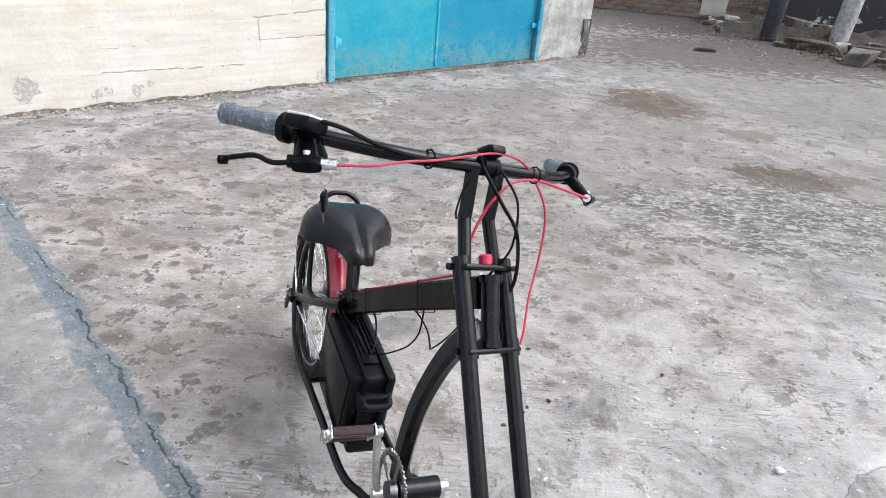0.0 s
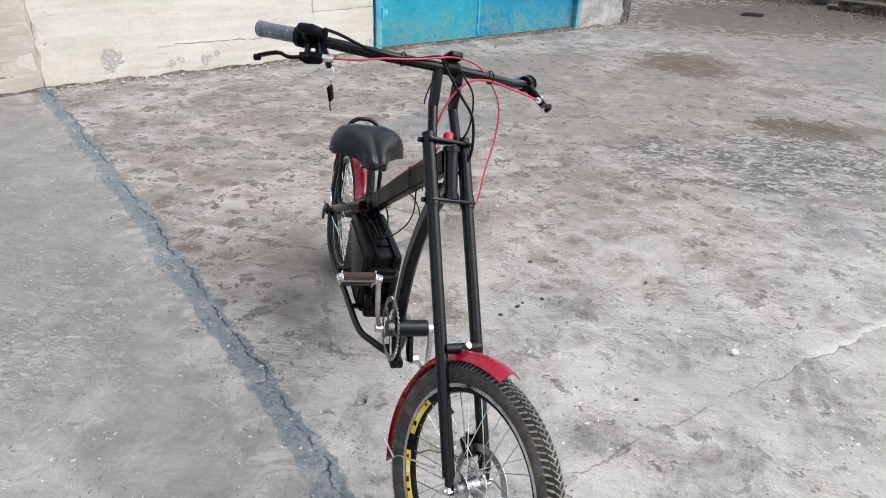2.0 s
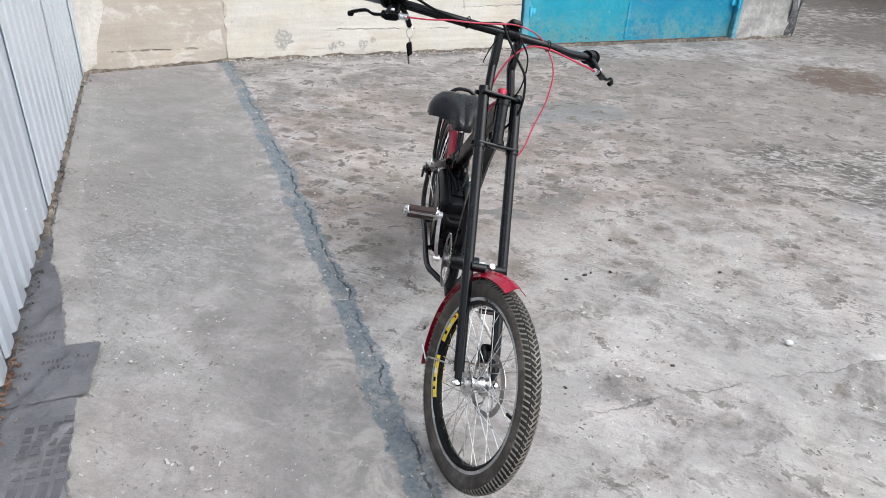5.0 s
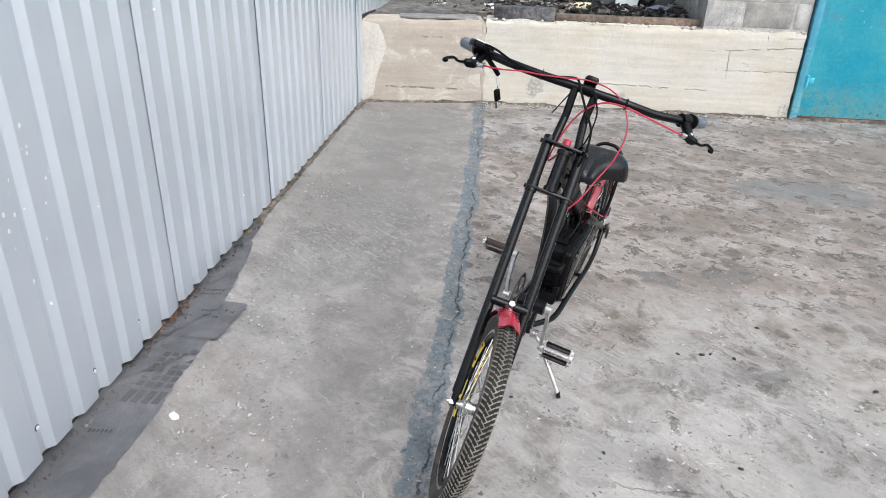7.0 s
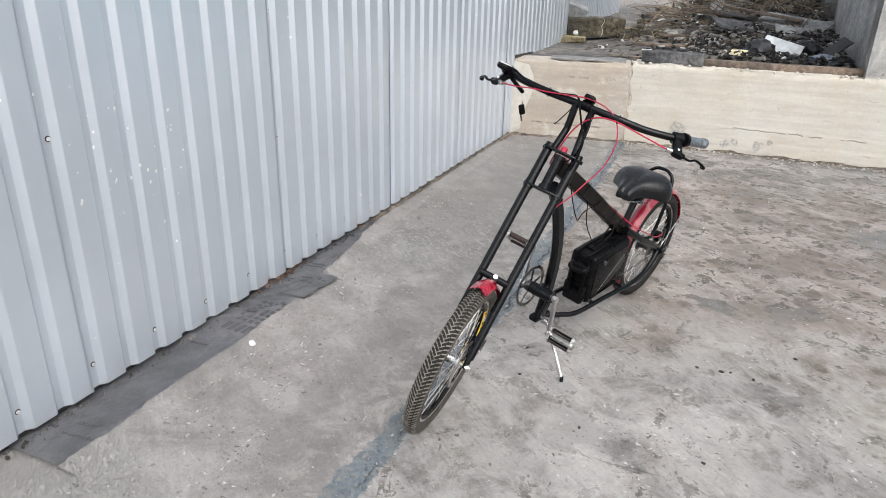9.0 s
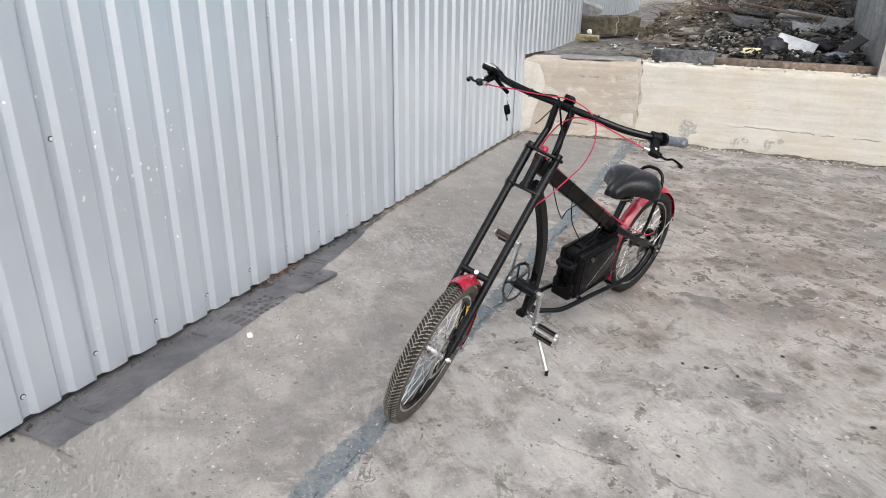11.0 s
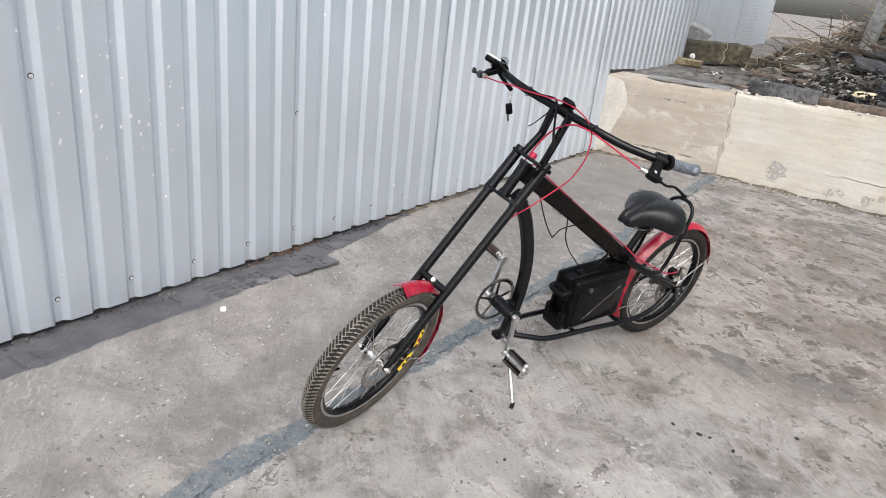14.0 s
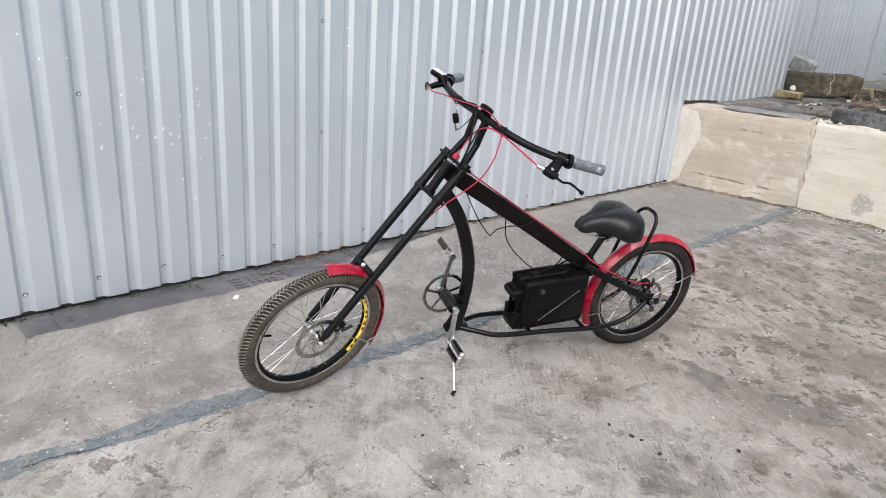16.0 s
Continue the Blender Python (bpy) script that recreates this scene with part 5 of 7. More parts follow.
for side, tip in ((1, Vector((0.846, 0.082, 0.185))), (-1, Vector((0.806, -0.085, 0.452)))):
    root = BB + Vector((0, 0.070 * side, 0))
    arm_way = smooth_line([root, root.lerp(tip, 0.3) + Vector((0, 0.004 * side, 0)), tip], 4)
    arm = part("crank", sweep(arm_way, [(0.005, 0.008), (-0.005, 0.008), (-0.005, -0.008), (0.005, -0.008)], up=(0, 1, 0)), ALLOY, bike, "silver crank arm")
    part("crank_bolt", moved(drum(0.011, 0.062 * side, 0.082 * side, 16), at_bb), STEEL, arm)
    part("pedal_eye", moved(drum(0.0115, -0.008, 0.008, 16), Matrix.Translation(tip)), ALLOY, arm)
    pedal(tip + Vector((0, 0.056 * side, 0)), side, 74 if side > 0 else -52)

# kickstand
foot = bike.matrix_basis.inverted() @ Vector((0.105, 1.036, 0.006))
stand = part("kickstand", tube([(0.822, 0.052, 0.205), (0.828, 0.075, 0.185), foot], 0.0065, 10), STEEL, bike, "bright steel kickstand leg")
part("stand_foot", tube([foot + Vector((-0.004, -0.006, 0.010)), foot + Vector((0.010, 0.003, 0.0))], 0.0068, 10), PLASTIC, stand)
part("stand_hinge", moved(drum(0.014, 0.036, 0.060, 14), Matrix.Translation((0.822, 0, 0.208))), STEEL, stand)


# double-crown fork
def leg_a(s):
    k = (AXLE_A + 0.0191) / (AXLE_S - 0.072)
    return -0.0191 + k * (s - 0.072)


for s in (-1, 1):
    leg = part("fork_leg", moved(tube([(leg_a(0.083), LEG_Y * s, 0.083), (leg_a(-0.60), LEG_Y * s, -0.60), (leg_a(-0.645), LEG_Y * s, -0.645)], 0.0136, 18), LOWER), FRAME_BLACK, bike, "long straight black fork leg")
    part("leg_tip", moved(tube([(leg_a(-0.645), LEG_Y * s, -0.640), (AXLE_A, LEG_Y * s, AXLE_S - 0.008)], 0.0095, 12), LOWER), FRAME_BLACK, leg)
    riser = part("riser_tube", tube([LOWER @ Vector((leg_a(0.07) - 0.006, 0.036 * s, 0.07)), FORK @ Vector((-0.045, 0.027 * s, 0.147))], 0.0112, 14), FRAME_BLACK, bike, "black riser tube up to the handlebar")
    part("riser_top", moved(sweep([(-0.0448, 0.027 * s, 0.143), (-0.040, 0.027 * s, 0.165), (-0.028, 0.029 * s, 0.226)], bar_section(0.021, 0.021, 0.005)), FORK), FRAME_BLACK, riser)
    part("leg_sleeve", moved(tube([(leg_a(0.084), LEG_Y * s, 0.084), (leg_a(-0.07), LEG_Y * s, -0.07)], 0.0150, 18), LOWER), FRAME_BLACK, leg)
    part("leg_collar", moved(tube([(leg_a(-0.050), LEG_Y * s, -0.050), (leg_a(-0.078), LEG_Y * s, -0.078)], 0.0166, 18), LOWER), FRAME_BLACK, leg)
for s in (0.068, -0.066):
    c = part("fork_crown", moved(box((0.034, 0.124, 0.010), (leg_a(s) * 0.6, 0, s), bevel=0.004), LOWER), FRAME_BLACK, bike, "black fork crown plate")
    for y in (-0.060, 0.060):
        part("pinch_bolt", moved(drum(0.006, y - 0.010, y + 0.010, 8), LOWER @ Matrix.Translation((leg_a(s) - 0.01, 0, s))), FRAME_BLACK, c)
cap = part("stem_cap", moved(lathe([(0.0, -0.004), (0.0115, -0.004), (0.0115, 0.009), (0.009, 0.012), (0.0, 0.012)], 24), LOWER @ Matrix.Translation((-0.012, 0, 0.078)) @ pose(0, 0, 0, 90)), RED_CABLE, bike, "red plastic steering stem cap")
bridge = part("fork_bridge", moved(tube([(leg_a(-0.385) + 0.010, -LEG_Y, -0.385), (leg_a(-0.385) + 0.010, LEG_Y, -0.385)], 0.0115, 14), LOWER), FRAME_BLACK, bike, "black cross tube between the fork legs")
part("bridge_bolt", moved(tube([(leg_a(-0.385) + 0.010, 0.004, -0.385), (leg_a(-0.385) + 0.028, 0.004, -0.377)], 0.0075, 8), LOWER), STEEL, bridge)
part("guard_bracket", moved(box((0.02, 0.024, 0.045), (leg_a(-0.40) + 0.010, 0, -0.408), bevel=0.002), LOWER), FRAME_BLACK, bridge)

# front and rear brake calipers
for m, ang, cy in ((FRONT, 118, 0.036), (REAR, 70, 0.048)):
    a = radians(ang)
    cal = part("brake_caliper", moved(box((0.045, 0.030, 0.030), (0, 0, 0), bevel=0.006), m @ Matrix.Translation((0.078 * math.cos(a), cy, 0.078 * math.sin(a))) @ pose(0, 0, 0, 0, -ang, 0)), PLASTIC, bike, "black mechanical disc brake caliper")
    part("caliper_arm", moved(box((0.040, 0.008, 0.010), (0.02, 0.022, 0.012), bevel=0.002), m @ Matrix.Translation((0.078 * math.cos(a), cy, 0.078 * math.sin(a))) @ pose(0, 0, 0, 0, -ang - 20, 0)), DARK_STEEL, cal)
    for dx in (-0.016, 0.016):
        part("caliper_bolt", moved(drum(0.0055, 0.014, 0.022, 8), m @ Matrix.Translation((0.078 * math.cos(a) + dx, cy, 0.078 * math.sin(a)))), STEEL, cal)

# handlebar with grips, levers, throttle and display
BAR = [(-0.212, -0.371, 0.281), (-0.165, -0.344, 0.269), (-0.116, -0.315, 0.257), (-0.074, -0.262, 0.244), (-0.046, -0.200, 0.235), (-0.030, -0.125, 0.230), (-0.028, -0.04, 0.230), (-0.028, 0.04, 0.230),
       (-0.032, 0.125, 0.230), (-0.060, 0.200, 0.234), (-0.084, 0.262, 0.244), (-0.116, 0.315, 0.257), (-0.165, 0.344, 0.270), (-0.212, 0.371, 0.284)]
bar = part("handlebar", moved(tube(BAR, 0.0118, 14, steps=5), FORK), FRAME_BLACK, bike, "wide swept-back black handlebar")
for s in (-1, 1):
    end = Vector(BAR[0] if s < 0 else BAR[-1])
    mid = Vector(BAR[1] if s < 0 else BAR[-2])
    inn = Vector(BAR[2] if s < 0 else BAR[-3])
    far = Vector(BAR[3] if s < 0 else BAR[-4])
    out = (end - mid).normalized()
    g = part("grip", moved(tube([end - out * 0.006, mid, inn], 0.0160, 18, steps=4), FORK), FILM_WRAP, bike, "grey grip still wrapped in clear film")
    part("grip_end", moved(tube([end - out * 0.014, end - out * 0.002, end + out * 0.001], 0.0170, 18), FORK), FILM_WRAP, g)
    part("grip_flange", moved(tube([inn - out * 0.004, inn - out * -0.008], 0.0225, 18), FORK), PLASTIC, g)
    seat = inn.lerp(far, 0.36)
    along = (far - inn).normalized()
    lev = part("brake_lever", moved(tube([seat - along * 0.015, seat + along * 0.015], 0.0195, 16), FORK), PLASTIC, bike, "black plastic brake lever on its clamp")
    pivot = Vector((-0.052 if s < 0 else -0.066, 0.318 * s, 0.204))
    d, up_ = Vector((0.62, -0.78 * s, 0)), Vector((0, 0, 1))
    nrm = along.cross(seat - pivot).normalized()
    hull = bmesh.new()
    for a, wide_, thick in ((seat + (pivot - seat) * 0.06, along * 0.014, 0.012), (seat.lerp(pivot, 0.62), d * 0.015, 0.011), (pivot + (pivot - seat) * 0.18, d * 0.021, 0.009)):
        for k in range(12):
            c, q = math.cos(k * math.pi / 6), math.sin(k * math.pi / 6)
            hull.verts.new(a + wide_ * math.copysign(abs(c) ** 0.6, c) + nrm * thick * math.copysign(abs(q) ** 0.6, q))
    bmesh.ops.convex_hull(hull, input=hull.verts[:])
    part("lever_body", moved(hull, FORK), PLASTIC, lev)
    part("lever_yoke", moved(tube([pivot + Vector((-0.016, 0.020 * s, 0.0)), pivot, pivot + Vector((0.014, -0.016 * s, -0.001))], 0.0095, 12), FORK), PLASTIC, lev)
    tip = Vector((-0.133, 0.402 * s, 0.202))
    part("lever_blade", moved(sweep(smooth_line([pivot + Vector((-0.006, 0.010 * s, 0)), pivot + Vector((-0.022, 0.040 * s, -0.004)), pivot.lerp(tip, 0.62) + Vector((0.012, 0.006 * s, 0.006)), tip + Vector((0.010, 0, 0.002)), tip], 4), bar_section(0.011, 0.007, 0.002), up=(0, 0, 1)), FORK), PLASTIC, lev)
    part("lever_knob", moved(tube([tip + Vector((0.003, -0.003 * s, 0)), tip + Vector((-0.005, 0.005 * s, 0))], 0.0066, 10), FORK), PLASTIC, lev)
    part("cable_adjuster", moved(tube([pivot + Vector((0.012, -0.014 * s, -0.001)), pivot + Vector((0.026, -0.034 * s, -0.002))], 0.0078, 10), FORK), STEEL, lev)
    part("lever_bolt", moved(tube([pivot + Vector((0.0, 0, 0.010)), pivot + Vector((0.0, 0, 0.016))], 0.005, 8), FORK), STEEL, lev)
display = part("throttle_unit", moved(box((0.046, 0.052, 0.020), (-0.063, -0.316, 0.258), pose(0, 0, 0, 0, 10, 28), bevel=0.007, segments=3), FORK), PLASTIC, bike, "black throttle unit with a pale display")
part("display_face", moved(box((0.037, 0.043, 0.004), (-0.0615, -0.3155, 0.2685), pose(0, 0, 0, 0, 10, 28), bevel=0.0015), FORK), PALE, display, "pale blank display face")
part("throttle_neck", moved(tube([(-0.092, -0.296, 0.250), (-0.070, -0.312, 0.256)], 0.017, 12), FORK), PLASTIC, display)
part("ignition_lock", moved(tube([(-0.075, -0.292, 0.240), (-0.105, -0.262, 0.222), (-0.134, -0.244, 0.212)], 0.0072, 10), FORK), PLASTIC, display)
horn = part("bar_lamp", moved(box((0.038, 0.038, 0.020), (-0.026, 0.006, 0.256), pose(0, 0, 0, 0, -10, 0), bevel=0.009, segments=3), FORK), PLASTIC, bike, "small black lamp clamped on the bar")
part("lamp_clamp", moved(tube([(-0.030, -0.012, 0.232), (-0.030, 0.022, 0.232)], 0.0165, 14), FORK), PLASTIC, horn)
part("lamp_rim", moved(box((0.005, 0.030, 0.013), (-0.006, 0.006, 0.2595), pose(0, 0, 0, 0, -10, 0), bevel=0.003), FORK), GLOSS_PLASTIC, horn)

# key ring hanging from the ignition lock
inv = bike.matrix_basis.inverted().to_3x3()
down = (inv @ Vector((0, 0, -1))).normalized()
k0 = FORK @ Vector((-0.134, -0.243, 0.212))
side_v = down.orthogonal().normalized()
ringpts = [k0 + down * (0.016 - 0.016 * math.cos(2 * math.pi * k / 14)) + side_v * 0.013 * math.sin(2 * math.pi * k / 14) for k in range(14)]
keys = part("key_ring", tube(ringpts, 0.0010, 6, closed=True), STEEL, bike, "key ring with a car-style key")
kq = down.to_track_quat("Z", "Y").to_matrix().to_4x4()
part("key_chain", tube([k0 + down * 0.03, k0 + down * 0.052], 0.002, 6), STEEL, keys)
part("key_head", moved(box((0.022, 0.009, 0.036), (0, 0, 0), bevel=0.005), Matrix.Translation(k0 + down * 0.060) @ kq @ pose(0, 0, 0, 0, 12, 30)), PLASTIC, keys, "black key head")
part("key_blade", moved(box((0.0065, 0.002, 0.026), (0, 0, 0), bevel=0.0007), Matrix.Translation(k0 + down * 0.088 + side_v * 0.003) @ kq @ pose(0, 0, 0, 0, 12, 30)), DARK_STEEL, keys)


# saddle and seat post
def saddle_mesh():
    """A broad two-lobed saddle with a narrow nose."""
    bm = bmesh.new()
    rows = [(0.342, 0.016, 0.586, 0.014), (0.338, 0.028, 0.600, 0.030), (0.322, 0.036, 0.613, 0.044), (0.297, 0.041, 0.624, 0.050), (0.268, 0.054, 0.634, 0.058), (0.236, 0.086, 0.643, 0.068),
            (0.200, 0.118, 0.650, 0.084), (0.162, 0.125, 0.652, 0.088), (0.128, 0.117, 0.648, 0.082), (0.104, 0.093, 0.639, 0.064), (0.091, 0.056, 0.627, 0.040)]
    rings = []
    n = 20
    for x, w, top, depth in rows:
        ring = []
        for k in range(n + 1):
            t = -1 + 2 * k / n
            y = w * math.sin(t * math.pi / 2) if abs(t) < 1 else w * t
            dish = -0.008 * math.exp(-(y / 0.010) ** 2) * max(0, min(1, (x - 0.14) / 0.12))
            lobe = 0.003 * min(1, w / 0.1) * math.exp(-((abs(y) - 0.055) / 0.035) ** 2)
            z = top + dish + lobe - depth * (abs(t) ** 3.2)
            ring.append(bm.verts.new((x, y - 0.010, z)))
        for k in range(1, 6):
            t = 1 - 2 * k / 6
            ring.append(bm.verts.new((x, w * 0.88 * t - 0.010, top - depth - 0.004 + 0.006 * (1 - abs(t)))))
        rings.append(ring)
    m = len(rings[0])
    for a, b in zip(rings, rings[1:]):
        for j in range(m):
            bm.faces.new((a[j], a[(j + 1) % m], b[(j + 1) % m], b[j]))
    bm.faces.new(rings[0][::-1])
    bm.faces.new(rings[-1])
    bmesh.ops.subdivide_edges(bm, edges=bm.edges, cuts=1, smooth=0.6, use_grid_fill=True)
    return bm


saddle = part("saddle", saddle_mesh(), LEATHER, bike, "broad padded black vinyl saddle")
for s in (-1, 1):
    part("saddle_rail", tube([(0.33, 0.012 * s, 0.566), (0.25, 0.022 * s, 0.548), (0.18, 0.024 * s, 0.550), (0.10, 0.040 * s, 0.570)], 0.0036, 8, steps=4), STEEL, saddle)
post = part("seat_post", tube([(0.292, 0, 0.385), (0.214, 0, 0.552)], 0.0135, 14), FRAME_BLACK, bike, "black seat post with clamp")
part("post_clamp", box((0.055, 0.052, 0.026), (0.212, 0, 0.550), pose(0, 0, 0, 0, 8, 0), bevel=0.006), FRAME_BLACK, post)
part("clamp_bolt", moved(drum(0.007, -0.036, 0.036, 8), Matrix.Translation((0.222, 0, 0.538))), STEEL, post)
part("post_collar", tube([(0.272, 0, 0.428), (0.258, 0, 0.458)], 0.0195, 14), FRAME_BLACK, post)
part("collar_bolt", moved(drum(0.006, -0.030, 0.030, 8), Matrix.Translation((0.250, 0, 0.440))), STEEL, post)
part("sissy_bar", tube([(0.17, 0.055, 0.372), (0.125, 0.066, 0.366), (0.098, 0.070, 0.395), (0.066, 0.070, 0.520), (0.036, 0.056, 0.604), (0.026, 0.030, 0.632), (0.024, 0, 0.637),
                        (0.026, -0.030, 0.632), (0.036, -0.056, 0.604), (0.066, -0.070, 0.520), (0.098, -0.070, 0.395), (0.125, -0.066, 0.366), (0.17, -0.055, 0.372)], 0.0072, 10, steps=5), FRAME_BLACK, bike, "black hoop behind the saddle")

# battery case
tilt = pose(0, 0, 0, 0, 3.0, 0)
CASE = Matrix.Translation((0.408, 0.0, 0.288)) @ tilt
body = box((0.280, 0.112, 0.212), (0, 0, 0), bevel=0.016, segments=3)
case = part("battery_case", moved(body, CASE), PLASTIC, bike, "black plastic battery case strapped in the frame")
for y in (-0.0575, 0.0575):
    part("side_panel", moved(box((0.240, 0.004, 0.170), (0, y, -0.004), bevel=0.0018), CASE), GLOSS_PLASTIC, case, "glossy black side panel")
for y in (-0.028, 0.028):
    part("case_ridge", moved(sweep(smooth_line([(-0.146, y, -0.09), (-0.147, y, 0.085), (-0.130, y, 0.111), (0.13, y, 0.111), (0.147, y, 0.09), (0.147, y, -0.08), (0.130, y, -0.111)], 3), [(0.004, 0.005), (-0.004, 0.005), (-0.004, -0.005), (0.004, -0.005)]), CASE), PLASTIC, case)
part("case_handle", moved(tube([(0.138, -0.032, 0.060), (0.170, -0.032, 0.056), (0.176, -0.020, 0.050), (0.176, 0.020, 0.050), (0.170, 0.032, 0.056), (0.138, 0.032, 0.060)], 0.010, 10, steps=3), CASE), PLASTIC, case, "black carrying handle")
part("handle_boss", moved(box((0.030, 0.080, 0.045), (0.150, 0, 0.046), bevel=0.010), CASE), PLASTIC, case)
for y in (-0.034, 0.034):
    part("case_latch", moved(box((0.022, 0.024, 0.060), (0.152, y, -0.055), bevel=0.005), CASE), GLOSS_PLASTIC, case)
part("case_foot", moved(box((0.040, 0.090, 0.050), (0.148, 0, -0.080), bevel=0.012), CASE), PLASTIC, case)
part("lid_panel", moved(box((0.200, 0.040, 0.006), (-0.01, 0, 0.110), bevel=0.002), CASE), PLASTIC, case)
for k in range(4):
    part("lid_rib", moved(box((0.150, 0.004, 0.008), (-0.02, -0.018 + 0.012 * k, 0.114), bevel=0.0015), CASE), PLASTIC, case)
part("case_plug", moved(drum(0.012, 0.056, 0.064, 16), CASE @ Matrix.Translation((0.05, 0, 0.065))), GLOSS_PLASTIC, case)
lock = part("case_lock", moved(drum(0.010, 0.056, 0.066, 18), CASE @ Matrix.Translation((0.070, 0, 0.068))), DARK_STEEL, case)
part("key_hole", moved(drum(0.004, 0.0655, 0.0675, 10), CASE @ Matrix.Translation((0.070, 0, 0.068))), DULL_RING, lock)
for x, z in ((-0.125, 0.04), (0.12, -0.09)):
    part("case_screw", moved(drum(0.006, 0.054, 0.063, 8), CASE @ Matrix.Translation((x, 0, z))), DARK_STEEL, case)
part("case_line", moved(box((0.200, 0.0008, 0.0012), (-0.015, 0.0602, -0.010), pose(0, 0, 0, 0, 34, 0), bevel=0.0004), CASE), POST_GREY, case, "thin pale line across the panel")

# cables
F = lambda a, y, s: tuple(FORK @ Vector((a, y, s)))
G = lambda a, y, s: tuple(LOWER @ Vector((a, y, s)))
part("brake_cable", tube([F(-0.026, -0.284, 0.202), F(-0.012, -0.235, 0.206), F(-0.006, -0.18, 0.218), F(-0.006, -0.126, 0.226), F(-0.010, -0.06, 0.240), F(-0.006, 0.0, 0.252), F(-0.012, 0.055, 0.250), F(-0.020, 0.095, 0.236), F(-0.022, 0.118, 0.214), F(-0.018, 0.136, 0.180), F(-0.020, 0.144, 0.140),
                          F(-0.024, 0.136, 0.075), F(-0.018, 0.110, 0.010), F(-0.004, 0.084, -0.055), G(leg_a(-0.12) - 0.018, 0.056, -0.110), G(leg_a(-0.2) - 0.0145, 0.050, -0.20), G(leg_a(-0.35) - 0.0145, 0.050, -0.35), G(leg_a(-0.5) - 0.0145, 0.050, -0.50), G(leg_a(-0.6) - 0.020, 0.050, -0.595)], 0.0021, 8, steps=5), RED_CABLE, bike, "red brake cable down to the front caliper")
part("brake_cable", tube([F(-0.041, 0.286, 0.202), F(-0.034, 0.240, 0.207), F(-0.026, 0.175, 0.214), F(-0.018, 0.116, 0.219), F(-0.016, 0.06, 0.212), F(-0.020, 0.022, 0.185), F(-0.030, -0.004, 0.145), F(-0.044, -0.022, 0.085), F(-0.055, -0.030, 0.02), (0.862, -0.014, 0.838), (0.80, -0.010, 0.796),
                          (0.55, -0.008, 0.634), (0.32, 0.010, 0.490), (0.27, 0.040, 0.452), (0.18, 0.062, 0.405), (0.06, 0.070, 0.352), (-0.01, 0.068, 0.345)], 0.0026, 8, steps=5), RED_CABLE, bike, "red brake cable along the beam to the rear caliper")
part("wire", tube([F(-0.045, -0.300, 0.262), F(-0.040, -0.265, 0.256), F(-0.030, -0.21, 0.238), F(-0.014, -0.15, 0.228), F(-0.012, -0.10, 0.232), F(-0.014, -0.05, 0.246), F(-0.014, -0.03, 0.246), F(-0.016, -0.015, 0.225), F(-0.005, 0.02, 0.17), F(0.004, 0.05, 0.12), F(0.0, 0.052, 0.04),
                   F(-0.030, 0.032, -0.01), (0.890, 0.020, 0.790)], 0.0034, 8, steps=5), PLASTIC, bike, "black wiring loom from the throttle")
part("wire", tube([F(-0.03, 0.012, 0.250), F(-0.010, 0.030, 0.215), F(0.004, 0.048, 0.17), F(-0.004, 0.046, 0.10), F(-0.028, 0.030, 0.06), F(-0.04, 0.01, 0.03), (0.88, 0.018, 0.80)], 0.0022, 8, steps=5), PLASTIC, bike)
part("wire", tube([F(-0.02, -0.028, 0.225), F(-0.03, -0.045, 0.19), F(-0.028, -0.060, 0.155), F(-0.02, -0.066, 0.142)], 0.0018, 6, steps=5), PLASTIC, bike)
part("wire", tube([(0.885, 0.022, 0.800), (0.852, 0.024, 0.768), (0.806, 0.026, 0.690), (0.768, 0.025, 0.634), (0.730, 0.024, 0.590), (0.722, 0.024, 0.592), (0.700, 0.023, 0.611), (0.650, 0.021, 0.618), (0.600, 0.018, 0.614), (0.565, 0.017, 0.626)], 0.0019, 8, steps=5), PLASTIC, bike, "thin loose black wire under the beam")
part("wire", tube([(0.672, 0.016, 0.650), (0.668, 0.021, 0.610), (0.660, 0.023, 0.575), (0.630, 0.022, 0.530), (0.590, 0.018, 0.490), (0.54, 0.010, 0.446), (0.49, 0.0, 0.412), (0.465, 0.0, 0.396)], 0.0020, 8, steps=5), PLASTIC, bike)
part("wire", tube([(0.40, 0.017, 0.480), (0.415, 0.026, 0.455), (0.45, 0.02, 0.420), (0.475, 0.006, 0.396)], 0.0026, 8, steps=5), PLASTIC, bike)
part("wire", tube([(0.30, -0.02, 0.43), (0.33, -0.030, 0.425), (0.40, -0.012, 0.412), (0.465, -0.004, 0.396)], 0.0030, 8, steps=5), PLASTIC, bike)
for yv, av in ((-0.126, -0.022), (0.116, -0.026), (0.012, -0.028)):
    q = Vector((av, yv, 0.229))
    part("cable_tie", moved(tube([q + Vector((0.0148 * math.cos(k * math.pi / 5), 0, 0.0148 * math.sin(k * math.pi / 5))) for k in range(10)], 0.0016, 6, closed=True), FORK), PLASTIC, bike)
for x, z in ((0.70, 0.694), (0.43, 0.522), (0.34, 0.465)):
    w2, h2 = 0.0185, 0.031
    cs = [(0, w2, h2), (0, -w2, h2), (0, -w2, -h2), (0, w2, -h2)]
    mm = Matrix.Translation((x, 0, z)) @ pose(0, 0, 0, 0, -32.5, 0)
    part("cable_tie", tube([mm @ Vector(c) for c in cs], 0.0016, 6, closed=True), PLASTIC, bike)

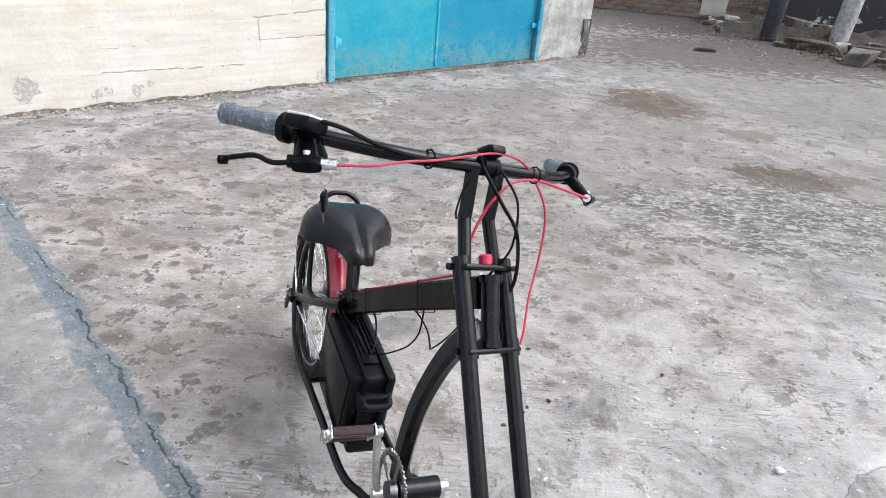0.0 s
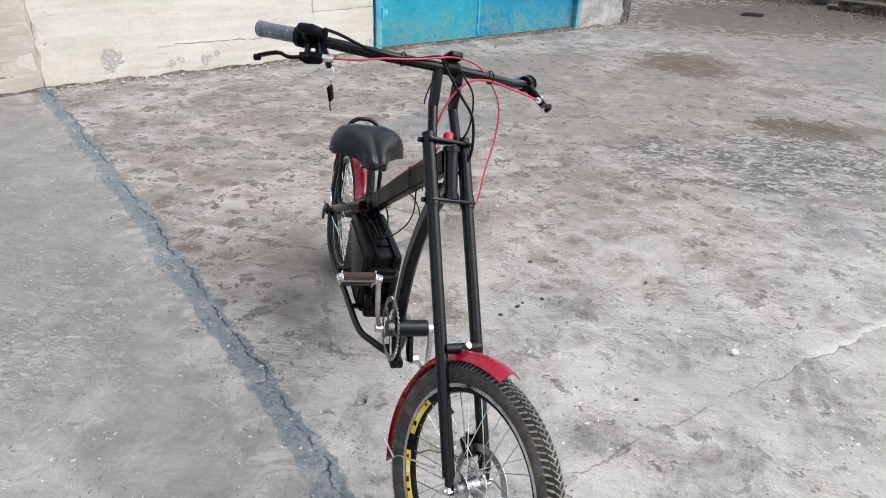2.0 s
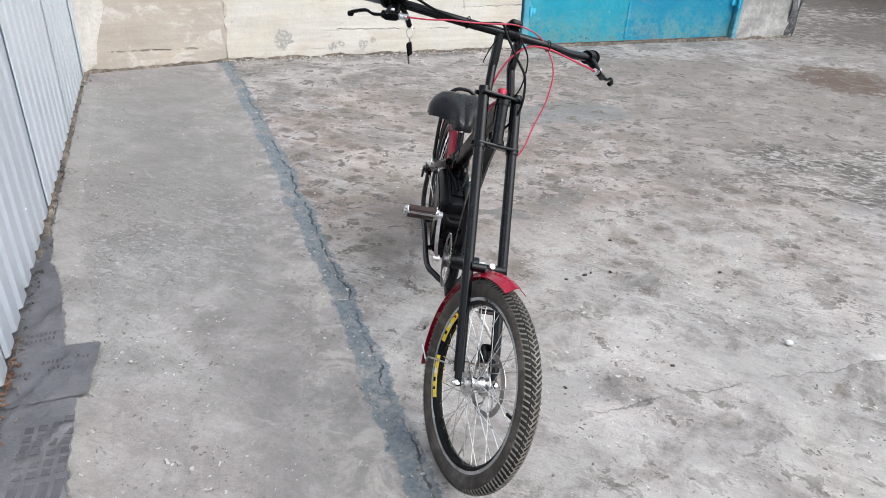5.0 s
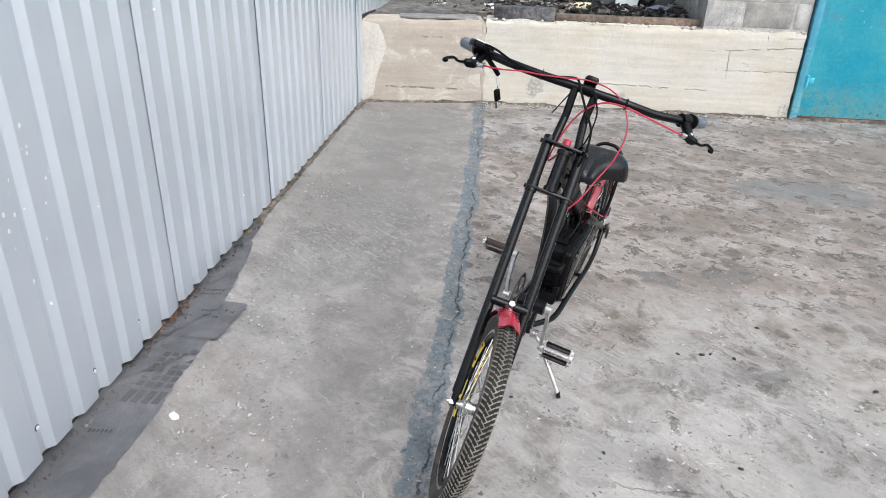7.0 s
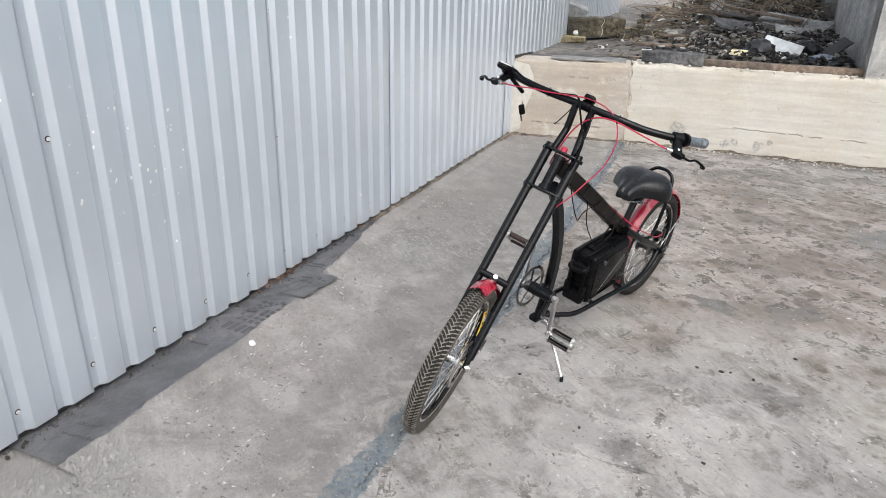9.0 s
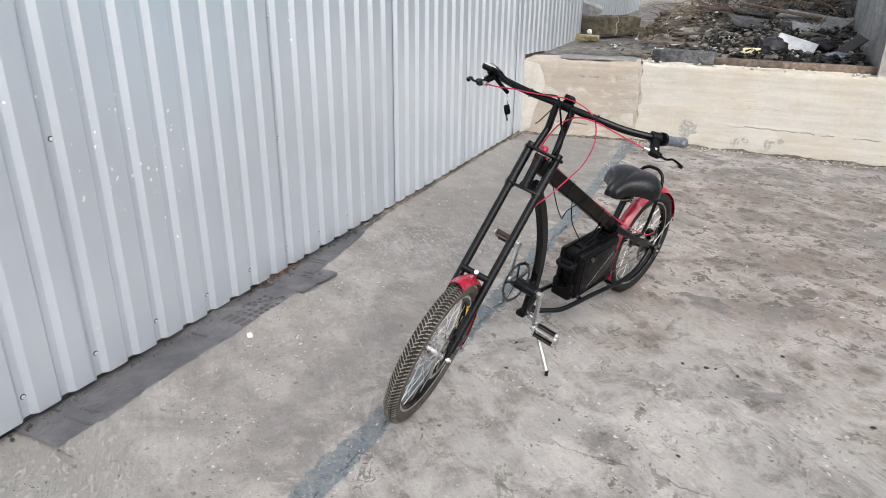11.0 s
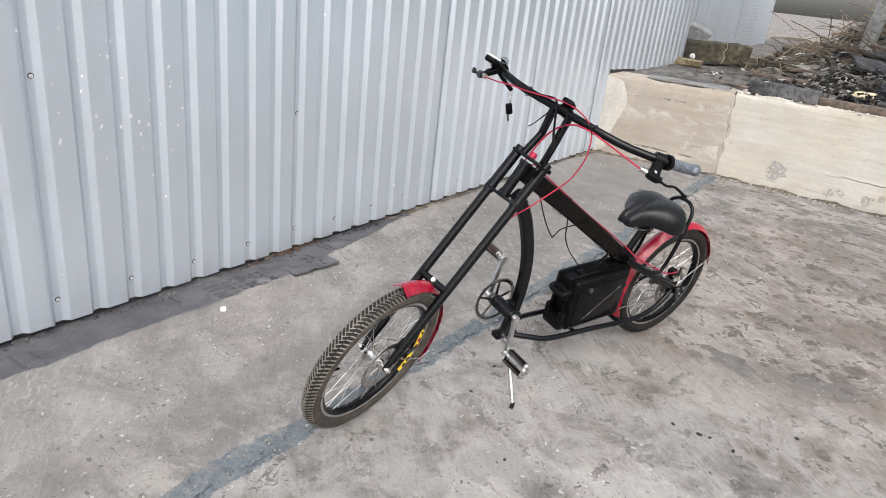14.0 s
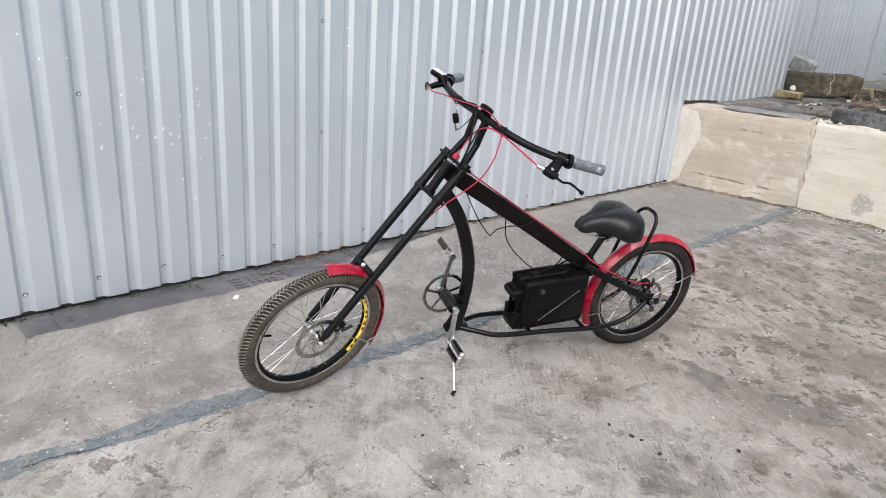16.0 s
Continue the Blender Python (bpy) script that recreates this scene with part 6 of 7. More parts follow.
# ---- the membrane along the fence foot ----
def membrane_z(u, d):
    """The sheet's gentle waves, with one long fold where a second piece laps over the first."""
    z = 0.006 + 0.004 * noise.noise(Vector((u * 3.1, d * 5, 0))) + 0.0015 * noise.noise(Vector((u * 14, d * 14, 3)))
    for u0, d0, lean_, high, wide_ in ((-0.93, 0.16, 0.75, 0.016, 0.011), (-0.70, 0.10, 0.55, 0.012, 0.012), (-0.62, 0.19, -0.6, 0.010, 0.012), (-1.02, 0.06, 0.9, 0.010, 0.012), (-0.35, 0.07, 0.5, 0.010, 0.012), (-1.75, 0.12, -0.4, 0.007, 0.016)):
        z += high * math.exp(-((d - d0 - (u - u0) * lean_) / wide_) ** 2) * math.exp(-((u - u0) / 0.15) ** 2)
    z += 0.006 * math.exp(-((d - 0.06 - (u + 1.55) * 0.5) / 0.020) ** 2) * math.exp(-((u + 1.5) / 0.2) ** 2)
    return z + 0.002


def membrane(edge, lift, seed):
    bm = bmesh.new()
    lo, hi = edge[0][0], edge[-1][0]
    n, k = max(12, int((hi - lo) / 0.012)), 16
    rows = []
    for i in range(n + 1):
        u = lo + (hi - lo) * i / n
        w = edge[-1][1]
        for (a, wa), (b, wb) in zip(edge, edge[1:]):
            if a <= u <= b:
                w = wa + (wb - wa) * (u - a) / (b - a)
        w += 0.012 * noise.noise(Vector((u * 8, 0, seed))) + 0.006 * noise.noise(Vector((u * 27, 0, seed + 3))) + 0.005 * noise.noise(Vector((u * 70, 1, seed)))
        row = []
        for j in range(k + 1):
            d = -0.06 + (w + 0.06) * j / k
            row.append(bm.verts.new((u, d, membrane_z(u, d) + lift - (0.004 if j == k and not lift else 0))))
        rows.append(row)
    for i in range(n):
        for j in range(k):
            bm.faces.new((rows[i][j], rows[i + 1][j], rows[i + 1][j + 1], rows[i][j + 1]))
    bmesh.ops.solidify(bm, geom=list(bm.faces), thickness=0.0015)
    return bm


sheet = part("membrane_strip", membrane([(-2.03, 0.197), (-1.85, 0.205), (-1.67, 0.193), (-1.5, 0.196), (-1.37, 0.204), (-1.2, 0.206), (-1.04, 0.197), (-0.80, 0.197), (-0.60, 0.16), (-0.44, 0.143), (-0.25, 0.118), (-0.04, 0.09), (0.05, 0.06), (0.4, 0.03)], 0.0, 1.0), MEMBRANE)
sheet.matrix_basis = FENCE.copy()
tagged(sheet, "creased grey plastic membrane lying along the fence foot", "membrane")
flap = part("membrane_flap", membrane([(-0.785, 0.220), (-0.70, 0.226), (-0.56, 0.243), (-0.525, 0.240)], 0.004, 5.0), MEMBRANE)
flap.matrix_basis = FENCE.copy()
tagged(flap, "short second piece of grey membrane lapped over the strip", "membrane")
rng = random.Random(5)


def broken_lip(edge, seed):
    """The strip's ragged edge, which stands a little over the membrane and tapers into the yard."""
    bm = bmesh.new()
    lo, hi = edge[0][0], edge[-1][0]
    n = int((hi - lo) / 0.010)
    rows = []
    for i in range(n + 1):
        u = lo + (hi - lo) * i / n
        w = edge[-1][1]
        for (a, wa), (b, wb) in zip(edge, edge[1:]):
            if a <= u <= b:
                w = wa + (wb - wa) * (u - a) / (b - a)
        w += 0.010 * noise.noise(Vector((u * 7, 2, seed))) + 0.008 * noise.noise(Vector((u * 26, 5, seed))) + 0.006 * noise.noise(Vector((u * 70, 9, seed))) - 0.010
        high = 0.0135 + 0.005 * noise.noise(Vector((u * 9, 0, seed)))
        row = []
        for d, z in ((0.0, -0.012), (0.0015, high * 0.7), (0.007, high), (0.03, high * 0.85), (0.07, high * 0.4), (0.12, -0.012)):
            j = 0.003 * noise.noise(Vector((u * 55, d * 40, seed)))
            row.append(bm.verts.new(FENCE @ Vector((u, w + d + j, z + (j if z > 0 else 0)))))
        rows.append(row)
    for a, b in zip(rows, rows[1:]):
        for j in range(len(a) - 1):
            bm.faces.new((a[j], b[j], b[j + 1], a[j + 1]))
    return bm


for k, edge in enumerate(([(-2.035, 0.197), (-1.85, 0.205), (-1.67, 0.193), (-1.5, 0.196), (-1.37, 0.204), (-1.2, 0.206), (-1.04, 0.197), (-0.80, 0.197)], [(-0.52, 0.15), (-0.44, 0.143), (-0.25, 0.118), (-0.04, 0.09), (0.05, 0.06), (0.4, 0.03), (2.6, 0.02)])):
    tagged(part("slab_lip", broken_lip(edge, 3.0 + k), CONCRETE), "ragged broken edge of the concrete strip", "trim", kind="structure")


def print_bar(host, u, d, lx, ly, turn=0, lift=0.0):
    part("print_bar", moved(box((lx, ly, 0.0008), (0, 0, membrane_z(u, d) + lift + 0.0014)), Matrix.Translation((u, d, 0)) @ pose(0, 0, 0, 0, 0, turn)), MEMBRANE_PRINT, host, smooth=False)


for i in range(6):
    for j in range(4):
        if j * 0.033 + 0.075 + i * 0.002 < 0.19:
            print_bar(sheet, -1.065 + i * 0.034, 0.075 + j * 0.033 + i * 0.002, 0.021, 0.021, 6)
for j in range(4):
    print_bar(sheet, -1.13, 0.070 + j * 0.034, 0.062, 0.022, 6)
def print_word(host, word, u, d, size):
    """A word printed across the membrane; its reader stands at the fence."""
    data = bpy.data.curves.new("word", "FONT")
    data.body, data.size, data.resolution_u = word, size, 2
    text = bpy.data.objects.new("word", data)
    bm = bmesh.new()
    bm.from_mesh(text.to_mesh())
    text.to_mesh_clear()
    bpy.data.objects.remove(text)
    for v in bm.verts:
        a, b = u - v.co.y - 0.10 * v.co.x, d - v.co.x
        v.co = (a, b, membrane_z(a, b) + 0.0012)
    part("printed_word", bm, MEMBRANE_PRINT, host, "black word %s printed on the membrane" % word, smooth=False)


print_word(sheet, "МЕМБРАНА", -1.897, 0.187, 0.0205)
print_word(sheet, "НАРУЖУ", -1.842, 0.160, 0.0205)
for host, u0, d0, count, lift in ((sheet, -1.902, 0.000, 3, 0), (sheet, -1.30, 0.04, 6, 0), (sheet, -0.47, 0.03, 7, 0), (sheet, -0.44, 0.03, 7, 0),
                                  (flap, -0.60, 0.09, 5, 0.004), (flap, -0.645, 0.02, 4, 0.004), (flap, -0.645, 0.11, 5, 0.004), (flap, -0.60, 0.185, 3, 0.004)):
    for c in range(count):
        print_bar(host, u0 + 0.001 * c, d0 + c * 0.0125, (0.015, 0.012, 0.015)[c % 3], (0.007, 0.005, 0.008)[(c * 2) % 3], 4, lift)


# brown leaves and dirt caught against the fence beside the flap
bm, rng = bmesh.new(), random.Random(17)
for k in range(64):
    u = rng.gauss(-0.64, 0.10)
    d = abs(rng.gauss(0.0, 0.014)) - 0.004
    l, w = rng.uniform(0.004, 0.018), rng.uniform(0.003, 0.008)
    m = Matrix.Translation((u, d, membrane_z(u, d) + 0.005 + rng.uniform(0.0, 0.014) * max(0.0, 1 - d / 0.05))) @ Euler((rng.gauss(0, 0.5), rng.gauss(0, 0.5), rng.random() * 6.3)).to_matrix().to_4x4()
    top = [bm.verts.new(m @ Vector(q)) for q in ((-l, 0, 0.002), (0, -w, -0.001), (l, 0, 0.003), (0, w, -0.001))]
    low = [bm.verts.new(v.co - Vector((0, 0, 0.0018))) for v in top]
    bm.faces.new(top)
    bm.faces.new(low[::-1])
    for a in range(4):
        bm.faces.new((top[a], low[a], low[(a + 1) % 4], top[(a + 1) % 4]))
ob = part("leaf_litter", bm, LEAF, smooth=False)
ob.matrix_basis = FENCE.copy()
tagged(ob, "dry brown leaves and dirt caught at the fence foot", "leaf litter", kind="stuff")

# ---- loose things on the yard ----
def rough_stone(size, seed):
    """A broken stone with flat, chipped faces."""
    r2 = random.Random(seed)
    bm = bmesh.new()
    bmesh.ops.create_cube(bm, size=0.84)
    for v in bm.verts:
        v.co += Vector((r2.uniform(-0.16, 0.16), r2.uniform(-0.16, 0.16), r2.uniform(-0.14, 0.10)))
    bmesh.ops.bevel(bm, geom=bm.edges[:], offset=0.08, segments=2, profile=0.6, affect="EDGES")
    bmesh.ops.subdivide_edges(bm, edges=[e for e in bm.edges if e.calc_length() > 0.2], cuts=3, use_grid_fill=True)
    for v in bm.verts:
        v.co += v.co.normalized() * (0.05 * noise.noise(v.co * 5 + Vector((seed, 0, 0))) + 0.025 * noise.noise(v.co * 13 + Vector((0, seed, 0))))
    bm.transform(Matrix.Diagonal((*size, 1)))
    return bm


def stone(name, at, size, seed, material, label, category="stone", group="", turn=0, sub=2, sink=0.08):
    ob = part(name, lump(size, seed, 0.35, sub) if max(size) < 0.07 else rough_stone(size, seed), material)
    ob.matrix_basis = pose(at[0], at[1], at[2] + size[2] * (0.42 - sink), 0, 0, turn)
    return tagged(ob, label, category, group)


for i, (x, y, s) in enumerate(((0.223, 1.573, 0.012), (0.282, 1.637, 0.015), (0.30, 1.666, 0.010), (0.372, 1.706, 0.013), (0.325, 1.983, 0.013), (0.005, 0.915, 0.010), (-0.152, 1.042, 0.011), (0.361, 0.935, 0.010), (0.657, 1.188, 0.011), (0.78, 1.9, 0.014))):
    stone("dark_clod", (x, y, 0), (s * 1.6, s, s * 0.55), i, COAL, "small dark clod of dirt on the concrete", "clod", "clods on the yard", turn=i * 47)
for i, (x, y, s) in enumerate(((0.568, 1.070, 0.012), (0.612, 0.824, 0.010), (0.939, 1.042, 0.011), (0.071, 0.774, 0.011), (0.286, 0.798, 0.009), (0.563, 1.724, 0.012), (0.386, -0.185, 0.011), (0.958, 0.849, 0.010), (-0.35, -0.02, 0.012), (-0.12, -0.05, 0.009))):
    stone("pale_chip", (x, y, 0), (s * 0.95, s * 0.6, s * 0.3), i + 20, PALE_STONE, "small pale chip of concrete on the yard", "chip", "chips on the yard", turn=i * 61)
stone("white_pebble", (1.018, 1.484, 0), (0.030, 0.024, 0.020), 3, PALE, "small white pebble on the concrete", "pebble")
stone("white_scrap", (-0.588, 0.036, 0.0), (0.050, 0.030, 0.014), 8, PALE, "crumpled white paper scrap beside the membrane", "paper scrap", sub=2)
grit = bmesh.new()
for i in range(900):
    u, v = rng.random(), rng.random()
    if i % 3 == 0:
        x, y = -3.0 + 3.7 * u + rng.gauss(0, 0.06), 3.75 - 4.05 * u + rng.gauss(0, 0.06)
    elif i % 3 == 1:
        x, y = rng.uniform(-1.5, 2.2), rng.uniform(-0.4, 4.5)
    else:
        w = FENCE @ Vector((rng.uniform(-2.6, 2.8), 0.20 + abs(rng.gauss(0, 0.12)), 0))
        x, y = w.x, w.y
    s = 0.0025 + 0.006 * rng.random() ** 3
    m = Matrix.Translation((x, y, s * 0.3)) @ Euler((rng.random() * 6, rng.random() * 6, rng.random() * 6)).to_matrix().to_4x4() @ Matrix.Diagonal((s, s * 0.7, s * 0.6, 1))
    bmesh.ops.create_icosphere(grit, subdivisions=1, radius=1.0, matrix=m) if i < 900 else None
tagged(part("grit", grit, PALE_STONE, smooth=False), "scattered fine grit and crumbs on the concrete", "grit", kind="stuff")

dirt = bmesh.new()
for i in range(600):
    w = FENCE @ Vector((rng.uniform(-2.2, 2.9), abs(rng.gauss(0, 0.020)), 0.016))
    s = 0.002 + 0.010 * rng.random() ** 4
    m = Matrix.Translation((w.x, w.y, 0.009 + s * 0.4)) @ Euler((rng.random() * 6, rng.random() * 6, rng.random() * 6)).to_matrix().to_4x4() @ Matrix.Diagonal((s, s * 0.7, s * 0.5, 1))
    bmesh.ops.create_icosphere(dirt, subdivisions=1, radius=1.0, matrix=m)
tagged(part("fence_foot_dirt", dirt, EARTH, smooth=False), "crumbs of brown dirt along the fence foot", "dirt", kind="stuff")

# ---- the far corner: brick wall, posts, black wall and rubble ----
bw = new("wall_brick")
bw.matrix_basis = pose(1.3, 12.55, 0, 0, 0, -7)
tagged(bw, "old red and yellow brick wall with pale mortar", "wall", kind="structure")
part("mortar_bed", box((3.75, 0.24, 2.4), (1.86, 0.135, 1.2)), MORTAR, bw)
bme = box((0.235, 0.05, 0.065), bevel=0.005, segments=1)
brick_mesh = bpy.data.meshes.new("brick")
bme.to_mesh(brick_mesh)
bme.free()
brick_mesh.materials.append(BRICK)
for row in range(15):
    for k in range(15):
        x = 0.06 + k * 0.25 + (0.125 if row % 2 else 0)
        if x + 0.12 > 3.78:
            continue
        b = new("brick", brick_mesh)
        b.parent = bw
        b.matrix_basis = pose(x, 0.028 + rng.uniform(-0.012, 0.010), 0.036 + row * 0.077, 0, 0, rng.uniform(-1, 1))
patch = part("plaster_patch", moved(slab_block((0.42, 0.02, 0.55), 6.0, 0.012, 0.004, 5), Matrix.Translation((2.85, -0.004, 0.06))), WHITEWASH, bw, "pale plaster left on the bricks")
ob = part("wall_black", uneven_wall(6.0, 2.4, 0.25, 33.0, 0.15, 0.01), BLACK_WALL)
ob.matrix_basis = pose(4.98, 11.75, 0, 0, 0, -5)
tagged(ob, "black painted wall with white flaked patches", "wall", kind="structure")


def post(name, at, top, r, material, label, square=False):
    p0, p1 = Vector(at), Vector(top)
    if square:
        bm = sweep([p0, p0.lerp(p1, 0.5), p1], bar_section(2 * r, 2 * r, 0.02))
    else:
        bm = tube([p0, p0.lerp(p1, 0.35), p1], r, 16)
    return tagged(part(name, bm, material), label, "post")


post("steel_post", (4.38, 10.35, -0.02), (4.46, 10.32, 2.6), 0.12, POST_BLUE, "thick blue-black painted steel post")
post("concrete_post", (5.58, 10.72, -0.02), (5.72, 10.68, 2.6), 0.135, POST_GREY, "round grey concrete post", False)
for i, (x, y, sx, sy, sz, mat_, lab) in enumerate((
        (5.15, 11.25, 0.36, 0.30, 0.30, ROUGH_STONE, "rough grey rubble stone by the black wall"),
        (5.55, 11.2, 0.42, 0.30, 0.26, ROUGH_STONE, "rough grey rubble stone by the black wall"),
        (4.30, 11.72, 0.42, 0.24, 0.20, PALE_STONE, "pale broken stone at the brick wall's foot"),
        (4.02, 11.45, 0.7, 0.36, 0.09, PALE_STONE, "flat broken slab at the brick wall's foot"),
        (4.75, 9.65, 0.75, 0.30, 0.16, MOSSY, "mossy broken kerb stone"),
        (5.35, 9.45, 0.60, 0.30, 0.18, MOSSY, "mossy broken kerb stone"),
        (4.95, 8.85, 0.42, 0.34, 0.22, ROUGH_STONE, "rough brownish stone in the rubble"),
        (5.45, 8.75, 0.46, 0.34, 0.26, ROUGH_STONE, "rough brownish stone in the rubble"),
        (6.0, 9.6, 0.8, 0.5, 0.2, ROUGH_STONE, "rough grey stone in the rubble"))):
    stone("rubble_stone", (x, y, 0), (sx, sy, sz), i + 20, mat_, lab, "stone", "rubble in the yard's corner", turn=i * 37)
for i in range(46):
    x, y = rng.choice(((4.6, 11.4), (5.3, 11.2), (5.0, 9.5), (5.5, 9.1), (6.2, 9.8), (4.2, 11.8), (5.9, 10.9)))
    s = rng.uniform(0.07, 0.26)
    stone("rubble_stone", (x + rng.gauss(0, 0.45), y + rng.gauss(0, 0.28), 0), (s, s * rng.uniform(0.6, 0.9), s * rng.uniform(0.3, 0.6)), i + 200, rng.choice((ROUGH_STONE, MOSSY, EARTH, PALE_STONE)), "broken stone in the yard's dirty corner", "stone", "rubble in the yard's corner", turn=rng.uniform(0, 360))
stone("tyre_scrap", (3.02, 8.85, 0), (0.30, 0.14, 0.05), 55, COAL, "flat black scrap lying on the concrete", "scrap")


def leaf_litter(points, material, seed, size=(0.02, 0.05)):
    r2 = random.Random(seed)
    verts, faces = [], []
    for x, y, z in points:
        s = r2.uniform(*size)
        m = Matrix.Translation((x, y, z)) @ Euler((r2.gauss(0, 0.35), r2.gauss(0, 0.35), r2.random() * 6.3)).to_matrix().to_4x4()
        i = len(verts)
        for p in ((-s, 0, 0), (-s * 0.2, s * 0.45, s * 0.12), (s, 0, 0.02 * s), (-s * 0.2, -s * 0.45, s * 0.1)):
            verts.append(tuple(m @ Vector(p)))
        faces.append((i, i + 1, i + 2, i + 3))
    me = bpy.data.meshes.new("litter")
    me.from_pydata(verts, [], faces)
    bm = bmesh.new()
    bm.from_mesh(me)
    bpy.data.meshes.remove(me)
    return bm


pts = []
for i in range(2600):
    c = rng.choice(((4.55, 10.3, 0.5), (5.3, 10.3, 0.6), (5.1, 9.6, 0.6), (4.9, 9.2, 0.5), (5.9, 9.0, 0.7)))
    pts.append((c[0] + rng.gauss(0, c[2] * 0.5), c[1] + rng.gauss(0, c[2] * 0.4), 0.01 + 0.05 * rng.random()))
tagged(part("leaf_litter", leaf_litter(pts, LEAF, 3, (0.010, 0.028)), LEAF, smooth=False), "drift of dead brown leaves among the rubble", "leaves", kind="stuff")

def yard_bits(count, seed, size, spread):
    """Small angular crumbs lying about the far yard."""
    r2 = random.Random(seed)
    verts, faces = [], []
    for k in range(count):
        x, y = spread(r2)
        s = r2.uniform(*size)
        m = Matrix.Translation((x, y, s * 0.2)) @ Euler((r2.gauss(0, 0.3), r2.gauss(0, 0.3), r2.random() * 6.3)).to_matrix().to_4x4()
        b = len(verts)
        for sx, sy, sz in ((-1, -1, -1), (1, -1, -1), (1, 1, -1), (-1, 1, -1), (-1, -1, 1), (1, -1, 1), (1, 1, 1), (-1, 1, 1)):
            verts.append(tuple(m @ Vector((sx * s * r2.uniform(0.5, 1), sy * s * r2.uniform(0.3, 0.8), sz * s * 0.25))))
        faces += [(b, b + 3, b + 2, b + 1), (b + 4, b + 5, b + 6, b + 7), (b, b + 1, b + 5, b + 4), (b + 1, b + 2, b + 6, b + 5), (b + 2, b + 3, b + 7, b + 6), (b + 3, b, b + 4, b + 7)]
    me = bpy.data.meshes.new("crumbs")
    me.from_pydata(verts, [], faces)
    bm = bmesh.new()
    bm.from_mesh(me)
    bpy.data.meshes.remove(me)
    return bm


for name_, count, seed, size, mat_, label_ in (("dark_crumbs", 900, 31, (0.003, 0.012), DIRT, "dark crumbs and leaf bits strewn over the far yard"), ("pale_crumbs", 260, 32, (0.005, 0.020), PALE_STONE, "pale chips strewn over the far yard")):
    ob = part(name_, yard_bits(count, seed, size, lambda r: (5.1 + r.gauss(0, 1.2), 10.2 + r.gauss(0, 1.0))), mat_, smooth=False)
    tagged(ob, label_, "litter", kind="stuff")
dirt_heap = bmesh.new()
gx2, gy2 = 40, 16
cols2 = []
for i in range(gx2 + 1):
    col = []
    for j in range(gy2 + 1):
        x, y = 3.6 + 4.4 * i / gx2, 10.6 + 1.5 * j / gy2
        edge = min(i, gx2 - i) / 6, min(j, (gy2 - j) * 3) / 4
        z = -0.03 + (0.10 + 0.16 * abs(noise.noise(Vector((x * 2.1, y * 2.6, 4)))) + 0.06 * noise.noise(Vector((x * 7, y * 7, 1)))) * min(1, *edge)
        col.append(dirt_heap.verts.new((x, y, z)))
    cols2.append(col)
for i in range(gx2):
    for j in range(gy2):
        dirt_heap.faces.new((cols2[i][j], cols2[i + 1][j], cols2[i + 1][j + 1], cols2[i][j + 1]))
tagged(part("dirt_heap", dirt_heap, DIRT), "low heap of dark earth along the black wall", "earth heap", kind="stuff")

# ---- things on the terrace ----
block = part("concrete_block", slab_block((0.74, 0.34, 0.21), 2.0, 0.012, 0.02), MOSSY)
block.matrix_basis = pose(-5.10, 4.78, 0.735, 0, 0, 80)
tagged(block, "broken mossy concrete block with a crack", "concrete block")
part("crack_mortar", sweep(smooth_line([(0.05, -0.171, 0.0), (0.075, -0.173, 0.06), (0.055, -0.172, 0.12), (0.085, -0.172, 0.17), (0.07, -0.165, 0.212), (0.06, -0.05, 0.214)], 3), [(0.006, 0.004), (-0.006, 0.004), (-0.006, -0.004), (0.006, -0.004)]), PALE_STONE, block, "pale broken crack down the block")
part("crack_mortar", sweep(smooth_line([(0.05, 0.171, 0.0), (0.075, 0.173, 0.06), (0.055, 0.172, 0.12), (0.085, 0.172, 0.17), (0.07, 0.165, 0.212), (0.06, 0.05, 0.214)], 3), [(0.006, 0.004), (-0.006, 0.004), (-0.006, -0.004), (0.006, -0.004)]), PALE_STONE, block, "pale broken crack down the block")
ob = part("tarred_block", slab_block((0.52, 0.17, 0.10), 5.0, 0.006, 0.012), TAR)
ob.matrix_basis = WALL @ pose(0.32, 0.15, TERRACE - 0.004, 0, 0, -3)
tagged(ob, "black tar-coated block lying on the wall top", "block")
ob = part("wooden_sill", slab_block((1.20, 0.12, 0.055), 6.0, 0.004, 0.006), PLANK)
ob.matrix_basis = WALL @ pose(1.18, 0.17, TERRACE - 0.006, 0, 0, 0.5)
tagged(ob, "weathered brown timber sill along the wall top", "timber")
stone("yellow_stone", (-4.78, 4.35, TERRACE + 0.01), (0.36, 0.20, 0.075), 71, YELLOW_STONE, "flat yellowish stone slab by the fence", "stone", turn=40)
stone("white_cup", (-4.84, 4.40, TERRACE + 0.075), (0.06, 0.06, 0.06), 75, PALE, "crumpled white plastic cup on the stone", "cup")
stone("yellow_stone", (-5.25, 5.45, TERRACE + 0.03), (0.32, 0.26, 0.12), 72, YELLOW_STONE, "rough yellowish stone beside the block", "stone", turn=10)
stone("dark_stone", (-4.72, 5.02, TERRACE + 0.01), (0.16, 0.14, 0.09), 73, MOSSY, "small dark stone before the block", "stone")
ob = part("steel_box_section", box((0.24, 0.15, 0.15), (0, 0, 0.075), bevel=0.006), TIN)
ob.matrix_basis = pose(-5.24, 4.62, 0.945, 18, 22, 60)
tagged(ob, "grey box section leaning on the broken block", "box section")


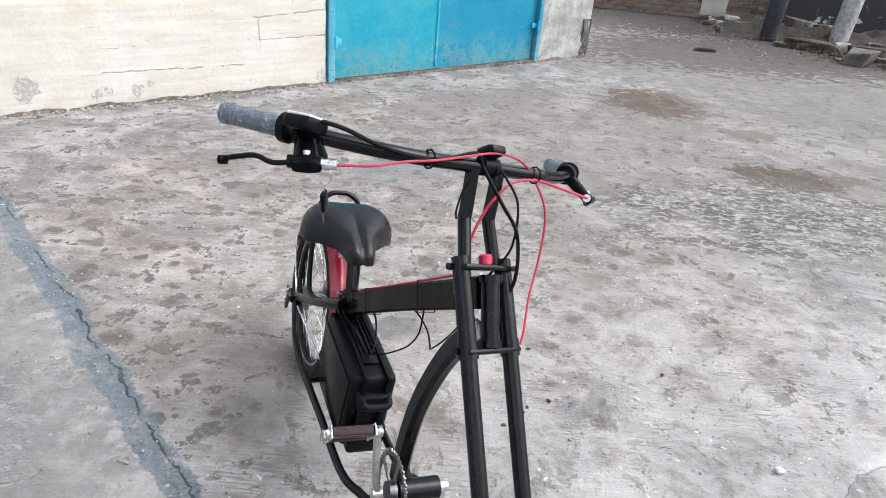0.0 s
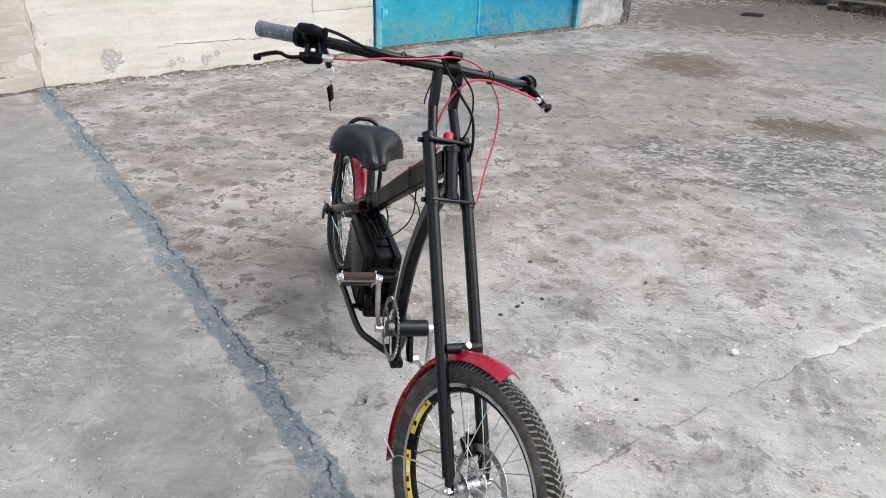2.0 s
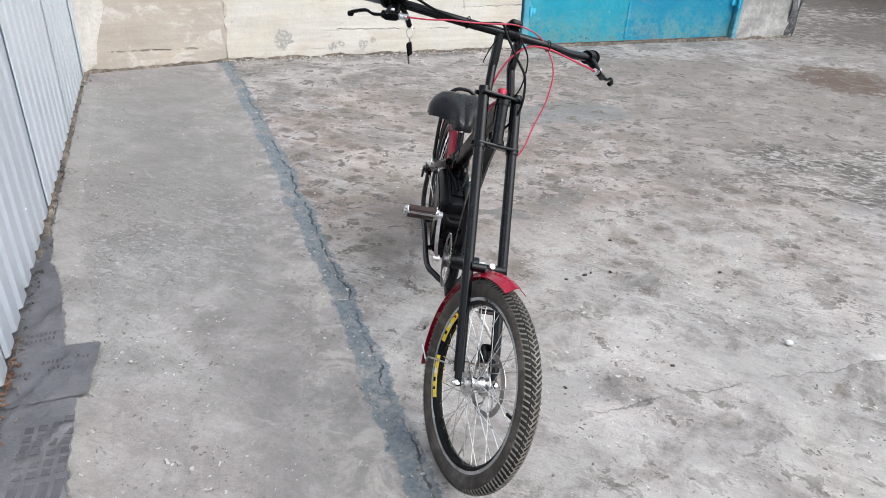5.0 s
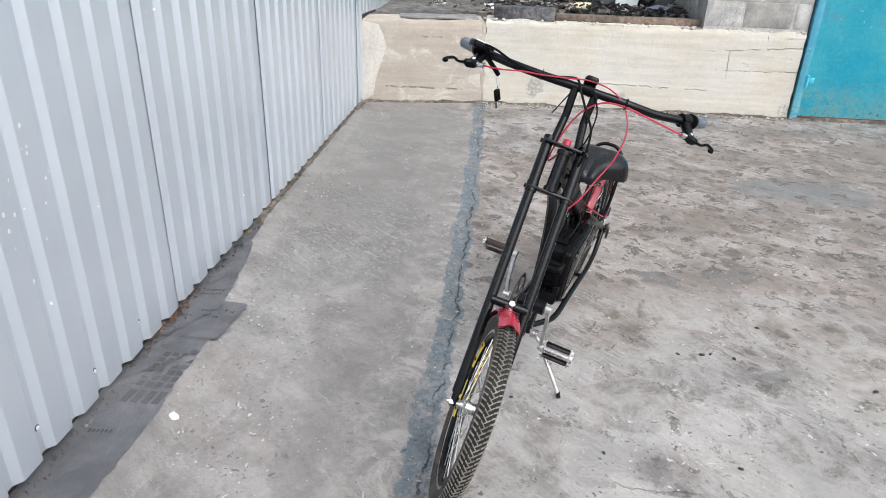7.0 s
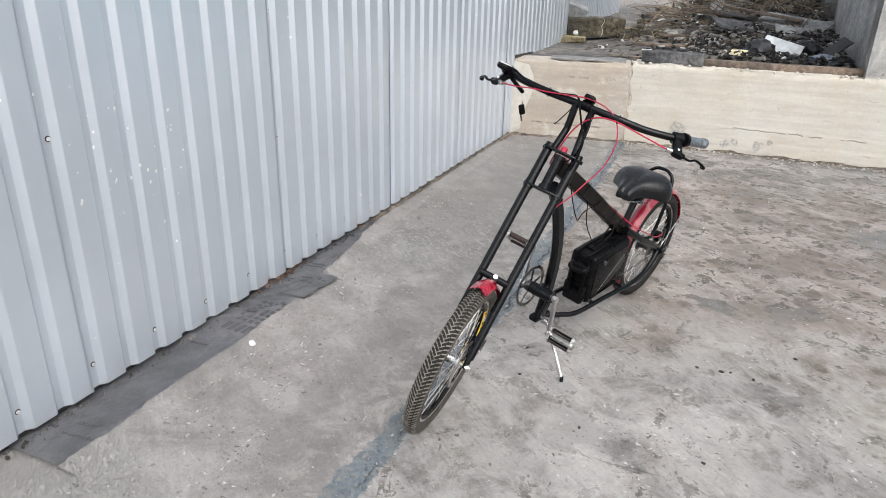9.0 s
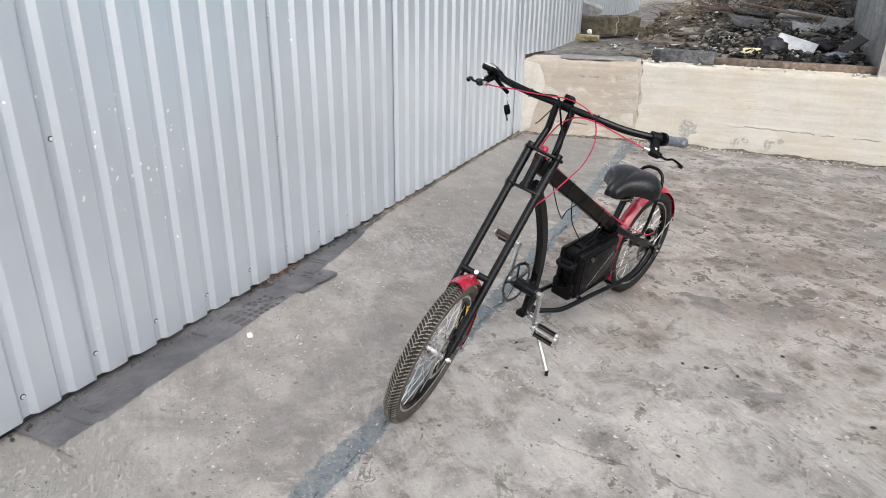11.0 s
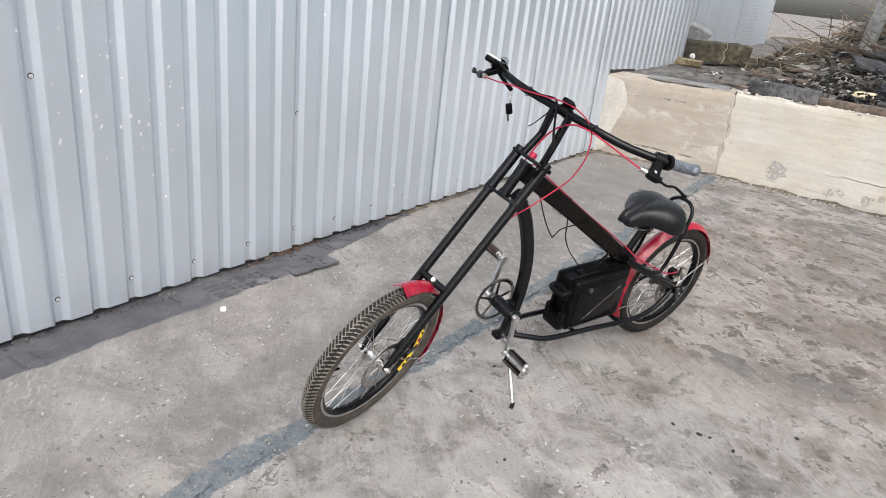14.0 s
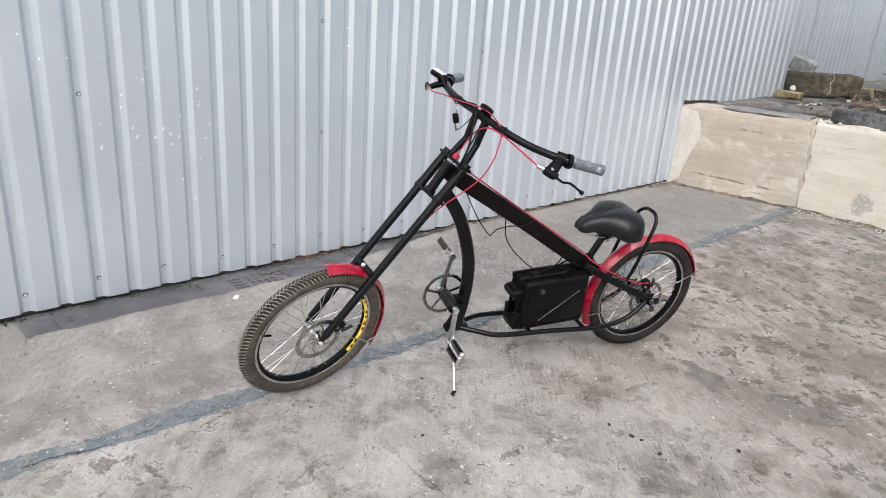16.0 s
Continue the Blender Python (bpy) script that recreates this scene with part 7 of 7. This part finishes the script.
def planks(rows, material, label):
    for i, (x, y, z, l, w, h, rz, ry) in enumerate(rows):
        b = part("plank", slab_block((l, w, h), i * 3.3, 0.003, 0.004, 2), material)
        b.matrix_basis = WALL @ pose(x, y, terrace_z(x, y) + z, 0, ry, rz)
        tagged(b, label, "plank", "planks on the terrace")


planks([(0.10, 1.25, 0.02, 0.55, 0.11, 0.03, 4, 0), (-0.10, 0.55, 0.0, 0.45, 0.07, 0.02, -8, 0), (0.35, 2.2, 0.03, 0.8, 0.10, 0.03, 12, 0), (-0.5, 2.8, 0.03, 0.9, 0.12, 0.03, -20, 3),
        (0.5, 3.4, 0.05, 1.0, 0.12, 0.04, 35, 4), (1.0, 3.0, 0.12, 0.9, 0.14, 0.03, -12, 8)], PLANK, "weathered plank lying in the litter")
ob = part("white_box", box((0.15, 0.11, 0.11), (0, 0, 0.055), bevel=0.012), PALE)
ob.matrix_basis = WALL @ pose(0.55, 1.62, terrace_z(0.55, 1.62) - 0.01, 0, 0, 18)
tagged(ob, "small white plastic box in the rubbish", "box")
ob = part("concrete_post", sweep([(0, 0, -0.02), (0.06, 0, 0.6), (0.13, 0, 1.5)], bar_section(0.16, 0.14, 0.01)), POST_GREY)
ob.matrix_basis = WALL @ pose(0.42, 4.1, terrace_z(0.42, 4.1) - 0.03, 0, 0, 0)
tagged(ob, "leaning grey concrete post behind the rubbish", "post")


def crumple(size, seed, sub=3, amount=0.5):
    bm = bmesh.new()
    bmesh.ops.create_icosphere(bm, subdivisions=sub, radius=0.5)
    for v in bm.verts:
        n1 = abs(noise.noise(v.co * 5 + Vector((seed, 0, 0))))
        n2 = abs(noise.noise(v.co * 12 + Vector((0, seed, 0))))
        v.co *= 1.15 - amount * n1 - amount * 0.5 * n2
        v.co.z = max(-0.35, v.co.z)
    bm.transform(Matrix.Diagonal((*size, 1)))
    return bm


def crumpled(name, x, y, z, size, seed, material, label, category, turn=0):
    ob = part(name, crumple(size, seed), material)
    ob.matrix_basis = WALL @ pose(x, y, terrace_z(x, y) + z + size[2] * 0.30, 0, 0, turn)
    return tagged(ob, label, category)


crumpled("bin_bag", 1.00, 0.66, 0.05, (0.27, 0.22, 0.20), 3.0, BAG, "knotted black plastic bag full of rubbish", "bag")
crumpled("bin_bag", 1.40, 0.95, 0.08, (0.24, 0.20, 0.16), 7.0, BAG, "torn black plastic bag in the heap", "bag")
crumpled("plastic_bag", 1.52, 0.62, 0.02, (0.26, 0.2, 0.12), 11.0, plain("blue_grey_film", (0.16, 0.19, 0.24), 0.35, 0, 30, 0.3), "crumpled blue-grey plastic bag", "bag")
ob = part("yellow_bottle", lathe([(0.0, -0.10), (0.035, -0.10), (0.040, -0.085), (0.040, 0.04), (0.018, 0.075), (0.016, 0.10), (0.0, 0.10)], 20), plain("yellowed_plastic", (0.70, 0.62, 0.40), 0.35, 0, 40, 0.1))
ob.matrix_basis = WALL @ pose(0.82, 0.58, terrace_z(0.82, 0.58) + 0.085, 0, 8, 100)
tagged(ob, "yellowed plastic bottle lying in the rubbish", "bottle")
ob = part("white_board", slab_block((0.34, 0.24, 0.012), 9.0, 0.004, 0.002, 4), WHITE_SHEET)
ob.matrix_basis = WALL @ pose(1.17, 0.78, terrace_z(1.17, 0.78) + 0.10, 48, 14, -12)
tagged(ob, "bent white board on the rubbish heap", "board")
ob = part("rubber_mat", slab_block((0.40, 0.18, 0.012), 12.0, 0.012, 0.003, 4), COAL)
ob.matrix_basis = WALL @ pose(1.56, 0.80, terrace_z(1.56, 0.8) + 0.10, 10, -38, 15)
tagged(ob, "black rubber mat leaning in the corner", "mat")
def shard(size, seed, flat=1.0):
    """An angular broken piece: a box with its corners knocked about."""
    bm = bmesh.new()
    bmesh.ops.create_cube(bm, size=1.0)
    r2 = random.Random(seed)
    for v in bm.verts:
        v.co += Vector((r2.uniform(-0.28, 0.28), r2.uniform(-0.28, 0.28), r2.uniform(-0.25, 0.25) * flat))
    bmesh.ops.bevel(bm, geom=bm.edges[:], offset=0.07, segments=1, affect="EDGES")
    bm.transform(Matrix.Diagonal((*size, 1)))
    return bm


KINDS = ((COAL, "black_lump", "black charred lump in the rubbish heap", "lump"), (ROUGH_STONE, "rubble_stone", "grey rubble stone in the rubbish heap", "stone"),
         (BAG, "plastic_scrap", "shiny black plastic scrap in the heap", "scrap"), (PLANK, "wood_scrap", "broken brown wood scrap in the heap", "wood"),
         (PALE, "paper_scrap", "white paper scrap in the rubbish heap", "paper scrap"), (EARTH, "earth_clod", "brown clod of earth in the heap", "clod"))
for i in range(230):
    x, y = rng.uniform(0.35, 1.72), 0.34 + 2.3 * rng.random() ** 1.5
    s = 0.028 + 0.085 * rng.random() ** 1.6
    mat_, name_, label_, cat_ = KINDS[rng.choices(range(6), (12, 4, 4, 3, 1.2, 3))[0]]
    if mat_ is BAG:
        bm = crumple((s * 1.3, s, s * 0.7), i * 1.3, 2, 0.7)
    elif mat_ is PALE:
        bm = shard((s * 0.9, s * 0.6, s * 0.12), i)
    elif mat_ is PLANK:
        bm = shard((s * 2.4, s * 0.4, s * 0.2), i)
    else:
        bm = shard((s, s * rng.uniform(0.6, 1.1), s * rng.uniform(0.4, 0.8)), i)
    ob = part(name_, bm, mat_, smooth=mat_ is BAG)
    ob.matrix_basis = WALL @ pose(x, y, terrace_z(x, y) + s * 0.18 + 0.05 * rng.random(), rng.uniform(-25, 25), rng.uniform(-25, 25), rng.uniform(0, 360))
    tagged(ob, label_, cat_, "rubbish heap")
for i in range(90):
    x, y = rng.uniform(-0.7, 1.7), rng.uniform(1.3, 7.5)
    s = rng.uniform(0.06, 0.26)
    ob = part("rubble_stone", shard((s, s * 0.8, s * 0.45), i + 400), rng.choice((ROUGH_STONE, PALE_STONE, MOSSY, EARTH)), smooth=False)
    ob.matrix_basis = WALL @ pose(x, y, terrace_z(x, y) + s * 0.12, rng.uniform(-15, 15), rng.uniform(-15, 15), rng.uniform(0, 360))
    tagged(ob, "broken stone among litter on the terrace", "stone", "rubble on the terrace")
for i, (x, y, l, w, rz, rx) in enumerate(((0.95, 2.5, 0.9, 0.4, 20, 14), (1.3, 2.9, 0.8, 0.5, -30, 18), (0.8, 3.1, 0.7, 0.35, 60, 10), (1.45, 2.3, 0.6, 0.35, 5, 20))):
    ob = part("cement_sheet", slab_block((l, w, 0.018), i * 2.7, 0.006, 0.003, 5), POST_GREY if i % 2 else TAR)
    ob.matrix_basis = WALL @ pose(x, y, terrace_z(x, y) + 0.07, rx, 6, rz)
    tagged(ob, "broken grey cement sheet lying on the rubbish heap", "cement sheet", "cement sheets on the heap")


def litter_bits(count, place, seed, long_, thin, lift):
    """Many small flat chips as plain triangles."""
    r2 = random.Random(seed)
    verts, faces = [], []
    for k in range(count):
        x, y = place(r2)
        l, w = r2.uniform(*long_), r2.uniform(*thin)
        m = Matrix.Translation((x, y, terrace_z(x, y) + r2.uniform(0.004, lift))) @ Euler((r2.gauss(0, 0.3), r2.gauss(0, 0.3), r2.random() * 6.3)).to_matrix().to_4x4()
        b = len(verts)
        for sx, sy, sz in ((-1, -1, -1), (1, -1, -1), (1, 1, -1), (-1, 1, -1), (-1, -1, 1), (1, -1, 1), (1, 1, 1), (-1, 1, 1)):
            verts.append(tuple(m @ Vector((sx * l / 2 * r2.uniform(0.7, 1), sy * w / 2 * r2.uniform(0.6, 1), sz * w * 0.2))))
        faces += [(b, b + 3, b + 2, b + 1), (b + 4, b + 5, b + 6, b + 7), (b, b + 1, b + 5, b + 4), (b + 1, b + 2, b + 6, b + 5), (b + 2, b + 3, b + 7, b + 6), (b + 3, b, b + 4, b + 7)]
    me = bpy.data.meshes.new("bits")
    me.from_pydata(verts, [], faces)
    bm = bmesh.new()
    bm.from_mesh(me)
    bpy.data.meshes.remove(me)
    return bm


for name_, count, place, seed, long_, thin, mat_, label_ in (
        ("wood_chips", 1500, lambda r: (r.uniform(-0.5, 1.7), 1.6 + 6.0 * r.random()), 1, (0.03, 0.22), (0.006, 0.02), TWIG, "brown wood chips and bark strewn on the terrace"),
        ("dark_litter", 1300, lambda r: (1.7 - 1.75 * r.random() ** 1.4, 0.35 + 5.0 * r.random() ** 1.3), 2, (0.02, 0.09), (0.015, 0.05), COAL, "dark litter and cinders strewn on the terrace"),
        ("grey_chips", 500, lambda r: (r.uniform(-0.6, 1.7), 0.25 + 6.0 * r.random()), 3, (0.015, 0.07), (0.01, 0.04), ROUGH_STONE, "grey stone chips strewn on the terrace"),
        ("heap_cinders", 1500, lambda r: (1.72 - 1.35 * r.random() ** 1.2, 0.34 + 2.3 * r.random() ** 1.3), 5, (0.015, 0.06), (0.012, 0.045), COAL, "black cinders and lumps in the rubbish heap"),
        ("heap_stones", 520, lambda r: (1.72 - 1.4 * r.random(), 0.34 + 2.6 * r.random()), 6, (0.015, 0.06), (0.015, 0.05), PALE_STONE, "small grey stones mixed into the rubbish heap"),
        ("heap_wood", 420, lambda r: (1.72 - 1.4 * r.random(), 0.40 + 2.6 * r.random()), 7, (0.03, 0.16), (0.006, 0.022), PLANK, "splintered brown wood mixed into the rubbish heap"),
        ("pale_litter", 170, lambda r: (r.uniform(-0.6, 1.7), 0.5 + 5.0 * r.random()), 4, (0.02, 0.09), (0.015, 0.04), PALE, "pale paper scraps strewn on the terrace")):
    ob = part(name_, litter_bits(count, place, seed, long_, thin, 0.11 if name_.startswith("heap") else 0.03), mat_, smooth=False)
    ob.matrix_basis = WALL.copy()
    tagged(ob, label_, "litter", kind="stuff")
# dry branches
twigs = bmesh.new()
for i in range(330):
    x, y = rng.uniform(-0.35, 1.7), rng.uniform(2.8, 8.0)
    l = rng.uniform(0.2, 0.8)
    a, e = rng.uniform(0, 6.3), rng.gauss(0.1, 0.3)
    p0 = Vector((x, y, terrace_z(x, y) + rng.uniform(0.0, 0.10)))
    d = Vector((math.cos(a) * math.cos(e), math.sin(a) * math.cos(e), abs(math.sin(e)))) * l
    bend = Vector((rng.uniform(-0.05, 0.05), rng.uniform(-0.05, 0.05), rng.uniform(0.0, 0.08)))
    tube([p0, p0 + d * 0.4 + bend, p0 + d * 0.75 + bend * 0.6, p0 + d], rng.uniform(0.002, 0.008), 5, twigs)
ob = part("dry_branches", twigs, TWIG)
ob.matrix_basis = WALL.copy()
tagged(ob, "tangle of dry broken branches and twigs", "branches", kind="stuff")
